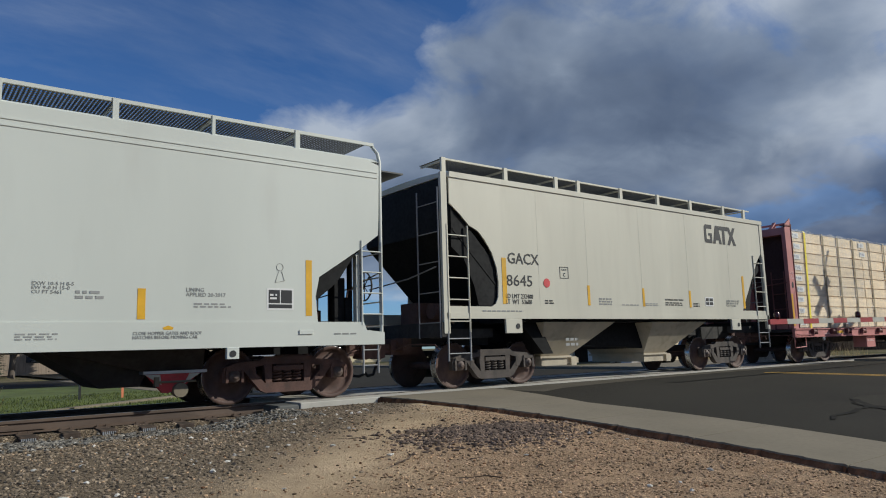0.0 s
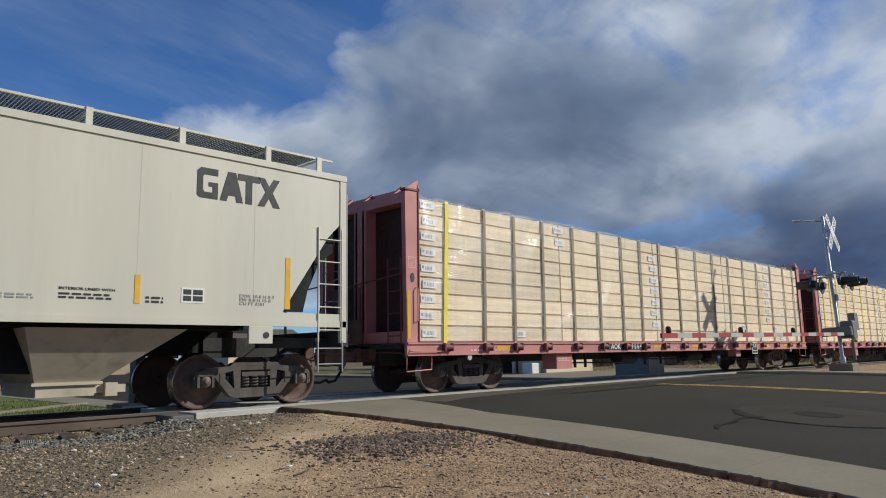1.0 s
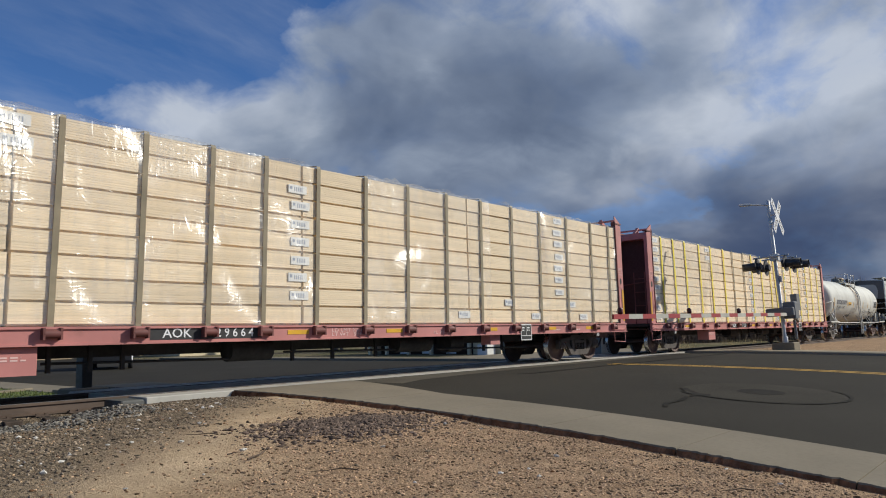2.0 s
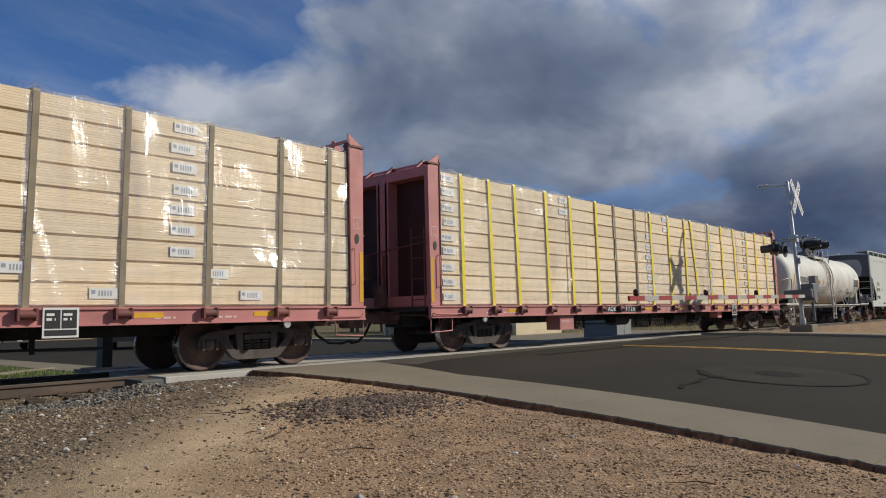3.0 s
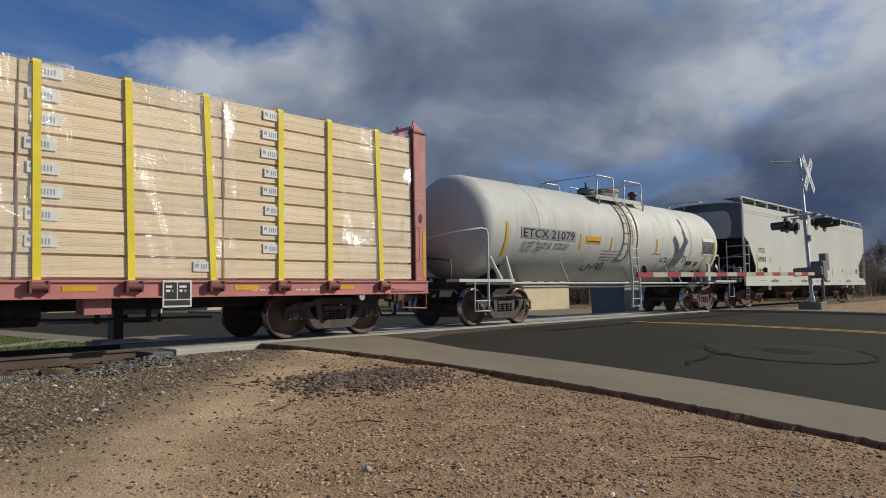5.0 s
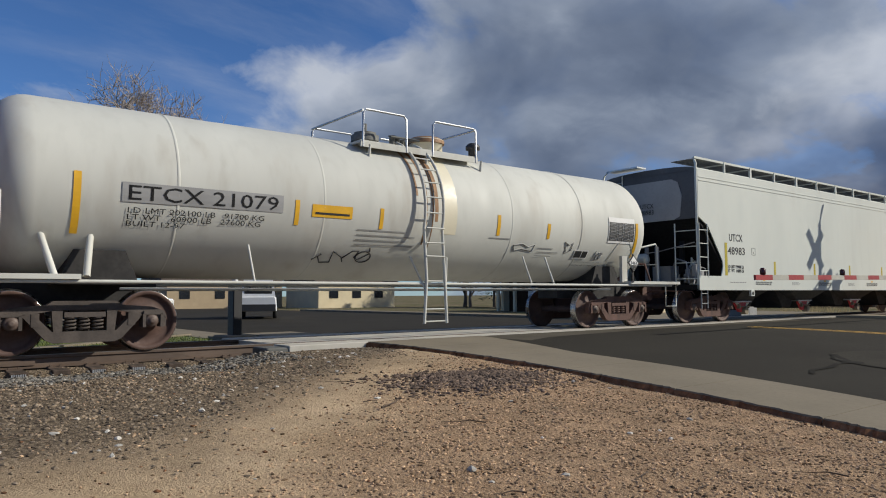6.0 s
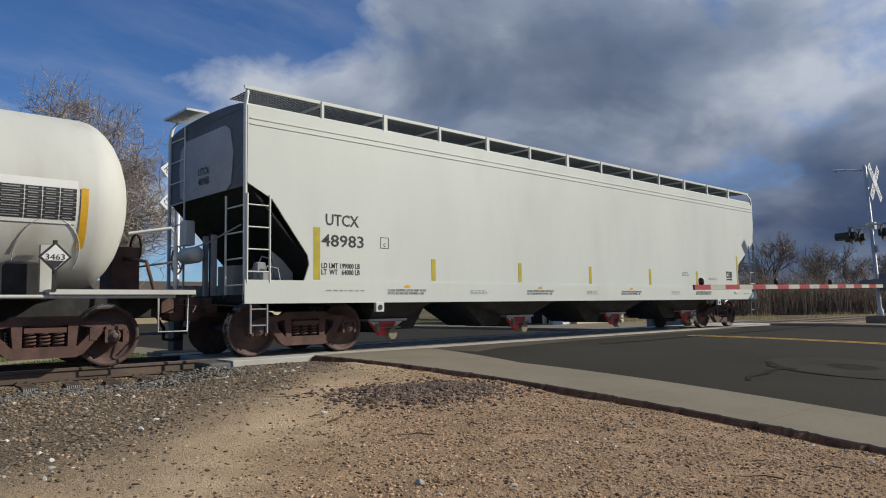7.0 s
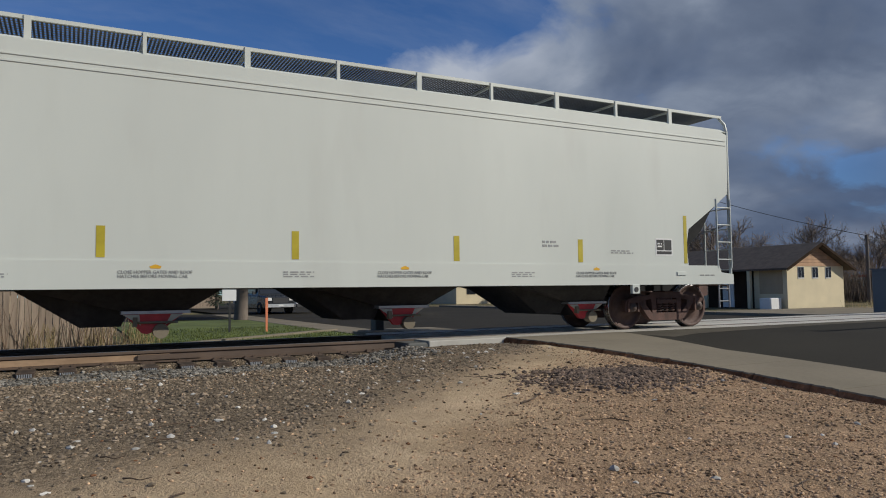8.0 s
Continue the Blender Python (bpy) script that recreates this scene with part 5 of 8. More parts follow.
def lumber(x_left, cuts, straps, seed, films, labels, bulges):
    """Both stacks of lumber on one car, with straps, labels and film."""
    rnd = random.Random(seed)
    load = thing("lumber_load", "stacked sawn lumber wrapped in clear film and strapped down", "lumber", (x_left, 0, 0), "lumber on the flatcars")
    z0, z1, rows = 1.088, 4.13, 9
    h = (z1 - z0) / rows
    for a, b in zip(cuts, cuts[1:]):
        for r in range(rows):
            sh = rnd.uniform(-0.012, 0.012)
            part("lumber_pack", pack_mesh(b - a - 0.05, h), "wood", load, "", (a + sh, -1.475 + rnd.uniform(0, 0.012), z0 + r * h))
            part("lumber_pack", pack_mesh(b - a - 0.05, h), "wood", load, "", (a + sh, 0.22, z0 + r * h))
    for x, low, high in labels:
        for r in range(low, high + 1):
            lb, q = Shape(), x + rnd.uniform(-0.05, 0.05)
            z = z0 + (r + 1) * h - 0.20 + rnd.uniform(-0.02, 0.02)
            lb.box(q, q + 0.42, -1.487, -1.477, z - 0.01, z + 0.15)
            lo = part("paper_label", lb, "paper", load, "white printed label")
            lp = Shape()
            lp.box(q + 0.03, q + 0.085, -1.489, -1.487, z + 0.06, z + 0.115)
            part("label_mark", lp, "blueink", lo)
            lp = Shape()
            for k in range(5):
                lp.box(q + 0.13 + 0.042 * k, q + 0.15 + 0.042 * k, -1.489, -1.487, z + 0.03, z + 0.11)
            part("bar_code", lp, "blueink", lo)
    for x, mat, lean in straps:
        s = Shape()
        w = 0.055 if mat == "strap" else 0.045
        for sg in (-1, 1):
            y = sg * 1.50
            prof = [(y + sg * 0.012, 1.0), (y, 1.12)] + [(y + sg * 0.003 * (k % 2), 1.12 + k * 0.3) for k in range(1, 11)] + [(y - sg * 0.02, 4.17), (sg * 0.1, 4.38)]
            pts0 = [(x + lean * (z - 1.0) / 3.1, yy, z) for yy, z in prof]
            n = len(pts0)
            s.add([(p[0] - w, p[1], p[2]) for p in pts0] + [(p[0] + w, p[1], p[2]) for p in pts0] + [(p[0] - w, p[1] - sg * 0.004, p[2] - 0.004) for p in pts0] + [(p[0] + w, p[1] - sg * 0.004, p[2] - 0.004) for p in pts0],
                  [(i, i + 1, n + i + 1, n + i) for i in range(n - 1)] + [(2 * n + i, 3 * n + i, 3 * n + i + 1, 2 * n + i + 1) for i in range(n - 1)])
        part("tie_down_strap", s, mat, load, "yellow webbing strap" if mat == "strap" else "weathered grey-brown webbing strap")
    for a, b in films:
        f = Shape()
        nx, nz = max(4, int((b - a) / 0.045)), 60
        vs = []
        for j in range(nz + 1):
            for i in range(nx + 1):
                x, z = a + (b - a) * i / nx, 1.10 + 3.06 * j / nz
                wob = noise.noise((x * 1.6 + seed, z * 0.7, 0.0)) * 0.003 + noise.noise((x * 5 + z * 1.5, z * 1.2, seed)) * 0.002
                for q0, q1, low, high, depth in bulges:
                    # film that stands off the boards: steep beside its strap, then falling away
                    u, v = (x - q0) / (q1 - q0), (z - low) / (high - low)
                    if 0 < u < 1 and 0 < v < 1:
                        swell = math.sin(math.pi * v) ** 0.7
                        u = min(1.0, u / (0.5 + 0.5 * swell))
                        wob -= depth * swell * (math.sin(math.pi / 2 * u / 0.22) if u < 0.22 else 0.5 + 0.5 * math.cos(math.pi * (u - 0.22) / 0.78))
                        wob += 0.005 * swell * noise.noise((x * 4 + z * 2.5, z * 7 - x * 5, seed + 2.0))
                vs.append((x, -1.4945 + wob, z))
        fs = [(j * (nx + 1) + i, j * (nx + 1) + i + 1, (j + 1) * (nx + 1) + i + 1, (j + 1) * (nx + 1) + i) for j in range(nz) for i in range(nx)]
        f.add(vs, fs, True)
        o = part("wrapping_film", f, "film", load, "clear wrinkled plastic film")
        o.visible_shadow = False
    # film folded over the top edge
    for a, b in films:
        f = Shape()
        n = 12
        prof = [(-1.49, 4.14), (-1.3, 4.2), (-0.9, 4.23), (-0.5, 4.22), (-0.3, 4.16)]
        f.add([(a + (b - a) * i / n, y, z + (0.02 if y < -1.4 else 0.16) * abs(noise.noise((i * 0.7 + a, y * 2, seed)))) for y, z in prof for i in range(n + 1)],
              [(j * (n + 1) + i, j * (n + 1) + i + 1, (j + 1) * (n + 1) + i + 1, (j + 1) * (n + 1) + i) for j in range(len(prof) - 1) for i in range(n)], True)
        part("wrapping_film", f, "film", load, "clear wrinkled plastic film")
    return load


# ---- tank car ----
def tank_car(x_left):
    """White tank car; x runs from 0 at the left end of its frame."""
    car = thing("tank_car", "white tank car with rust streaks, ladder and top platform", "railway car", (x_left, 0, 0), "cars of the freight train")
    L = 16.3
    R, cz, a, b = 1.365, 2.48, 0.75, 15.62
    prof = [(R * math.sin(math.pi / 2 * k / 10), a + 0.75 * (1 - math.cos(math.pi / 2 * k / 10))) for k in range(1, 11)]
    prof = [(0.02, a)] + prof + [(R, a + 3.6), (R + 0.004, a + 3.62), (R + 0.004, b - 3.4), (R, b - 3.38)] + [(R * math.cos(math.pi / 2 * k / 10), b - 0.75 + 0.75 * math.sin(math.pi / 2 * k / 10)) for k in range(0, 11)]
    t = Shape()
    t.turn([(max(r, 0.02), x) for r, x in prof], "x", 64, (0, 0, cz))
    tank = part("tank", t, "tank", car, "white-painted cylindrical tank")
    for x in (3.4, 5.9, 10.42, 12.66):
        seams = Shape()
        seams.turn([(R + 0.005, x - 0.02), (R + 0.012, x), (R + 0.005, x + 0.02)], "x", 64, (0, 0, cz), caps=False)
        part("weld_band", seams, "tank", tank)
    pt = Shape()
    ang = [math.radians(d) for d in range(-20, 85, 5)]
    pt.add([(x, -(R + 0.008) * math.cos(q), cz + (R + 0.008) * math.sin(q)) for x in (8.5, 8.88) for q in ang], [(i, i + 1, len(ang) + i + 1, len(ang) + i) for i in range(len(ang) - 1)], True)
    part("painted_patch", pt, "patch", tank, "fresh cream paint patch")
    sk = Shape()
    for x, w, lo in ((8.1, 0.10, -30), (8.27, 0.05, -38), (8.36, 0.12, -10), (7.9, 0.06, 10)):
        an = [math.radians(d) for d in range(lo, 75, 5)]
        sk.add([(x + sgn * w / 2 * (0.4 + 0.6 * math.sin(q + 0.5)), -(R + 0.007) * math.cos(q), cz + (R + 0.007) * math.sin(q)) for sgn in (-1, 1) for q in an],
               [(i, i + 1, len(an) + i + 1, len(an) + i) for i in range(len(an) - 1)], True)
    part("rust_streak", sk, "streak", tank, "brown rust streaks")

    def on_tank(x0, x1, q0, q1, mat, name, parent=tank, lift=0.012):
        sh, n = Shape(), max(2, int(abs(q1 - q0) / 4))
        an = [math.radians(q0 + (q1 - q0) * i / n) for i in range(n + 1)]
        sh.add([(x, -(R + lift) * math.cos(q), cz + (R + lift) * math.sin(q)) for x in (x0, x1) for q in an], [(i, i + 1, n + 2 + i, n + 1 + i) for i in range(n)], False)
        return part(name, sh, mat, parent)

    for x, q0, q1, w in ((1.95, -34, 4, 0.10), (5.34, -20, -2, 0.08), (7.05, -19, -3, 0.08), (9.98, -18, 0, 0.09), (11.5, -18, -4, 0.09), (14.66, -33, 4, 0.1)):
        on_tank(x, x + w, q0, q1, "yellow", "reflective_strip")
    on_tank(5.66, 6.46, -13, -4, "yellow", "warning_plate")
    on_tank(5.72, 6.40, -11, -9.5, "ink", "warning_text", lift=0.016)
    on_tank(2.59, 5.12, -12, 0, "grey", "number_panel")
    on_tank(13.62, 14.62, -18, 8, "paper", "data_panel")
    for k in range(7):
        for x0_, x1_ in ((13.64, 13.94), (13.955, 14.16), (14.175, 14.38), (14.395, 14.6)):
            on_tank(x0_, x1_, -15.6 + 2.7 * k, -13.2 + 2.7 * k, "ink", "data_row", lift=0.016)
            on_tank(x0_ + 0.03, x1_ - 0.05, -14.7 + 2.7 * k, -14.1 + 2.7 * k, "chalk", "data_text", lift=0.02)
    on_tank(12.55, 13.04, -37, -27, "paper", "test_panel")
    on_tank(12.58, 12.80, -35.5, -28.5, "ink", "test_block", lift=0.016)
    on_tank(12.83, 13.01, -35.5, -28.5, "ink", "test_block", lift=0.016)
    # curved lettering is pressed onto the shell
    def wrapped(text, x0, x1, q0, q1, mat):
        ob = lettering(text, x0, x1, 0.0, 1.0, 0.0, mat, tank)
        for v in ob.data.vertices:
            q = math.radians(q0 + (q1 - q0) * v.co.z)
            v.co = (v.co.x, -(R + 0.018) * math.cos(q), cz + (R + 0.018) * math.sin(q))
        return ob
    wrapped("ETCX 21079", 2.68, 5.03, -10.5, -1.5, "ink")
    wrapped("LD LMT 202100 LB   91700 KG\nLT WT   60900 LB   27600 KG\nBUILT 12-97", 2.68, 4.8, -27, -15, "ink")
    wrapped("2 INCH HP COMP SHOES", 12.6, 13.7, -46, -44, "ink")
    wrapped("UNDERFRAME TO CONFORM", 12.6, 13.6, -41.5, -40, "chalk")
    for k in range(4):
        on_tank(6.6, 7.9 - 0.2 * (k % 2), -33 + 4 * k, -32 + 4 * k, "chalk", "stencil")
    for k in range(3):
        on_tank(11.3, 11.8 + 0.2 * (k % 2), -36 + 4 * k, -35.2 + 4 * k, "chalk", "stencil")
    on_tank(9.8, 10.4, -21, -20, "chalk", "stencil")
    # scrawled curves
    sc = Shape()
    def curve(pts):
        out = []
        for x, q in pts:
            q = math.radians(q)
            out.append((x, -(R + 0.012) * math.cos(q), cz + (R + 0.012) * math.sin(q)))
        sc.tube(out, 0.012, 4)
    curve([(5.87 + 0.075 * i + 0.08 * math.sin(i * 1.9), -48 + 5.5 * math.sin(i * 1.35) + 0.5 * i) for i in range(17)])
    curve([(6.9 + 0.16 * math.cos(t), -44 + 5.5 * math.sin(t)) for t in (i * 0.5 for i in range(14))])
    part("scrawl", sc, "ink", tank, "black spray-painted scrawl")
    sc = Shape()
    curve([(10.55, -26), (10.8, -24), (11.0, -27), (11.2, -24), (11.15, -31), (10.8, -29), (10.6, -31), (10.55, -26)])
    curve([(12.15, -20), (12.3, -23), (12.42, -20), (12.4, -28), (12.25, -31), (12.15, -20)])
    curve([(13.3 + 0.03 * i, -33 + 5 * math.sin(i * 1.7)) for i in range(10)])
    part("scrawl", sc, "chalk", tank, "thin grey scrawl")
    # frame: stub sills, saddles, side pipe, end platforms
    for x, s in ((0.0, -1), (L, 1)):
        fr = Shape()
        fr.box(min(x, x - s * 3.4), max(x, x - s * 3.4), -0.32, 0.32, 0.72, 1.08)
        q = x - s * 2.4
        fr.poly([(q - 0.55, 1.0), (q + 0.55, 1.0), (q + 0.35, 1.5), (q - 0.35, 1.5)], -1.0, 1.0)
        fr.box(min(x, x - s * 0.75), max(x, x - s * 0.75), -1.45, 1.45, 1.02, 1.07)
        part("stub_sill", fr, "under", car, "near-black stub sill and saddle")
    sp = Shape()
    for y in (-1.45, 1.45):
        sp.tube([(0.3, y, 1.03), (L - 0.3, y, 1.03)], 0.03, 6)
        sp.tube([(2.6, y * 0.9, 0.93), (L - 2.6, y * 0.9, 0.93)], 0.018, 5)
    for x in (4.6, 10.9, 11.6):
        sp.tube([(x, -1.43, 1.03), (x, -1.15, 1.65)], 0.02, 5)
    part("side_pipe", sp, "tank", car)
    for x, s in ((0.0, -1), (L, 1)):
        pf = Shape()
        pf.box(min(x, x - s * 2.05), max(x, x - s * 2.05), -1.52, -1.12, 1.06, 1.13)
        part("end_platform", pf, "tank", car, "white end platform")
        hr = Shape()
        if s < 0:
            q = x - s * 1.05
            hr.tube([(q, -1.5, 0.5), (q, -1.5, 2.2), (q + s * 0.05, -1.5, 2.3), (q + s * 0.2, -1.47, 2.33), (x - s * 0.1, -1.3, 2.2), (x - s * 0.05, -0.4, 2.1), (x - s * 0.05, 1.2, 2.1)], 0.03, 6)
            hr.tube([(x - s * 1.1, -1.5, 0.62), (x - s * 0.55, -1.5, 0.62), (x - s * 0.55, -1.5, 1.06)], 0.018, 5)
            hr.tube([(x - s * 1.1, -1.5, 0.38), (x - s * 0.55, -1.5, 0.38), (x - s * 0.55, -1.5, 0.8)], 0.018, 5)
        else:
            hr.tube([(x - 0.08, -0.9, 1.1), (x - 0.08, -0.9, 2.05), (x - 0.16, -0.9, 2.14), (x - 0.8, -0.85, 2.02)], 0.028, 6)
            hr.tube([(x - 0.08, -0.9, 1.6), (x - 0.08, 1.2, 1.6)], 0.018, 5)
            hr.tube([(x - 0.55, -1.45, 1.06), (x - 0.55, -1.45, 0.5), (x - 0.1, -1.45, 0.5), (x - 0.1, -1.45, 1.06)], 0.016, 5)
        part("handrail", hr, "tank", car)
        br = Shape()
        for d in ((1.75, 2.15) if s < 0 else ()):
            br.tube([(x - s * d, -1.35, 1.1), (x - s * (d - 0.2 if d < 2 else d + 0.12), -1.0, 1.9)], 0.05, 6)
        if s > 0:
            br.box(x - 2.12, x - 1.92, -1.3, -1.22, 1.1, 1.75)
            arch = [(x - 2.0 + 0.42 * math.cos(t), 1.62 + 0.52 * math.sin(t)) for t in (math.radians(d) for d in range(-20, 201, 11))]
            br.tube([(q, -math.sqrt(max(0.0, (R + 0.01) ** 2 - (z - cz) ** 2)), z) for q, z in arch], 0.007, 5)
        part("tank_brace", br, "tank", car)
        coupler(car, x, s, 0.52 if s < 0 else 0.40)
        truck(car, 2.21 if s < 0 else L - 1.97, 1.83, "rust" if s > 0 else "truck")
        gear = Shape()
        gear.box(min(x - s * 0.25, x - s * 0.7), max(x - s * 0.25, x - s * 0.7), 0.2, 0.8, 1.1, 1.9)
        gear.tube([(x - s * 0.4, -0.9, 1.1), (x - s * 0.5, -0.8, 1.6), (x - s * 0.5, 0.2, 1.7)], 0.03)
        gear.turn([(0.26, x - s * 0.2), (0.28, x - s * 0.18), (0.26, x - s * 0.16)], "x", 16, (0, 0.6, 1.9), caps=False)
        part("brake_gear", gear, "rust", car)
    # ladder bent round the shell
    for y_s in (-1,):
        ld = Shape()
        for x in (7.98, 8.42):
            pts = [(x - 0.05 if x < 8.2 else x + 0.05, -1.52, 0.28), (x, -1.53, 1.1)] + [(x, -(R + 0.14) * math.cos(q), cz + (R + 0.14) * math.sin(q)) for q in (math.radians(d) for d in range(-15, 70, 7))]
            ld.tube(pts, 0.032, 6)
        for k in range(9):
            d = math.radians(-38 + 11.5 * k)
            ld.tube([(7.98, -(R + 0.14) * math.cos(d) if d > -0.25 else -1.53, cz + (R + 0.14) * math.sin(d)), (8.42, -(R + 0.14) * math.cos(d) if d > -0.25 else -1.53, cz + (R + 0.14) * math.sin(d))], 0.015, 5)
        for z in (0.55, 0.32, 1.08):
            ld.tube([(7.93, -1.52, z), (8.47, -1.52, z)], 0.015, 5)
        ld.tube([(7.75, -1.3, 1.55), (7.95, -1.5, 0.95)], 0.02)
        ld.tube([(8.65, -1.3, 1.55), (8.47, -1.5, 0.95)], 0.02)
        part("ladder", ld, "tank", car, "white ladder bent round the tank")
    # platform, railings, manway, valves
    pf = Shape()
    for y in (-1.0, 0.55):
        pf.box(6.85, 9.75, y, y + 0.45, 3.68, 3.73)
        pf.box(6.85, 9.75, y - 0.01 if y < 0 else y + 0.43, y + 0.02 if y < 0 else y + 0.46, 3.60, 3.70)
    for x in (7.05, 8.4, 9.85):
        pf.tube([(x, -1.0, 3.66), (x, -0.95, 3.3)], 0.03)
        pf.tube([(x, 1.0, 3.66), (x, 0.95, 3.3)], 0.03)
    plat = part("top_platform", pf, "tank", car, "white walkway on the tank's top")
    for y in (-1.0, 1.0):
        for xa, xb in ((6.9, 7.9), (8.55, 9.7)):
            rl = Shape()
            rl.tube([(xa, y, 3.6), (xa, y, 4.25), (xa + 0.07, y, 4.32), (xb - 0.07, y, 4.32), (xb, y, 4.25), (xb, y, 3.6)], 0.022, 6)
            part("railing", rl, "steel", plat)
    for xe in (6.9, 9.7):
        rl = Shape()
        rl.tube([(xe, -1.0, 4.3), (xe, 1.0, 4.3)], 0.022, 6)
        part("cross_rail", rl, "steel", plat)
    mw = Shape()
    mw.turn([(0.36, 3.7), (0.36, 4.06), (0.40, 4.07), (0.40, 4.13), (0.30, 4.17), (0.05, 4.18)], "z", 20, (9.05, -0.1, 0))
    part("manway", mw, "patch", car, "rust-stained manway dome")
    rt = Shape()
    rt.turn([(0.405, 4.05), (0.405, 4.12), (0.31, 4.185), (0.03, 4.19)], "z", 20, (9.05, -0.1, 0))
    part("manway_lid", rt, "streak", car)
    vl = Shape()
    vl.turn([(0.28, 3.85), (0.28, 3.97), (0.22, 3.98), (0.22, 4.03)], "z", 16, (7.35, -0.35, 0))
    vl.tube([(7.35, -0.35, 4.0), (7.35, -0.35, 4.22)], 0.04)
    for k, x in enumerate((7.9, 8.1, 8.3, 8.45)):
        vl.turn([(0.06, 3.85), (0.06, 4.0 + 0.03 * (k % 2)), (0.09, 4.02)], "z", 8, (x, -0.5 + 0.12 * k, 0))
    vl.tube([(7.8, -0.6, 3.98), (8.5, -0.6, 3.98)], 0.025)
    part("valve", vl, "grate", car, "dark valves and fittings")
    rv = Shape()
    rv.turn([(0.10, 3.8), (0.10, 3.98), (0.16, 4.0), (0.16, 4.08), (0.1, 4.14)], "z", 12, (10.05, -0.5, 0))
    part("relief_valve", rv, "plastic", car, "black relief valve")
    # diamond placard on its bracket
    q = 14.3
    bk = Shape()
    bk.tube([(q, -1.5, 1.1), (q, -1.52, 1.45)], 0.02)
    bk.box(q - 0.03, q + 0.03, -1.535, -1.525, 1.1, 1.8)
    brk = part("placard_bracket", bk, "under", car)
    d = Shape()
    d.poly([(q, 1.36), (q + 0.21, 1.57), (q, 1.78), (q - 0.21, 1.57)], -1.555, -1.54)
    pl = part("placard", d, "ink", brk, "diamond hazard placard")
    d = Shape()
    d.poly([(q, 1.40), (q + 0.17, 1.57), (q, 1.74), (q - 0.17, 1.57)], -1.559, -1.555)
    part("placard_face", d, "paper", pl)
    d = Shape()
    d.poly([(q, 1.405), (q + 0.115, 1.52), (q - 0.115, 1.52)], -1.562, -1.5595)
    part("placard_foot", d, "ink", pl, "black lower half")
    lettering("3463", q - 0.12, q + 0.12, 1.53, 1.61, -1.562, "ink", pl)
    return car


# ---- the ground ----
def road_z(y):
    if y < -1.5:
        return -0.0055 * (max(y, -14.0) + 1.5) ** 2
    return 0.0 if y < 1.8 else -0.42 * min(1.0, (y - 1.8) / 6.0)


def crown_z(x, y):
    """The near road: level with the walk at its side, higher along its middle."""
    return road_z(y) * (1 - 0.5 * min(1.0, max(0.0, (x - 8.4) / 9.0))) if y < 0 else road_z(y)


def ground_z(x, y):
    # the ballast drops at the tie ends, but is full beside the crossing panels
    open_track = min(1.0, max(0.0, (4.9 - x) / 1.2))
    if abs(y) < 1.5:
        z = -0.195 - (0.06 * open_track * min(1.0, max(0.0, (-1.22 - y) / 0.1)) if y < 0 else 0.0)
    elif y < 0:
        z = road_z(y) - 0.055 - (0.03 + 0.17 * open_track) * math.exp(-((-1.5 - y) / 1.9) ** 2)
    else:
        z = -0.20 - 0.24 * min(1.0, (y - 1.5) / 4.0)
    if 6.9 < x < 27.6:
        z = min(z, road_z(y)) - 0.12 + (crown_z(x, y) - road_z(y))
    elif -9 < x < 9 and -14 < y < 4:
        # a low hump of gravel by the slab, and small unevenness
        z += 0.07 * math.exp(-((x - 5.45) / 0.8) ** 2 - ((y + 6.0) / 0.6) ** 2)
        z += 0.035 * noise.noise((x * 0.8, y * 0.8, 3.0)) + 0.012 * noise.noise((x * 3.1, y * 3.1, 1.0))
    return z


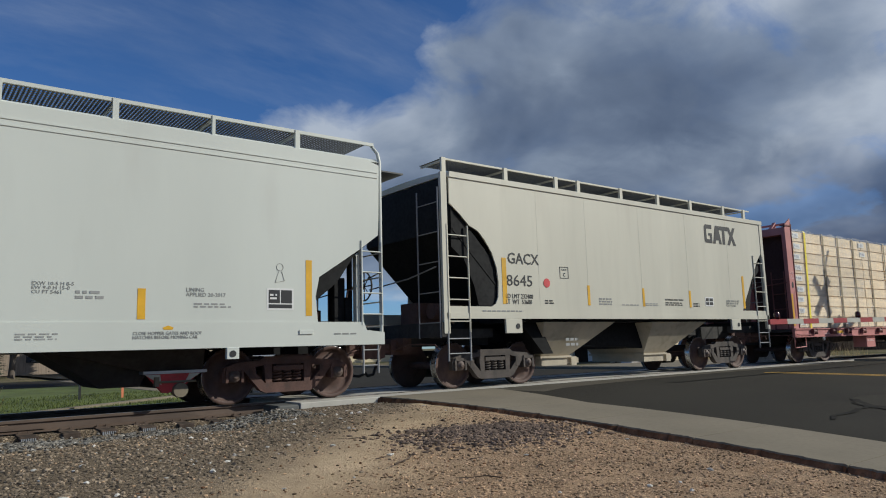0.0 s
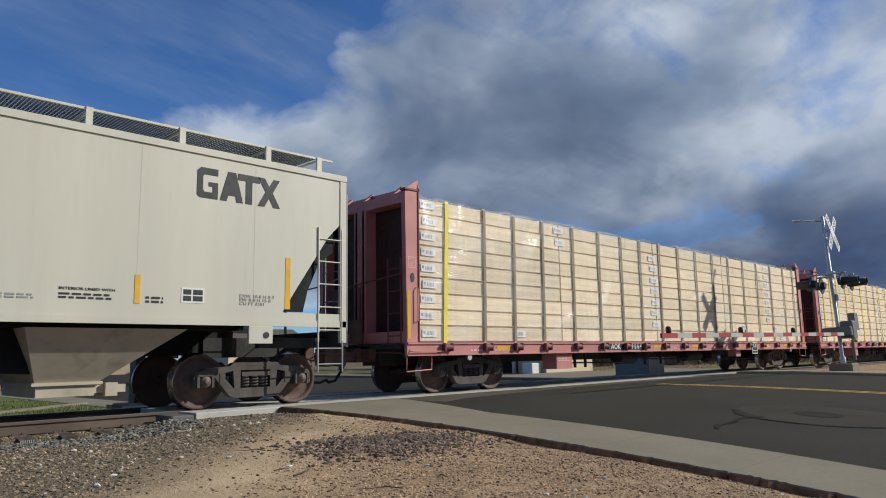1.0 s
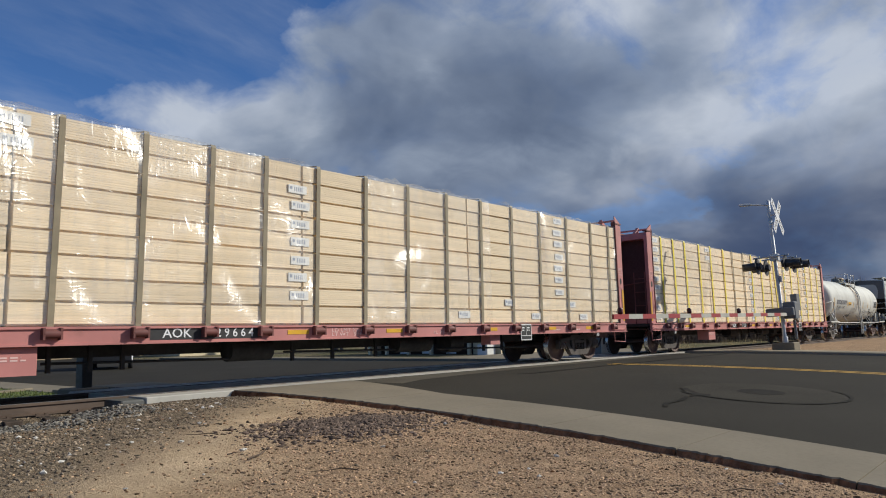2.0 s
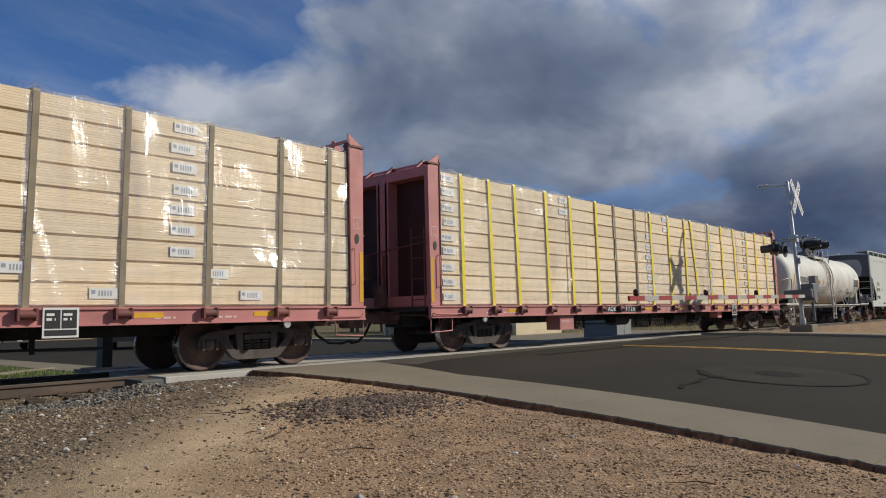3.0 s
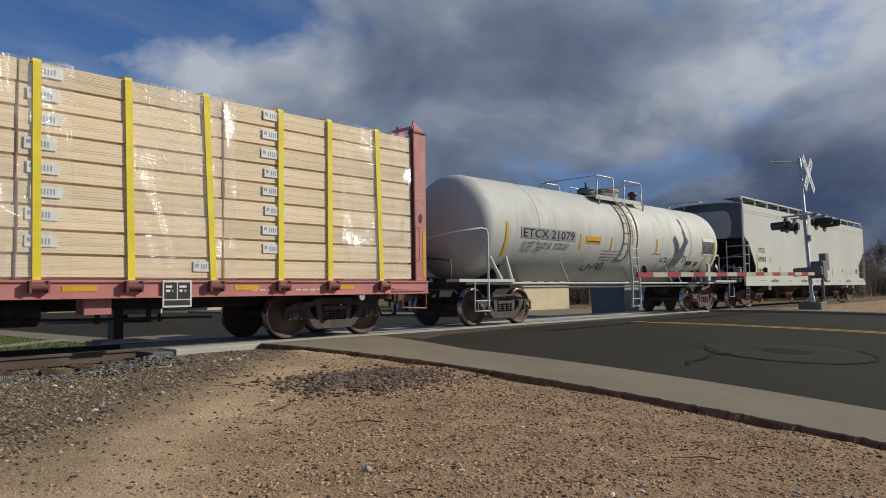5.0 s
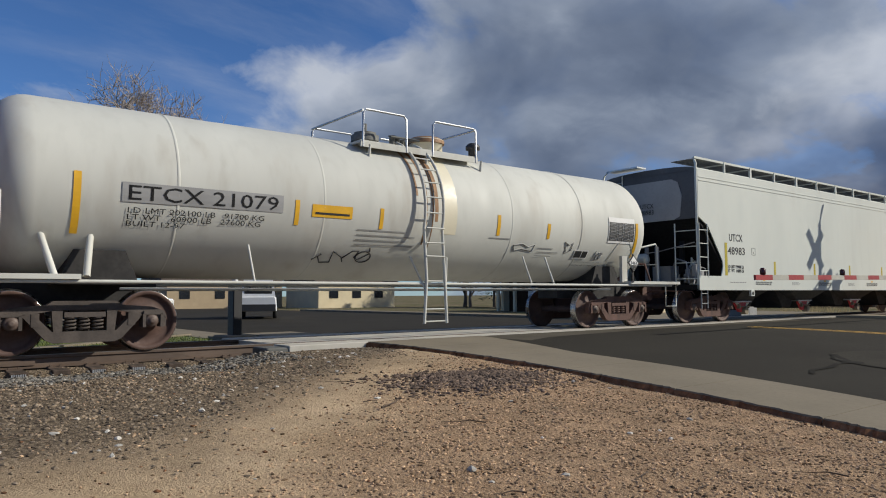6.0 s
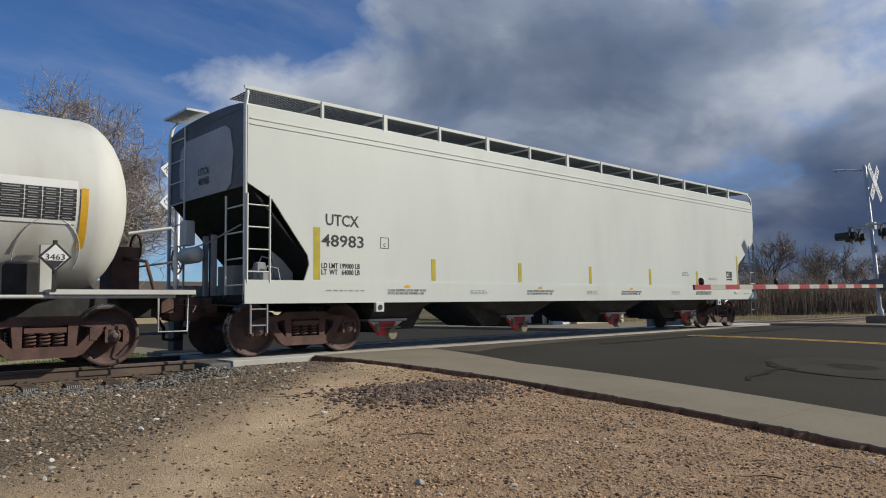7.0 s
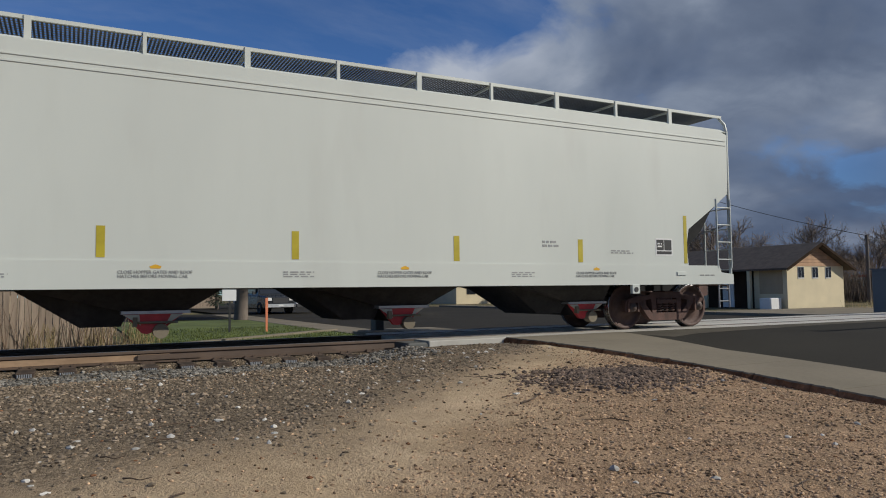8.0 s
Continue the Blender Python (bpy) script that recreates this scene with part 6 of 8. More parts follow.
def ground_material():
    m = bpy.data.materials.new("dirt_and_gravel")
    m.use_nodes = True
    nt = m.node_tree
    N, L = nt.nodes.new, nt.links.new
    b = nt.nodes["Principled BSDF"]
    b.inputs["Roughness"].default_value = 0.95
    b.inputs["Specular IOR Level"].default_value = 0.1
    tc, sep = N("ShaderNodeTexCoord"), N("ShaderNodeSeparateXYZ")
    L(tc.outputs["Object"], sep.inputs[0])

    def noise_(s, d=6.0):
        n = N("ShaderNodeTexNoise")
        n.inputs["Scale"].default_value, n.inputs["Detail"].default_value, n.inputs["Roughness"].default_value = s, d, 0.65
        L(tc.outputs["Object"], n.inputs["Vector"])
        return n.outputs[0]

    def calc(op, a, c):
        n = N("ShaderNodeMath")
        n.operation = op
        for i, v in enumerate((a, c)):
            if isinstance(v, (int, float)):
                n.inputs[i].default_value = v
            else:
                L(v, n.inputs[i])
        return n.outputs[0]

    def ranged(v, a, c, d=0.0, e=1.0):
        n = N("ShaderNodeMapRange")
        for i, q in enumerate((a, c, d, e)):
            n.inputs[1 + i].default_value = q
        L(v, n.inputs[0])
        return n.outputs[0]

    def mixed(a, c, fac):
        n = N("ShaderNodeMixRGB")
        for i, v in ((0, fac), (1, a), (2, c)):
            if isinstance(v, tuple):
                n.inputs[i].default_value = v
            else:
                L(v, n.inputs[i])
        return n.outputs[0]

    X, Y, Z = sep.outputs
    tan_ = mixed((0.47, 0.345, 0.21, 1), (0.66, 0.495, 0.318, 1), ranged(noise_(1.3), 0.35, 0.65))
    red = mixed((0.31, 0.196, 0.114, 1), (0.545, 0.365, 0.222, 1), ranged(noise_(2.6), 0.38, 0.62))
    grain = mixed((0.14, 0.09, 0.055, 1), (0.53, 0.375, 0.235, 1), ranged(noise_(48.0, 3.0), 0.36, 0.66))
    grey = mixed((0.095, 0.071, 0.049, 1), (0.29, 0.225, 0.155, 1), ranged(noise_(30.0, 3.0), 0.38, 0.64))
    wob = noise_(0.9)
    # reddish gravelly soil towards the road, pale worn dirt through the middle
    edge = calc("ADD", calc("ADD", calc("MULTIPLY", X, -0.87), Y), calc("MULTIPLY", calc("SUBTRACT", wob, 0.5), 2.0))
    soil = ranged(edge, -9.4, -11.0)
    dirt = mixed(tan_, red, soil)
    dirt = mixed(dirt, grain, calc("MULTIPLY", ranged(noise_(3.0), 0.38, 0.60, 0.2, 0.8), ranged(soil, 0.0, 1.0, 0.35, 1.0)))
    # grey ballast beside the track, up to a slanting edge
    bend = calc("MULTIPLY", calc("MAXIMUM", calc("SUBTRACT", 1.5, X), 0.0), -0.78)
    col = mixed(dirt, grey, ranged(calc("ADD", edge, bend), -9.4, -7.9))
    # dry turf beyond the track
    far = mixed((0.20, 0.155, 0.095, 1), (0.11, 0.11, 0.05, 1), ranged(noise_(0.25), 0.4, 0.6))
    col = mixed(col, far, ranged(Y, 3.4, 4.4))
    L(col, b.inputs["Base Color"])
    bp = N("ShaderNodeBump")
    bp.inputs["Strength"].default_value, bp.inputs["Distance"].default_value = 0.8, 0.045
    L(calc("ADD", noise_(28.0, 6.0), calc("MULTIPLY", noise_(90.0, 2.0), 0.5)), bp.inputs["Height"])
    L(bp.outputs[0], b.inputs["Normal"])
    return m


MAT["ground"] = ground_material()


def sheet(xs, ys, zf):
    n = len(xs)
    sh = Shape()
    sh.add([(x, y, zf(x, y)) for y in ys for x in xs], [(j * n + i, j * n + i + 1, (j + 1) * n + i + 1, (j + 1) * n + i) for j in range(len(ys) - 1) for i in range(n - 1)], True)
    return sh


def steps(*runs):
    out = []
    for a, b, n in runs:
        out += [a + (b - a) * i / n for i in range(n)]
    return out + [runs[-1][1]]


GX = steps((-900, -60, 8), (-60, -8, 14), (-8, 6.84, 75), (6.84, 6.95, 1), (6.95, 27.4, 12), (27.4, 27.7, 1), (27.7, 70, 16), (70, 900, 8))
GY = steps((-900, -60, 6), (-60, -14, 8), (-14, -1.5, 70), (-1.5, -1.2, 6), (-1.2, 1.5, 4), (1.5, 8, 14), (8, 60, 16), (60, 900, 8))
one("ground", sheet(GX, GY, ground_z), "ground", "tan dirt and grey gravel beside a railway track", "ground", kind="structure")

# ---- rails, ties, crossing panels ----
for s in (-1, 1):
    r = Shape()
    y = s * 0.7525
    r.cross([(y - 0.07, -0.175), (y + 0.07, -0.175), (y + 0.07, -0.162), (y + 0.012, -0.145), (y + 0.009, -0.052), (y + 0.036, -0.038), (y + 0.036, -0.006), (y + 0.028, -0.001), (y - 0.028, -0.001), (y - 0.036, -0.006), (y - 0.036, -0.038), (y - 0.009, -0.052), (y - 0.012, -0.145), (y - 0.07, -0.162)], -220, 320)
    rail = tagged(part("rail", r, "rail"), "rust-brown steel rail with a worn top", "rail", "rails", "structure")
    t = Shape()
    t.box(-220, 320, y - 0.027, y + 0.027, -0.001, 0.0035)
    part("rail_top", t, "railtop", rail)
    k = Shape()
    for x in (1.35,):
        k.box(x - 0.45, x + 0.45, y - 0.055, y - 0.012, -0.135, -0.062)
    part("joint_bar", k, "rail", rail)
    if s < 0:
        k = Shape()
        k.box(-30, 1.35, y - 0.0155, y - 0.011, -0.142, -0.056)
        part("rail_web", k, "paleweb", rail, "sandy pale web of an older rail length")
tie = Shape()
tie.slab(-0.115, 0.115, -1.30, 1.30, -0.36, -0.178, 0.012)
tie_me = tie.mesh("tie")
tie_me.materials.append(MAT["tie"])
plate = Shape()
for s in (-1, 1):
    plate.box(-0.10, 0.10, s * 0.7525 - 0.17, s * 0.7525 + 0.17, -0.178, -0.166)
    for q in (-0.06, 0.06):
        plate.box(q - 0.014, q + 0.014, s * 0.7525 - 0.11, s * 0.7525 - 0.075, -0.166, -0.140)
        plate.box(q - 0.014, q + 0.014, s * 0.7525 + 0.075, s * 0.7525 + 0.11, -0.166, -0.140)
plate_me = plate.mesh("tie_plate")
plate_me.materials.append(MAT["rail"])
cap = Shape()
for k in range(7):
    cap.box(-0.09 + 0.026 * k, -0.075 + 0.026 * k, -1.312, -1.30, -0.28, -0.20)
cap_me = cap.mesh("end_plate")
cap_me.materials.append(MAT["steel"])
track = thing("track_ties", "dark creosoted timber ties under the rails", "railway tie", kind="structure")
for i in range(-34, 64):
    x = i * 0.508 + random.uniform(-0.02, 0.02)
    if 5.2 < x < 28.2:
        continue
    t = part("tie", tie_me, "tie", track, "", (x, random.uniform(-0.05, 0.03), random.uniform(-0.008, 0.0)))
    part("tie_plate", plate_me, "rail", t)
    if i % 3 != 1:
        part("end_plate", cap_me, "steel", t, "toothed anti-split plate")

cross = thing("crossing_panels", "pale concrete panels laid level with the rails", "road crossing", kind="structure")
for k in range(8):
    a, b = 5.36 + 2.83 * k, 5.36 + 2.83 * (k + 1) - 0.012
    for y0, y1 in ((-1.46, -0.86), (-0.63, 0.63), (0.86, 1.46)):
        p = Shape()
        p.slab(a, b, y0, y1, -0.30, -0.004, 0.012)
        part("panel", p, "panel", cross)
blk = Shape()
blk.slab(4.98, 5.35, -1.45, -0.86, -0.3, -0.03, 0.02)
part("end_block", blk, "grate", cross, "dark rubber end block")

# ---- road, walk ----
road = one("road", sheet(steps((8.3, 26.4, 12)), steps((-40, -14, 6), (-14, -1.47, 26)), lambda x, y: crown_z(x, y) - 0.012), "asphalt", "dark worn asphalt road", "road", kind="structure")
far_road = one("road_far", sheet(steps((8.6, 27.4, 10)), steps((1.47, 9, 14), (9, 90, 12)), lambda x, y: road_z(y) - 0.012), "asphalt", "dark asphalt street beyond the track", "road", kind="structure")
side_st = one("road_side", sheet(steps((-30, 8.6, 10)), steps((24, 34, 4)), lambda x, y: -0.40), "asphalt", "asphalt side street behind the lawn", "road", kind="structure")
for x in (17.0, 17.28):
    ln = sheet([x, x + 0.12], steps((-40, -14, 6), (-14, -3.0, 22)), lambda x, y: crown_z(x, y) - 0.007)
    part("centre_line", ln, "lane", road, "faded yellow line")
ap = Shape()
rim = [(9.45, -2.95), (10.3, -2.6), (12.0, -2.35), (14.8, -2.1), (18.0, -2.05), (25.3, -2.0)]
ap.add([p for x, y in rim for p in ((x, y, crown_z(x, y) - 0.008), (x if x > 9.5 else 9.3, -1.47, -0.006))], [(2 * i, 2 * i + 2, 2 * i + 3, 2 * i + 1) for i in range(len(rim) - 1)])
part("approach_strip", ap, "approach", road, "paler worn strip along the crossing")


def disc(cx, cy, r, n=36, dz=-0.006, wob=0.0):
    sh = Shape()
    ring = [(cx + r * (1 + wob * math.sin(3 * t + cx)) * math.cos(t), cy + r * (1 + wob * math.sin(2 * t)) * math.sin(t)) for t in (2 * math.pi * i / n for i in range(n))]
    sh.add([(x, y, crown_z(x, y) + dz) for x, y in ring] + [(cx, cy, crown_z(cx, cy) + dz)], [(i, (i + 1) % n, n) for i in range(n)])
    return sh


def tar_band(pts, w):
    """A flat, uneven band of crack sealer along a line on the road."""
    sh, rows = Shape(), []
    for i, (x, y) in enumerate(pts):
        x1, y1 = pts[min(i + 1, len(pts) - 1)]
        x0, y0 = pts[max(i - 1, 0)]
        d = math.hypot(x1 - x0, y1 - y0)
        k = w * (0.75 + 0.5 * abs(math.sin(i * 2.3)))
        nx, ny = -(y1 - y0) / d * k, (x1 - x0) / d * k
        rows += [(x + nx, y + ny), (x - nx, y - ny)]
    sh.add([(x, y, crown_z(x, y) - 0.003) for x, y in rows], [(2 * i, 2 * i + 1, 2 * i + 3, 2 * i + 2) for i in range(len(pts) - 1)])
    return part("tar_seam", sh, "tar", road, "dark crack sealer")


MH = (12.25, -8.35)
part("round_patch", disc(*MH, 1.25, wob=0.03), "patching", road, "pale round asphalt patch")
part("manhole_cover", disc(*MH, 0.36, dz=-0.003), "tar", road, "dark manhole cover")
tar_band([(MH[0] + 1.28 * math.cos(t), MH[1] + 1.28 * math.sin(t)) for t in (math.radians(d) for d in range(130, 330, 8))], 0.03)
tar_band([(11.2, -7.76), (10.8, -7.72), (10.35, -7.82), (9.85, -7.8), (9.5, -7.95)], 0.035)
tar_band([(11.2, -7.76), (11.6, -7.4), (11.9, -7.2)], 0.05)
part("tar_patch", disc(11.2, -7.76, 0.17, 14, -0.003, 0.25), "tar", road)

walkway = thing("pavement", "pale concrete walk with a broken outer edge", "sidewalk", kind="structure")
for k in range(9):
    a = -1.48 - 1.55 * k
    b = a - 1.538
    def inner(y):
        return 8.42 + max(0.0, 1.1 * (1 - (-1.48 - y) / 3.4))
    top, n = Shape(), 34
    rnd = random.Random(k)
    ys = [a + (b - a) * i / n for i in range(n + 1)]
    jag = [6.86 + (0.06 * rnd.random() ** 6 if 0 < i < n else 0.0) for i in range(n + 1)]
    rows = [[(jag[i], y, road_z(y) - 0.13), (jag[i] + 0.01, y, road_z(y) - 0.02), (jag[i] + 0.018, y, road_z(y)), (inner(y), y, road_z(y)), (inner(y), y, road_z(y) - 0.13)] for i, y in enumerate(ys)]
    top.loft(rows, True, False)
    part("slab", top, "concrete", walkway)
    ed = Shape()
    rows = [[(jag[i] - 0.016, y, road_z(y) - 0.16), (jag[i] - 0.022 - 0.02 * rnd.random(), y, road_z(y) - 0.06 - 0.03 * rnd.random()), (jag[i] - 0.012 + 0.02 * rnd.random(), y, road_z(y) - 0.010 - 0.008 * rnd.random()), (jag[i] + 0.03, y, road_z(y) - 0.10)] for i, y in enumerate(ys)]
    ed.loft(rows, True, False)
    part("slab_edge", ed, "edge", walkway, "crumbling brown slab edge")
fw = thing("pavement_far", "pale concrete walk across the road", "sidewalk", kind="structure")
for k in range(10):
    p = sheet([25.4, 25.42, 27.58, 27.6], [-1.6 - 2.5 * k - q for q in (0, 0.8, 1.6, 2.48)], lambda x, y: crown_z(x, y) + (0.05 if 25.41 < x < 27.59 else -0.05))
    part("slab", p, "concrete", fw)
ff = thing("pavement_beyond", "pale concrete kerb and walk beyond the track", "sidewalk", kind="structure")
for k in range(12):
    p = Shape()
    p.slab(7.5, 8.9, 3.2 + 2.4 * k, 3.2 + 2.4 * k + 2.38, -0.6, road_z(3.2 + 2.4 * k + 1.2) + 0.03)
    part("slab", p, "concrete", ff)
for k in range(16):
    p = Shape()
    p.slab(27.3 + 1.5 * 0, 28.6, 2.4 + 2.4 * k, 2.4 + 2.4 * k + 2.38, -0.6, -0.30)
    part("slab", p, "concrete", ff)
ap = sheet([28.6, 48], [8, 15.4], lambda x, y: -0.405)
one("parking_apron", ap, "concrete", "pale concrete apron before the small building", "pavement", kind="structure")


# ---- loose stones ----
def stones(name, label, mat, places, sizes, seed, kind="stuff"):
    rnd = np.random.RandomState(seed)
    base = bmesh.new()
    bmesh.ops.create_icosphere(base, subdivisions=1, radius=1.0)
    bv = np.array([v.co[:] for v in base.verts])
    bf = np.array([[v.index for v in f.verts] for f in base.faces])
    base.free()
    n = len(places)
    sc = sizes[:, None] * rnd.uniform(0.55, 1.15, (n, 3)) * np.array([1.1, 1.0, 0.7])
    jit = 1 + rnd.uniform(-0.28, 0.28, (n, len(bv)))
    ang = rnd.uniform(0, 6.28, n)
    pts = bv[None] * jit[:, :, None] * sc[:, None, :]
    c, s = np.cos(ang)[:, None], np.sin(ang)[:, None]
    x, y = pts[:, :, 0] * c - pts[:, :, 1] * s, pts[:, :, 0] * s + pts[:, :, 1] * c
    pts = np.stack([x, y, pts[:, :, 2]], 2) + places[:, None, :]
    faces = (bf[None] + (np.arange(n) * len(bv))[:, None, None]).reshape(-1, 3)
    me = bpy.data.meshes.new(name)
    me.from_pydata(pts.reshape(-1, 3).tolist(), [], faces.tolist())
    me.materials.append(MAT[mat])
    ob = new(name, me)
    return tagged(ob, label, "gravel", kind=kind)


def scatter(n, x0, x1, y0, y1, keep, seed, sink=0.0):
    rnd, out = random.Random(seed), []
    while len(out) < n:
        x, y = rnd.uniform(x0, x1), rnd.uniform(y0, y1)
        if rnd.random() < keep(x, y):
            out.append((x, y, ground_z(x, y) + sink))
    return np.array(out)


def ballast_edge(x, y):
    return -0.87 * x + y + 8.55 - 0.78 * max(0.0, 1.5 - x) + 0.9 * (noise.noise((x * 0.9, y * 0.9, 5.0)))


p = scatter(27000, -6, 6.8, -8.6, -0.9, lambda x, y: min(1.0, max(0.02, 0.26 + 0.6 * ballast_edge(x, y))) * (0.0 if x > 5.1 and y > -1.55 else 1.0), 1)
stones("ballast", "grey and brown crushed ballast stones", "stone", p, np.random.RandomState(2).uniform(0.007, 0.026, len(p)), 3)
p = scatter(5200, -7, 5.0, -3.3, -1.28, lambda x, y: min(1.0, max(0.0, (y + 3.3) / 1.3)) * (1.0 if y < -1.36 else 0.5), 15, 0.008)
stones("ballast", "fresh blue-grey ballast stones at the tie ends", "bluestone", p, np.random.RandomState(16).uniform(0.014, 0.036, len(p)), 17)
p = scatter(5000, -8, 5.0, -0.65, 2.6, lambda x, y: 1.0, 11)
stones("ballast", "grey crushed stone between and beyond the rails", "stone", p, np.random.RandomState(12).uniform(0.02, 0.045, len(p)), 13)
p = scatter(2600, 4.0, 6.8, -7.3, -4.7, lambda x, y: math.exp(-((x - 5.45) / 0.75) ** 2 - ((y + 6.0) / 0.5) ** 2), 21)
stones("gravel_pile", "low heap of dark crushed gravel by the walk", "darkgravel", p, np.random.RandomState(22).uniform(0.012, 0.040, len(p)), 23)
p = scatter(25000, 0.0, 6.83, -11.6, -3.0, lambda x, y: 0.06 + 0.94 * min(1.0, max(0.0, (-9.3 - y + 0.87 * x) / 1.5)), 61)
stones("mixed_gravel", "mixed brown and grey gravel grains in the soil", "graingravel", p, np.random.RandomState(62).uniform(0.005, 0.018, len(p)), 63)
p = scatter(8000, -3, 6.83, -12.5, -2.2, lambda x, y: 0.08 + 0.82 * min(1.0, max(0.0, (-9.6 - y + 0.87 * x) / 0.9)), 31)
stones("fine_gravel", "fine reddish gravel in the dirt", "clod", p, np.random.RandomState(32).uniform(0.004, 0.011, len(p)), 33)
p = scatter(420, -5, 6.8, -11.5, -1.6, lambda x, y: 1.0 if ballast_edge(x, y) > 0 else 0.25, 41)
stones("pale_stones", "scattered pale stones among the gravel", "pebble", p, np.random.RandomState(42).uniform(0.014, 0.036, len(p)), 43)
p = scatter(520, -2, 6.8, -12, -3, lambda x, y: 0.25 + max(0.0, noise.noise((x * 1.3, y * 1.3, 8.0))) * 1.5, 51)
stones("dirt_clods", "small dark clods of soil", "edge", p, np.random.RandomState(52).uniform(0.007, 0.020, len(p)), 53)
rnd = random.Random(9)
for k in range(26):
    x, y = rnd.uniform(0.2, 6.6), rnd.uniform(-10.5, -4)
    if k == 0:
        x, y = 3.95, -6.6
    tw, a, l = Shape(), rnd.uniform(0, 6.28), rnd.uniform(0.08, 0.2) * (2.2 if k == 0 else 1)
    pts = [(x + l * t * math.cos(a + 0.3 * t), y + l * t * math.sin(a + 0.3 * t), ground_z(x, y) + 0.02 + 0.01 * (i % 2)) for i, t in enumerate((-1, -0.3, 0.3, 1))]
    tw.tube(pts, 0.006 if k else 0.009, 4, 0.002)
    one("twig", tw, "twig", "dry dead twig lying on the dirt", "twig", "twigs on the ground")


# ---- crossing signals ----
def crossing_signal(x, y, z, turn, arm, label):
    """Mast with crossbuck, flashing lights and, where it has one, a lowered gate. Local -x is out over the road."""
    sig = thing("crossing_signal", label, "crossing signal", group="crossing signals")
    sig.matrix_world = pose(x, y, z, -2.4 if arm else 0, 0, turn)
    f = Shape()
    f.slab(-0.38, 0.38, -0.38, 0.38, -0.3, 0.30, 0.03)
    part("foundation", f, "concrete", sig)
    m = Shape()
    m.turn([(0.10, 0.3), (0.10, 0.5), (0.068, 0.55), (0.064, 5.55 if arm else 4.85), (0.02, 5.6 if arm else 4.9)], "z", 16)
    part("mast", m, "alu", sig, "bright aluminium mast")
    return sig


def crossbuck(sig, z, y, size=1.22):
    for k, sgn in enumerate((1, -1)):
        b = Shape()
        a = math.radians(48) * sgn
        c, s = math.cos(a), math.sin(a)
        hw, hl = 0.115 * size / 1.22, size / 2
        yy = y - 0.012 * k
        b.poly([(c * u - s * w, z + s * u + c * w) for u, w in ((-hl, -hw), (hl, -hw), (hl, hw), (-hl, hw))], yy - 0.005, yy + 0.005)
        bl = part("crossbuck_blade", b, "signwhite", sig, "white sign blade with black lettering")
        words = ("RAIL", "ROAD") if sgn < 0 else ("CROSS", "ING")
        for w, (u0, u1) in zip(words, ((-0.45 * size, -0.12 * size), (0.12 * size, 0.45 * size))):
            t = lettering(w, u0, u1, -0.06 * size, 0.06 * size, 0.0, "ink", bl)
            for v in t.data.vertices:
                u, q = v.co.x, v.co.z
                v.co = (c * u - s * q, yy - 0.008 + v.co.y * 0.2, z + s * u + c * q)


def flasher(sig, x, y, z, side):
    g = Shape()
    g.turn([(0.30, y), (0.30, y + 0.02 * side)], "y", 20, (x, 0, z))
    back = part("light_background", g, "plastic", sig, "round black backplate")
    h = Shape()
    h.turn([(0.13, y + 0.14 * side), (0.15, y - 0.02 * side), (0.14, y - 0.5 * side), (0.13, y - 0.5 * side), (0.12, y)], "y", 16, (x, 0, z))
    part("hood", h, "plastic", back)
    l = Shape()
    l.turn([(0.1, y - 0.015 * side), (0.08, y - 0.05 * side), (0.02, y - 0.06 * side)], "y", 16, (x, 0, z))
    part("lens", l, "lens", back, "unlit dark red lens")


sig = crossing_signal(27.85, -4.38, -0.02, 0, True, "aluminium crossing signal with crossbuck, lights and lowered gate")
for pts, r in (([(0, 0, 4.72), (0.08, -0.22, 4.72)], 0.03), ([(0, 0, 5.02), (0.08, -0.22, 5.02)], 0.03)):
    bk = Shape()
    bk.tube(pts, r)
    part("sign_bracket", bk, "alu", sig)
bk = Shape()
bk.tube([(-0.05, 0, 5.40), (-0.5, 0.5, 5.44)], 0.035)
bk.tube([(-0.5, 0.5, 5.44), (-0.75, 0.8, 5.44)], 0.055)
part("lamp_arm", bk, "alu", sig, "short arm with a small lamp head")
crossbuck(sig, 4.92, -0.26, 1.55)
ca = Shape()
ca.tube([(-0.55, 0, 3.42), (0.55, 0, 3.42)], 0.04)
ca.box(-0.12, 0.12, -0.14, 0.14, 3.3, 3.55)
for x in (-0.5, 0.5):
    ca.tube([(x, -0.62, 3.42), (x, 0.62, 3.42)], 0.035)
part("cross_arm", ca, "alu", sig)
for x in (-0.5, 0.5):
    for s in (-1, 1):
        flasher(sig, x, -0.5 * s, 3.12, s)
bl = Shape()
bl.slab(-0.08, 0.08, -0.13, -0.08, 2.5, 2.72)
part("id_plate", bl, "blueink", sig, "blue notice plate")
gm = Shape()
gm.slab(-0.2, 0.28, -0.52, -0.1, 1.15, 1.75, 0.03)
gm.slab(-0.38, -0.12, -0.5, 0.45, 1.25, 1.55, 0.03)
gm.tube([(0.3, -0.3, 1.2), (0.75, -0.3, 1.05), (0.75, -0.3, 1.7)], 0.06)
gm.box(0.55, 0.95, -0.42, -0.2, 1.45, 2.05)
gm.tube([(0.35, -0.3, 0.4), (0.35, -0.3, 1.1)], 0.05)
part("gate_mechanism", gm, "cabinet", sig, "grey gate motor and counterweight")
LEN = 13.45
n = 18
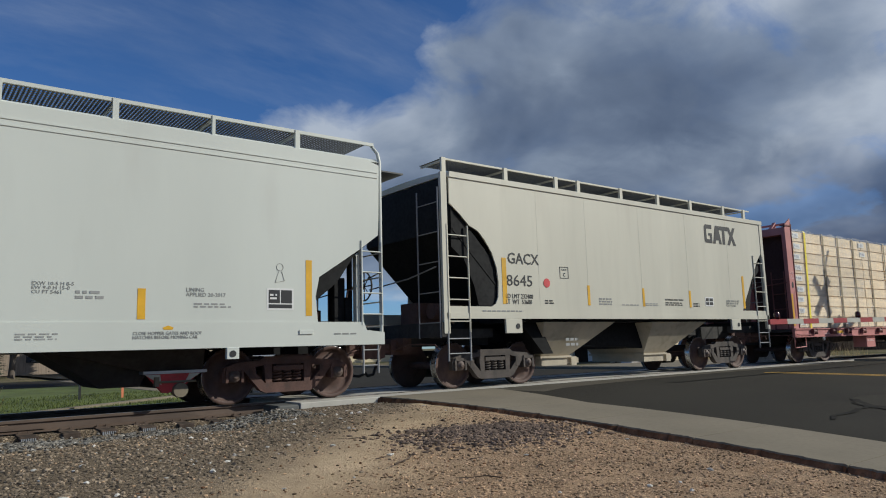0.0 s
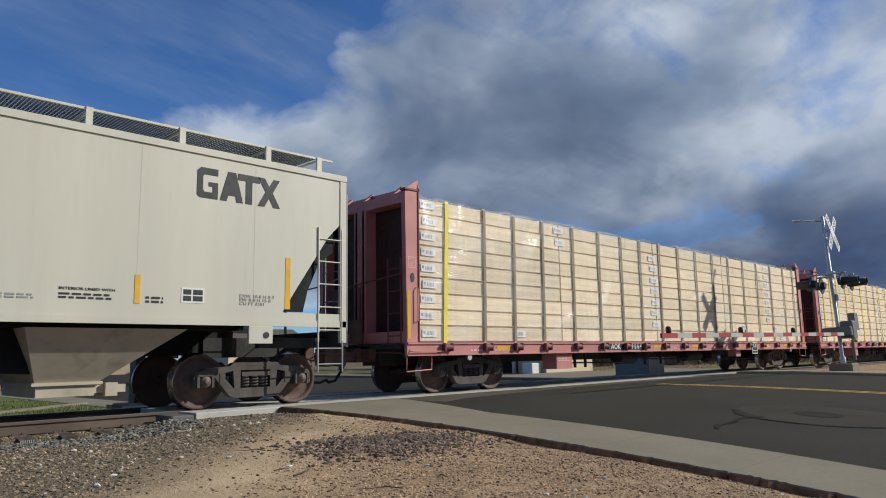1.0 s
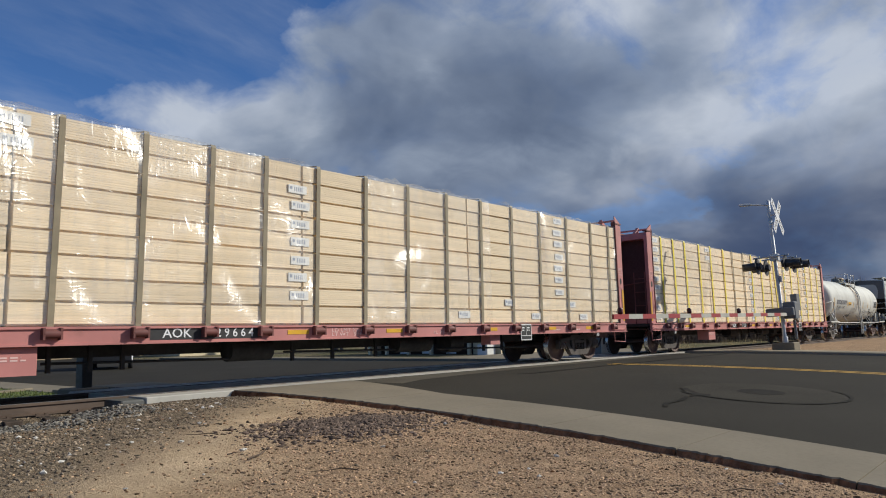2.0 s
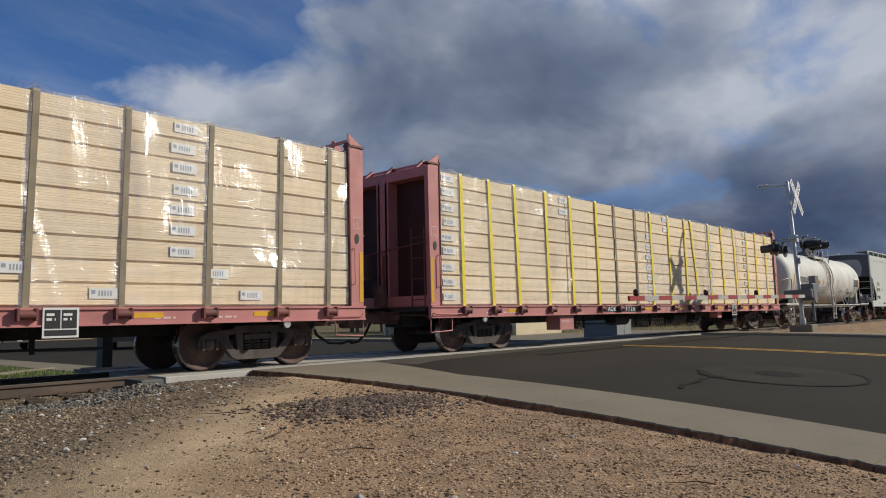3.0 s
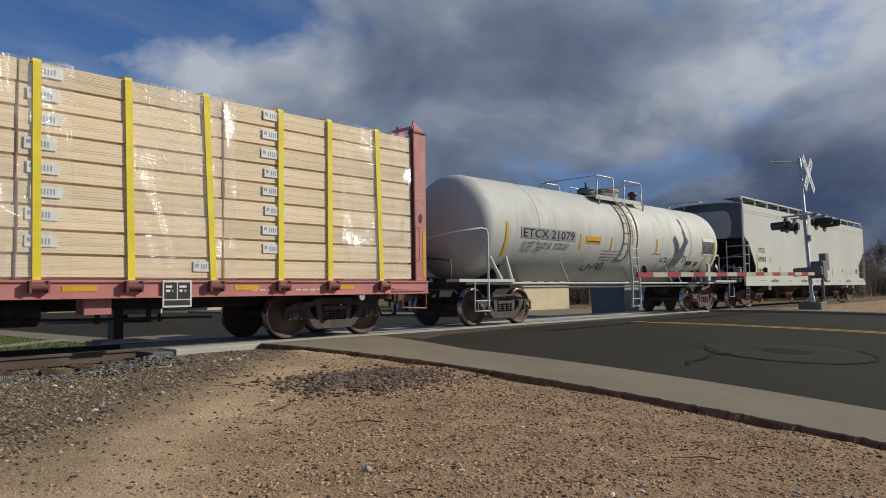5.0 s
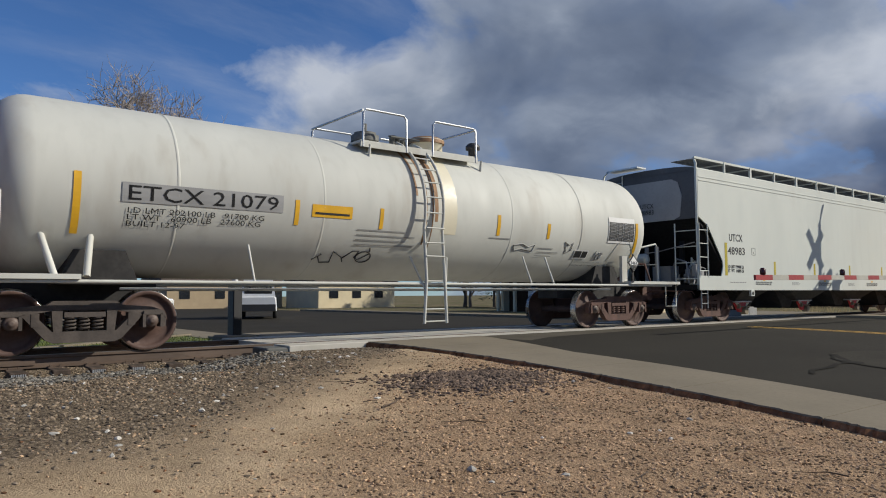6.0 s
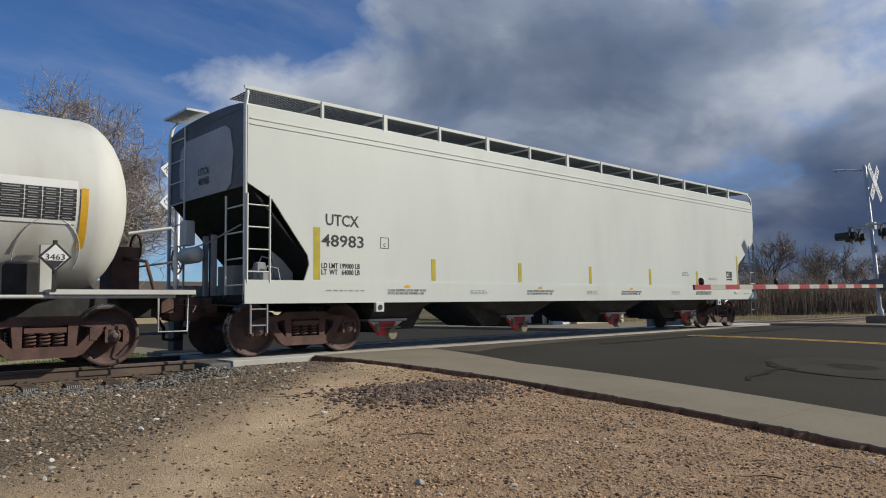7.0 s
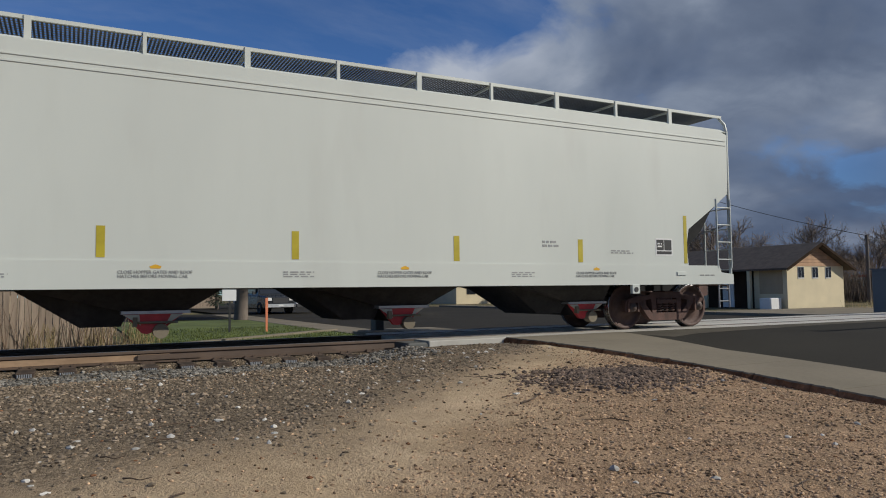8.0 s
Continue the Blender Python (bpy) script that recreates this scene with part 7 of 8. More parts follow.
for k in range(n):
    a, b = -0.6 - (LEN - 0.6) * k / n, -0.6 - (LEN - 0.6) * (k + 1) / n
    st = Shape()
    zz = lambda x: 1.30 + 0.0105 * x
    st.loft([[(a, -0.33, zz(a) - 0.055), (a, -0.28, zz(a) - 0.055), (a, -0.28, zz(a) + 0.055), (a, -0.33, zz(a) + 0.055)], [(b + 0.002, -0.33, zz(b) - 0.055), (b + 0.002, -0.28, zz(b) - 0.055), (b + 0.002, -0.28, zz(b) + 0.055), (b + 0.002, -0.33, zz(b) + 0.055)]], True, False)
    part("gate_stripe", st, "gatered" if k % 2 else "gatewhite", sig, "" if k else "red and white gate arm")
for d in (13.1, 9.2, 5.4):
    l = Shape()
    l.turn([(0.05, 0.0), (0.06, 0.02), (0.06, 0.12), (0.03, 0.15)], "z", 10, (-d, -0.305, 1.30 - 0.0105 * d + 0.055))
    part("gate_lamp", l, "lens", sig, "small dark red gate lamp")

sig = crossing_signal(6.85, 4.45, -0.42, 8, False, "crossing signal with crossbuck beyond the track")
crossbuck(sig, 4.15, -0.12, 1.3)
bs = Shape()
bs.slab(-0.12, 0.12, -0.14, 0.14, 0.25, 1.5, 0.02)
part("gate_mechanism", bs, "plastic", sig)

cab = thing("signal_cabinet", "grey steel signal cabinet, body darkened for its shaded side, with a paler double door", "equipment cabinet", (31.6, 5.2, -0.36))
# lit and shaded sides set by colour: dark body, pale steel doors facing -y
b = Shape()
b.slab(0, 1.5, 0, 1.85, 0, 1.92, 0.02)
b.box(-0.05, 1.55, -0.05, 1.9, 1.92, 1.97)
part("body", b, "cabinet", cab)
for x in (0.03, 0.76):
    d = Shape()
    d.slab(x, x + 0.7, -0.025, 0, 0.1, 1.85, 0.004)
    dr = part("door", d, "steel", cab, "metal door, coloured paler for the sunlit side")
    h = Shape()
    h.tube([(x + 0.6, -0.05, 0.95), (x + 0.6, -0.05, 1.15)], 0.012)
    part("handle", h, "grate", dr)

# ---- the small building and what stands round it ----
hs = thing("small_building", "small cream stucco building with a brown gabled roof", "building", (37.4, 15.6, -0.45))
w = Shape()
w.poly([(0, 0), (5.3, 0), (5.3, 2.55), (0, 2.55)], 0, 0.25)
w.box(0, 0.25, 0.25, 2.3, 0, 2.5)
w.box(5.05, 5.3, 0.25, 12, 0, 2.5)
w.box(0, 5.3, 11.75, 12, 0, 2.5)
part("wall", w, "stucco", hs, "cream stucco wall")
# the shade under the porch roof is put into this wall's colour
w = Shape()
w.box(0.6, 0.85, 2.3, 12, 0, 2.5)
part("porch_wall", w, "darkwall", hs, "recessed porch wall, coloured dark for its shade")
w = Shape()
w.box(-0.02, 0.0, 0.3, 1.9, 0.9, 2.45)
part("side_panel", w, "tan", hs, "tan wall panel")
for k in range(6):
    z0, z1 = 2.55 + 0.21 * k, 2.55 + 0.21 * (k + 1) - 0.012
    e = lambda z: (z - 2.5) * 2.05
    s_ = Shape()
    s_.poly([(e(z0), z0), (5.3 - e(z0), z0), (5.3 - e(z1), z1), (e(z1), z1)], -0.03 + 0.006 * (k % 2), 0.1)
    part("siding_board", s_, "siding", hs)
rf = Shape()
for s in (-1, 1):
    a = 2.65 + s * 3.2
    rf.loft([[(2.65, -0.45, 3.98), (2.65, 12.4, 3.98), (2.65, 12.4, 3.86), (2.65, -0.45, 3.86)], [(a, -0.45, 2.42), (a, 12.4, 2.42), (a, 12.4, 2.30), (a, -0.45, 2.30)]], True, False)
roof = part("roof", rf, "shingle", hs, "brown shingle roof")
tm = Shape()
for s in (-1, 1):
    a = 2.65 + s * 3.22
    tm.loft([[(2.65, -0.5, 3.97), (2.65, -0.455, 3.97), (2.65, -0.455, 3.8), (2.65, -0.5, 3.8)], [(a, -0.5, 2.40), (a, -0.455, 2.40), (a, -0.455, 2.23), (a, -0.5, 2.23)]], True, False)
part("barge_board", tm, "darkwall", roof)
for x in (0.97, 2.28, 3.53):
    fr = Shape()
    fr.slab(x, x + 0.56, -0.03, 0.02, 1.80, 2.50, 0.01)
    wn = part("window", fr, "trim", hs)
    pn = Shape()
    pn.box(x + 0.025, x + 0.265, -0.037, -0.03, 1.86, 2.48)
    part("pane", pn, "glass", wn)
    pn = Shape()
    pn.box(x + 0.295, x + 0.535, -0.037, -0.03, 1.86, 2.48)
    part("pane", pn, "glass", wn)
for y in (2.2, 5.6, 7.8, 10.0, 11.8):
    c = Shape()
    c.slab(-0.5, -0.3, y, y + 0.22, 0, 2.35, 0.01)
    part("porch_post", c, "stucco", hs, "cream porch post")
for y in (4.3, 6.6, 8.8):
    c = Shape()
    c.box(0.57, 0.6, y, y + 0.9, 0.05, 2.05)
    part("door", c, "trim", hs, "pale porch door")
ac = Shape()
ac.slab(36.3, 37.25, 15.9, 16.7, -0.45, 0.22, 0.04)
one("utility_box", ac, "trim", "white metal utility box beside the building", "utility box")
rt = thing("picnic_shelter", "low shelter with a red roof edge among the bare trees", "shelter", (58, 22, -0.4))
c = Shape()
c.box(0, 4.5, 0, 3, 2.0, 2.22)
part("roof", c, "gatered", rt)
c = Shape()
c.box(0, 4.5, -0.02, 0, 2.22, 2.34)
part("roof_edge", c, "trim", rt)
for x in (0.2, 2.2, 4.2):
    c = Shape()
    c.box(x, x + 0.12, 0.1, 0.22, 0, 2.0)
    part("post", c, "siding", rt)

pole = thing("utility_pole", "slim wooden utility pole with sagging wires", "utility pole", (49.5, 18.2, -0.45))
c = Shape()
c.tube([(0, 0, 0), (0, 0, 4.9)], 0.13, 8, 0.09)
part("shaft", c, "bark", pole)
c = Shape()
a, b = Vector((0, 0, 4.85)), Vector((-9, 20, 13.4))
c.tube([a.lerp(b, t) + Vector((0, 0, -2.6 * t * (1 - t))) for t in (i / 14 for i in range(15))], 0.02, 4)
a, b = Vector((0, 0, 4.6)), Vector((40, -6, 5.0))
c.tube([a.lerp(b, t) + Vector((0, 0, -4.5 * t * (1 - t))) for t in (i / 14 for i in range(15))], 0.02, 4)
part("wire", c, "ink", pole)
for d in ((0.4, 36.0, 5.2), (-18, 44.0, 5.5)):
    c = Shape()
    c.tube([(-40, d[1] + 6, d[2] + 0.6), (-12, d[1] + 3, d[2]), (14, d[1], d[2] + 0.5)], 0.02, 4)
    one("overhead_wire", c, "ink", "thin overhead wire behind the track", "wire")


# ---- plants ----
def tree_meshes(height, seed, spread=0.62, depth=5, twig=0.011, stout=0.021, haze=0):
    """A bare deciduous tree: tapered trunk and limbs, and a crown of fine twigs."""
    rnd = random.Random(seed)
    trunk, crown = Shape(), Shape()

    def grow(p, d, length, r, level):
        n = 4 if level < 3 else 2
        pts = [p]
        for i in range(n):
            d = (d + Vector((rnd.uniform(-1, 1), rnd.uniform(-1, 1), rnd.uniform(-0.5, 0.8))) * 0.13).normalized()
            pts.append(pts[-1] + d * length / n)
        (trunk if level < 2 else crown).tube(pts, r, 7 if level < 2 else (4 if level < 4 else 3), r * 0.62)
        if level >= depth:
            for k in range(haze):
                q, g = pts[rnd.randint(1, n)], Vector((rnd.uniform(-1, 1), rnd.uniform(-1, 1), rnd.uniform(-0.3, 1))).normalized()
                crown.tube([q, q + (d * 0.6 + g * 0.7) * length * rnd.uniform(0.5, 0.9)], twig * 0.55, 3, twig * 0.3)
            return
        kids = 4 if level in (0, 1) else rnd.choice((3, 4, 4)) + (1 if depth > 5 and level < 5 else 0)
        for k in range(kids):
            q = pts[-1] if k < 2 else pts[rnd.randint(n // 2, n - 1)]
            a = rnd.uniform(0, 6.28)
            side = d.orthogonal().normalized()
            side.rotate(Matrix.Rotation(a, 3, d).to_quaternion())
            nd = (d * (1 - spread * 0.5) + side * spread * rnd.uniform(0.6, 1.2) + Vector((0, 0, 0.12))).normalized()
            grow(q, nd, length * rnd.uniform(0.58, 0.8), max(twig, r * rnd.uniform(0.45, 0.6)), level + 1)

    grow(Vector((0, 0, -0.2)), Vector((0, 0, 1)), height * 0.27, height * stout, 0)
    a, b = trunk.mesh("trunk"), crown.mesh("crown")
    a.materials.append(MAT["bark"])
    b.materials.append(MAT["branch"])
    return a, b


TREES = [tree_meshes(12, 4, depth=5, twig=0.025), tree_meshes(9, 8, 0.75, 5, 0.018, haze=1), tree_meshes(10, 15, 0.5, 5, 0.018, haze=1), tree_meshes(11.5, 6, 0.85, 6, 0.011, 0.022, 3)]
for me in (TREES[1][1], TREES[2][1]):
    me.materials[0] = MAT["farbranch"]


def bare_tree(k, x, y, scale, turn, label):
    t = thing("bare_tree", label, "tree", (x, y, -0.45), "bare trees")
    t.scale, t.rotation_euler = (scale,) * 3, (0, 0, turn)
    part("trunk", TREES[k][0], "bark", t)
    part("crown", TREES[k][1], "branch", t, "leafless crown of fine twigs")


for k, x, y, sc, a in ((3, 7.27, 22.56, 1.42, 0.3), (0, 3.4, 33, 1.5, 1.1), (2, 12.0, 44, 1.3, 2.2), (0, -3, 30, 1.4, 4.0), (1, 7.0, 47, 1.3, 5.1), (2, -10, 26, 1.3, 0.4)):
    bare_tree(k, x, y, sc, a, "tall leafless tree with a fine grey-brown crown")
rnd = random.Random(77)
for k in range(26):
    u = k / 25
    x, y = 44 + 52 * u + rnd.uniform(-3, 3), 40 - 32 * u + rnd.uniform(-3, 9)
    bare_tree(rnd.randint(1, 2), x, y, rnd.uniform(0.85, 1.3), rnd.uniform(0, 6.28), "leafless brown tree in the row behind the building")


def scrub(x, y, n, r, h, seed, label, mat="scrub"):
    rnd, sh = random.Random(seed), Shape()
    for i in range(n):
        a, q = rnd.uniform(0, 6.28), r * math.sqrt(rnd.random())
        px, py = x + q * math.cos(a), y + q * math.sin(a)
        hh = h * rnd.uniform(0.45, 1.0)
        l = rnd.uniform(-0.35, 0.35), rnd.uniform(-0.35, 0.35)
        z = ground_z(px, py) - 0.03
        sh.tube([(px, py, z), (px + l[0] * 0.4 * hh, py + l[1] * 0.4 * hh, z + 0.55 * hh), (px + l[0] * hh, py + l[1] * hh, z + hh)], (0.022 if y > 12 or x > 30 else 0.012) if mat == "scrub" else 0.008, 3, 0.004)
    return one("bush" if mat == "scrub" else "dry_grass", sh, "thicket" if mat == "scrub" and x > 30 else mat, label, "bush" if mat == "scrub" else "grass", kind="" if mat == "scrub" else "stuff")


for k in range(40):
    u = k / 39
    scrub(46 + 44 * u, 32 - 27 * u + rnd.uniform(-3, 3), 300, 2.8, rnd.uniform(2.5, 5.0), 100 + k, "thicket of bare brown scrub along the field")
for k in range(6):
    scrub(42 + 7 * k, 13 - 3.2 * k + rnd.uniform(-1, 1), 260, 2.2, 0.55, 200 + k, "pale dry grass along the field edge", "drygrass")
for k, (x, y) in enumerate(((1.4, 6.9), (0.6, 7.2), (-0.6, 7.2), (1.7, 7.3))):
    scrub(x, y, 45, 0.4, 0.7, 300 + k, "clump of tall dry grass by the fence", "drygrass")
for k, (x, y) in enumerate(((-1.2, 7.1), (0.6, 7.2), (-3.0, 7.1), (-5.0, 7.2))):
    scrub(x, y, 34, 0.7, 1.5, 320 + k, "tangle of bare shrub before the fence")


def conifer(x, y, h, seed):
    t = thing("conifer", "dark green conifer behind the houses", "tree", (x, y, -0.45), "conifers")
    a = Shape()
    a.tube([(0, 0, 0), (0, 0, h)], 0.16, 6, 0.03)
    part("trunk", a, "bark", t)
    rnd, c = random.Random(seed), Shape()
    for i in range(900):
        z = h * (0.12 + 0.86 * rnd.random())
        r = (1 - z / h) * h * 0.24 + 0.12
        g, q = rnd.uniform(0, 6.28), r * rnd.uniform(0.3, 1.1)
        p = Vector((q * math.cos(g), q * math.sin(g), z - 0.25 * q))
        d = Vector((math.cos(g), math.sin(g), -0.3)) * 0.3
        s = Vector((-math.sin(g), math.cos(g), 0)) * 0.12
        c.add([p - s, p + s, p + d], [(0, 1, 2)])
    part("crown", c, "pine", t)


for k, (x, y, h) in enumerate(((14, 52, 5.5), (16.5, 54, 6.5), (11, 50, 5), (54, 38, 8), (49, 41, 9), (5.5, 46, 5))):
    conifer(x, y, h, 60 + k)

# lawn beyond the track
lawn = one("lawn", sheet(steps((1.6, 7.5, 10)), steps((5.0, 23.8, 18)), lambda x, y: -0.405 + 0.02 * noise.noise((x, y, 0)) + 0.0 * x), "grass", "mown green lawn beyond the track", "lawn", kind="structure")
rnd = random.Random(5)
bl = Shape()
for i in range(9000):
    x, y = rnd.uniform(1.6, 7.5), 4.6 + 10 * rnd.random() ** 1.5
    a, h = rnd.uniform(0, 6.28), rnd.uniform(0.03, 0.07)
    c, s = 0.012 * math.cos(a), 0.012 * math.sin(a)
    bl.add([(x - c, y - s, -0.42), (x + c, y + s, -0.42), (x + 2 * s, y + 2 * c, -0.40 + h)], [(0, 1, 2)])
tagged(part("grass", bl, "grass"), "short green grass blades on the lawn", "grass", kind="stuff")

kb = thing("lawn_kerb", "low pale kerb along the lawn", "kerb", kind="structure")
for k in range(6):
    a, b = Vector((2.0 + 0.95 * k, 5.9 + 0.72 * k, 0)), Vector((2.0 + 0.95 * (k + 1), 5.9 + 0.72 * (k + 1), 0))
    d = (b - a).normalized() * 0.006
    n_ = Vector((-d.y, d.x, 0)).normalized() * 0.13
    p = Shape()
    p.loft([[(q.x, q.y, z) for q in (a + d + n_, a + d - n_, b - d - n_, b - d + n_)] for z in (-0.5, -0.36, -0.345)], True, False)
    part("kerb_stone", p, "concrete", kb)

fence = thing("wooden_fence", "weathered brown board fence with uneven tops", "fence", (0, 0, 0))
rnd = random.Random(12)
for k in range(70):
    x = -9.5 + 0.15 * k
    b = Shape()
    b.box(x, x + 0.135, 7.6, 7.62, -0.45, 1.15 + rnd.uniform(-0.06, 0.05))
    part("board", b, "fence", fence)
for z in (-0.1, 0.85):
    b = Shape()
    b.box(-9.5, 1.0, 7.62, 7.68, z, z + 0.09)
    part("rail", b, "fence", fence)

stk = Shape()
stk.poly([(-0.03, 0), (0.03, 0), (0.045, 1.12), (-0.045, 1.12)], -0.012, 0.012)
st = one("survey_stake", stk, "orange", "wooden survey stake with an orange top", "stake", at=(5.7, 11.1, -0.43))
sg = thing("yard_sign", "small white sign on a dark post", "sign", (4.6, 11.5, -0.43))
c = Shape()
c.box(-0.03, 0.03, -0.03, 0.03, 0, 1.38)
part("post", c, "plastic", sg)
c = Shape()
c.slab(-0.25, 0.2, -0.05, -0.03, 1.04, 1.4, 0.008)
part("panel", c, "signwhite", sg)


def vehicle(x, y, turn, white, label, van=False):
    """A parked light truck; its front looks towards local -y."""
    t = thing("pickup_truck" if not van else "van", label, "vehicle", group="parked vehicles")
    t.matrix_world = pose(x, y, -0.42, 0, 0, turn)
    paint = "carwhite" if white else "cardark"
    def ring(y, w, z0, z1):
        return [(-w, y, z0), (w, y, z0), (w * 1.0, y, z0 + 0.25), (w * 0.97, y, z1 - 0.08), (w * 0.9, y, z1), (-w * 0.9, y, z1), (-w * 0.97, y, z1 - 0.08), (-w, y, z0 + 0.25)]
    b = Shape()
    b.loft([ring(0.0, 0.86, 0.45, 0.98), ring(0.12, 0.95, 0.38, 1.08), ring(1.3, 0.98, 0.38, 1.16), ring(5.2, 0.98, 0.4, 1.2), ring(5.3, 0.92, 0.5, 1.15)], True, False)
    body = part("body", b, paint, t)
    c = Shape()
    hi, back = (2.25, 5.2) if van else (1.88, 3.7)
    c.loft([[(-0.9, 1.25, 1.14), (0.9, 1.25, 1.14), (0.9, back, 1.18), (-0.9, back, 1.18)], [(-0.74, 2.0, hi), (0.74, 2.0, hi), (0.74, back - 0.2, hi), (-0.74, back - 0.2, hi)]], True, False)
    part("cab", c, paint, t)
    w = Shape()
    w.add([(-0.78, 1.36, 1.22), (0.78, 1.36, 1.22), (0.68, 1.9, hi - 0.12), (-0.68, 1.9, hi - 0.12)], [(0, 1, 2, 3)])
    w.v = [(x_, y_ - 0.04, z_ + 0.02) for x_, y_, z_ in w.v]
    part("windscreen", w, "glass", t)
    for s in (-1, 1):
        g = Shape()
        g.box(s * 0.9 - 0.02 if s > 0 else s * 0.9 - 0.02, s * 0.9 + 0.02, 1.75, back - 0.4, 1.28, hi - 0.2)
        part("side_window", g, "glass", t)
        h = Shape()
        h.slab(s * 0.72 - 0.16, s * 0.72 + 0.16, -0.02, 0.1, 0.82, 1.0, 0.01)
        part("headlight", h, "trim", t)
        m = Shape()
        m.slab(s * 1.08 - 0.09, s * 1.08 + 0.09, 1.55, 1.65, 1.2, 1.4, 0.01)
        part("mirror", m, "plastic", t)
        for yy in (0.95, 4.2):
            k = Shape()
            k.turn([(0.20, s * 0.78), (0.37, s * 0.78), (0.37, s * 0.99), (0.22, s * 1.0), (0.2, s * 0.93), (0.05, s * 0.94)], "y", 18)
            wh = part("wheel", k, "rubber", t, "", None)
            wh.matrix_local = pose(0, yy, 0.37, 0, 0, 90) @ pose(0, 0, 0)
            wh.location = (0, yy, 0.37)
    w = Shape()
    w.box(-0.72, 0.72, back - 0.06, back - 0.03, 1.32, hi - 0.3)
    part("rear_window", w, "glass", t)
    w = Shape()
    w.slab(-0.93, 0.93, 5.24, 5.36, 0.42, 0.78, 0.02)
    part("rear_bumper", w, "plastic", t)
    g = Shape()
    g.slab(-0.5, 0.5, -0.035, 0.05, 0.68, 1.0, 0.01)
    part("grille", g, "plastic", t)
    g = Shape()
    g.slab(-0.88, 0.88, -0.09, 0.05, 0.42, 0.62, 0.02)
    part("bumper", g, "plastic" if white else "steel", t)
    g = Shape()
    g.box(-0.15, 0.15, -0.1, -0.09, 0.48, 0.58)
    part("number_plate", g, "paper", t)


vehicle(13.3, 31.4, 12, True, "white pickup truck with a black grille parked on the street")
vehicle(18.3, 28.6, 155, True, "white van seen from behind, driving off down the street", True)
vehicle(11.4, 31.0, 8, False, "dark pickup truck parked beside a white one")
vehicle(15.1, 47.5, 15, True, "white car parked farther down the street")

# far houses and sheds, small behind the street
for k, (x, y, w, d, h, m) in enumerate(((22, 58, 12, 8, 2.6, "tan"), (2, 56, 10, 8, 2.7, "fence"), (-14, 50, 10, 8, 2.8, "tan"), (34, 50, 9, 7, 2.6, "stucco"))):
    t = thing("house", "low house with a brown roof beyond the street", "house", (x, y, -0.45), "far houses")
    b = Shape()
    b.box(0, w, 0, d, 0, h)
    wl = part("wall", b, m, t)
    r = Shape()
    r.cross([(-0.4, h - 0.05), (d / 2, h + 1.7), (d + 0.4, h - 0.05)], -0.4, w + 0.4)
    part("roof", r, "shingle", t)
    for i in range(3):
        q = Shape()
        q.slab(1.2 + i * w / 3.4, 2.2 + i * w / 3.4, -0.05, 0.0, 1.0, 2.0, 0.01)
        part("window", q, "glass", t)

# ---- the train ----
HOPPER_L = 18.97
lead = long_hopper("covered_hopper_car", -12.06, HOPPER_L, (1.49, HOPPER_L - 1.57), {
    "strips": [(1.34, 1.32, 2.24, 0.13)] + [(x, 1.34, 1.78, 0.11) for x in (4.07, 6.70, 9.4, 12.18, 14.82)] + [(17.45, 1.40, 2.32, 0.11)],
    "text": [("LINING\nAPPLIED 20-2017", 15.5, 16.1, 1.68, 1.81), ("EXW 10-5 H 8-5\nEW 9-0 H 15-0\nCU FT 5461", 13.5, 14.0, 1.68, 1.84)], "plate": 3.05},
    "clean white four-bay covered hopper car with yellow tape marks", (0.78, 0.66))
gacx = short_hopper(8.22)
DARK = lambda xs: [(x, "webbing", 0.0) for x in xs]
S3 = [(1.12, "strap", 0.12)] + [(x, "webbing", 0.06) for x in (2.42, 3.5, 4.65, 5.98, 7.24, 8.42, 9.5, 10.7, 11.95, 13.2, 14.5, 15.8, 17.1, 18.4, 19.8, 21.2, 22.3)]
S4 = [(x, "strap", l) for x, l in ((1.15, -0.03), (2.25, -0.09), (3.32, -0.12), (4.65, -0.06), (5.85, -0.06), (7.25, -0.04))] + [(8.35, "webbing", -0.05), (9.65, "webbing", 0.0)] + \
     [(x, "strap", l) for x, l in ((10.75, -0.06), (12.1, -0.06), (13.42, -0.06), (14.4, -0.5), (15.55, -0.05), (16.85, -0.08), (18.2, -0.15), (19.5, 0.0), (20.6, 0.0), (21.9, -0.1))]
car3 = centerbeam(21.77, "29664", [s[0] for s in S3], (0.8, 0.965))
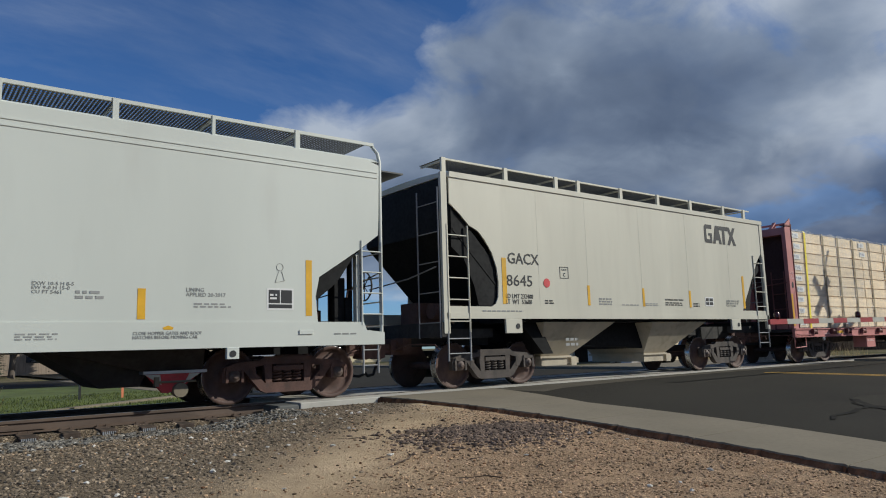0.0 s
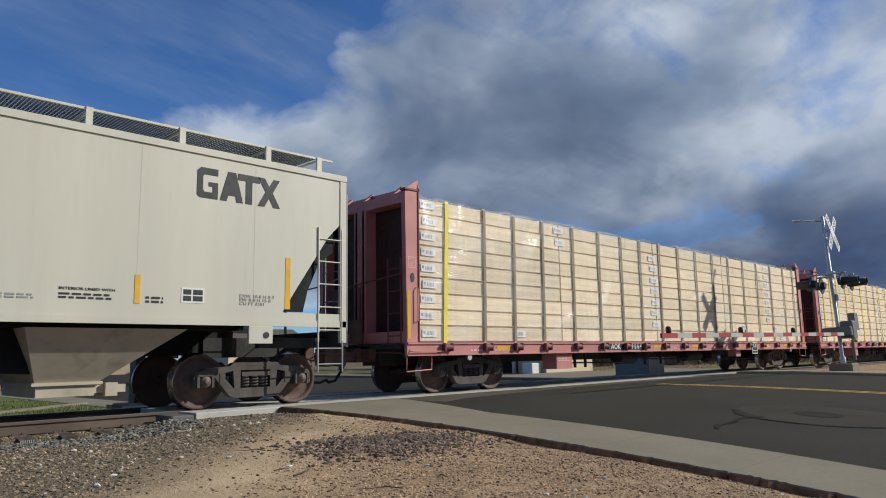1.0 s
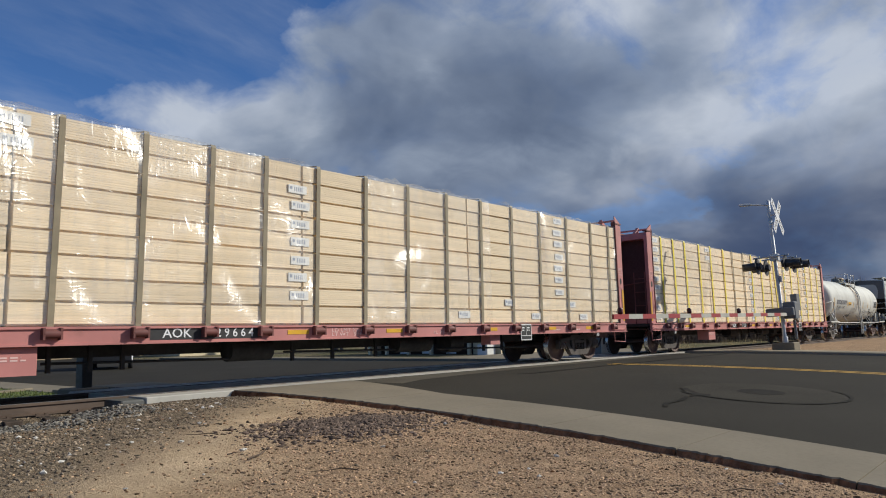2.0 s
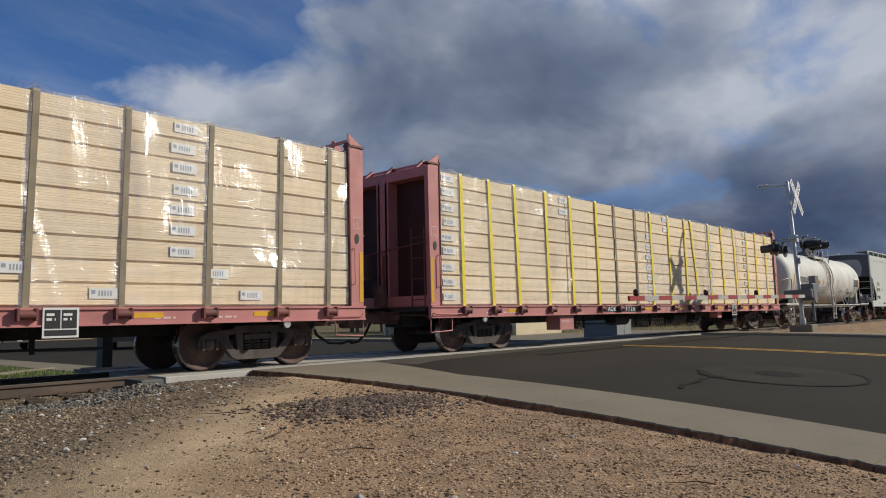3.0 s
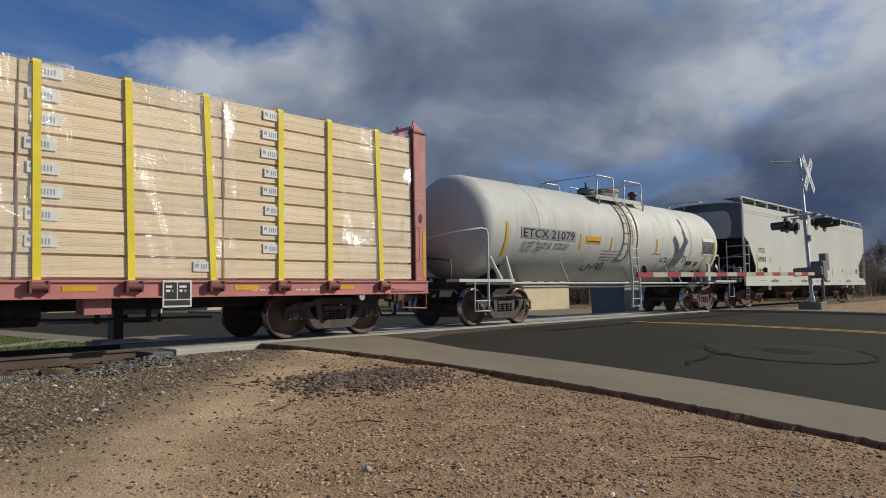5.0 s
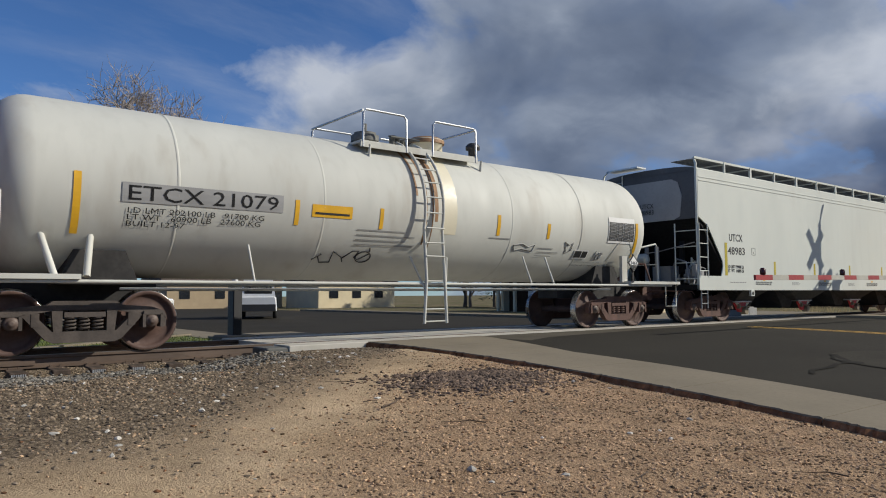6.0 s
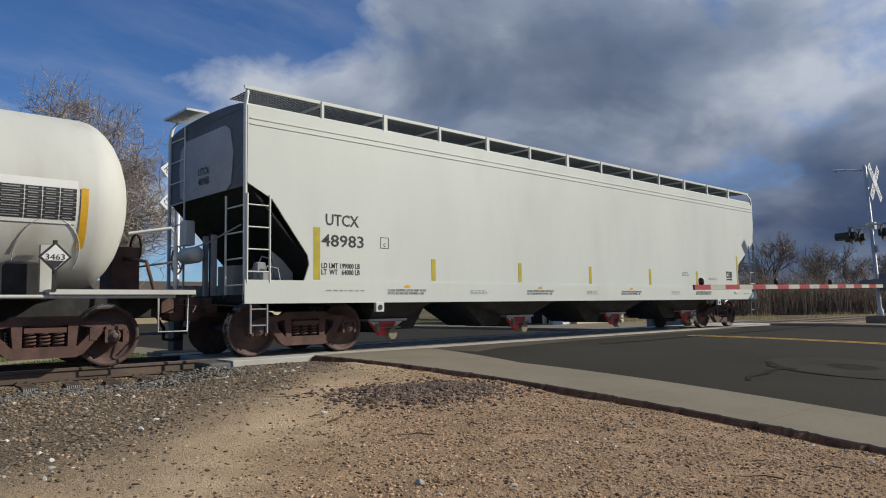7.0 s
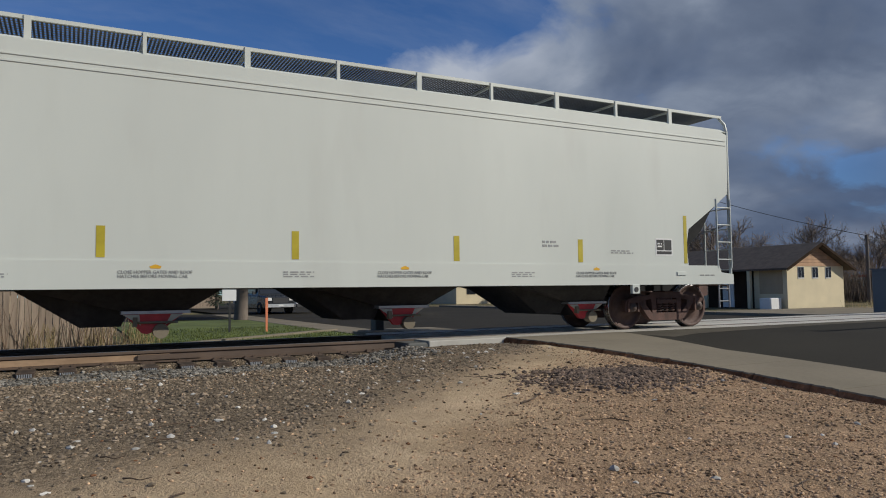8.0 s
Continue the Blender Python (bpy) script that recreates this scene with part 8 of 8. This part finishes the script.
load3 = lumber(21.77, [0.40, 5.45, 10.4, 15.35, 19.9, 22.85], S3, 3, [(0.42, 1.6), (1.6, 5.5), (5.5, 10.6), (12.0, 13.6), (13.6, 16.2), (17.0, 19.6), (19.6, 22.8)],
               [(0.45, 0, 8), (3.5, 0, 0), (5.2, 7, 8), (10.1, 1, 7), (14.9, 0, 0), (16.79, 1, 1), (17.93, 0, 0), (19.17, 2, 8), (19.8, 1, 1), (20.4, 0, 0)],
               [(0.43, 1.0, 1.2, 4.1, 0.07), (18.46, 19.2, 1.7, 4.12, 0.13), (21.27, 21.85, 2.2, 4.1, 0.10), (17.5, 17.95, 2.3, 3.9, 0.06), (2.6, 3.1, 2.0, 3.3, 0.05)])
car4 = centerbeam(46.88, "29726", [s[0] for s in S4], (0.965, 0.52))
load4 = lumber(46.88, [0.40, 5.6, 10.45, 15.3, 18.4, 22.8], S4, 5, [(0.42, 2.9), (2.9, 6.6), (9.9, 12.0), (14.1, 16.0), (16.8, 18.6), (20.9, 22.75)],
               [(0.45, 0, 8), (5.3, 7, 8), (10.34, 0, 6), (11.62, 7, 8), (13.98, 0, 0), (15.4, 1, 8), (17.83, 0, 0), (19.15, 1, 8)],
               [(0.43, 1.0, 1.2, 4.1, 0.07), (4.72, 5.45, 1.3, 4.1, 0.13), (3.42, 3.85, 2.9, 4.1, 0.07), (14.6, 15.3, 1.2, 2.7, 0.08), (18.28, 18.6, 2.2, 4.1, 0.08), (1.9, 2.2, 1.6, 3.6, 0.04)])
tank = tank_car(71.1)
UX = 88.17
tail = long_hopper("covered_hopper_car", UX, HOPPER_L, (1.485, 17.565), {
    "strips": [(1.31, 1.32, 2.24, 0.13)] + [(x, 1.34, 1.77, 0.11) for x in (4.07, 6.70, 9.38, 12.18, 14.83)] + [(17.55, 1.34, 2.32, 0.09)],
    "text": [("UTCX", 1.56, 2.28, 2.29, 2.50), ("48983", 1.47, 2.39, 1.91, 2.13), ("LD LMT 199000 LB\nLT  WT   64000 LB", 1.47, 2.30, 1.41, 1.62)], "plate": 2.78},
    "clean white four-bay covered hopper car at the end of the train", (0.40, 0.78))


# ---- what moves ----
def motions():
    ts, xs = [r[0] for r in TRAIN], [r[1] for r in TRAIN]
    for ob in (lead, gacx, car3, load3, car4, load4, tank, tail):
        x0 = ob.location.x
        walk(ob, [(t, pose(x0 + s, 0, 0)) for t, s in TRAIN])
    for w, x in WHEELS:
        rows = []
        for k in range(241):
            t = k / 30
            turn = math.degrees(float(np.interp(t, ts, xs)) / WHEEL_R)
            rows.append((t, pose(x, 0, WHEEL_R, 0, turn, 0)))
        walk(w, rows)


motions()
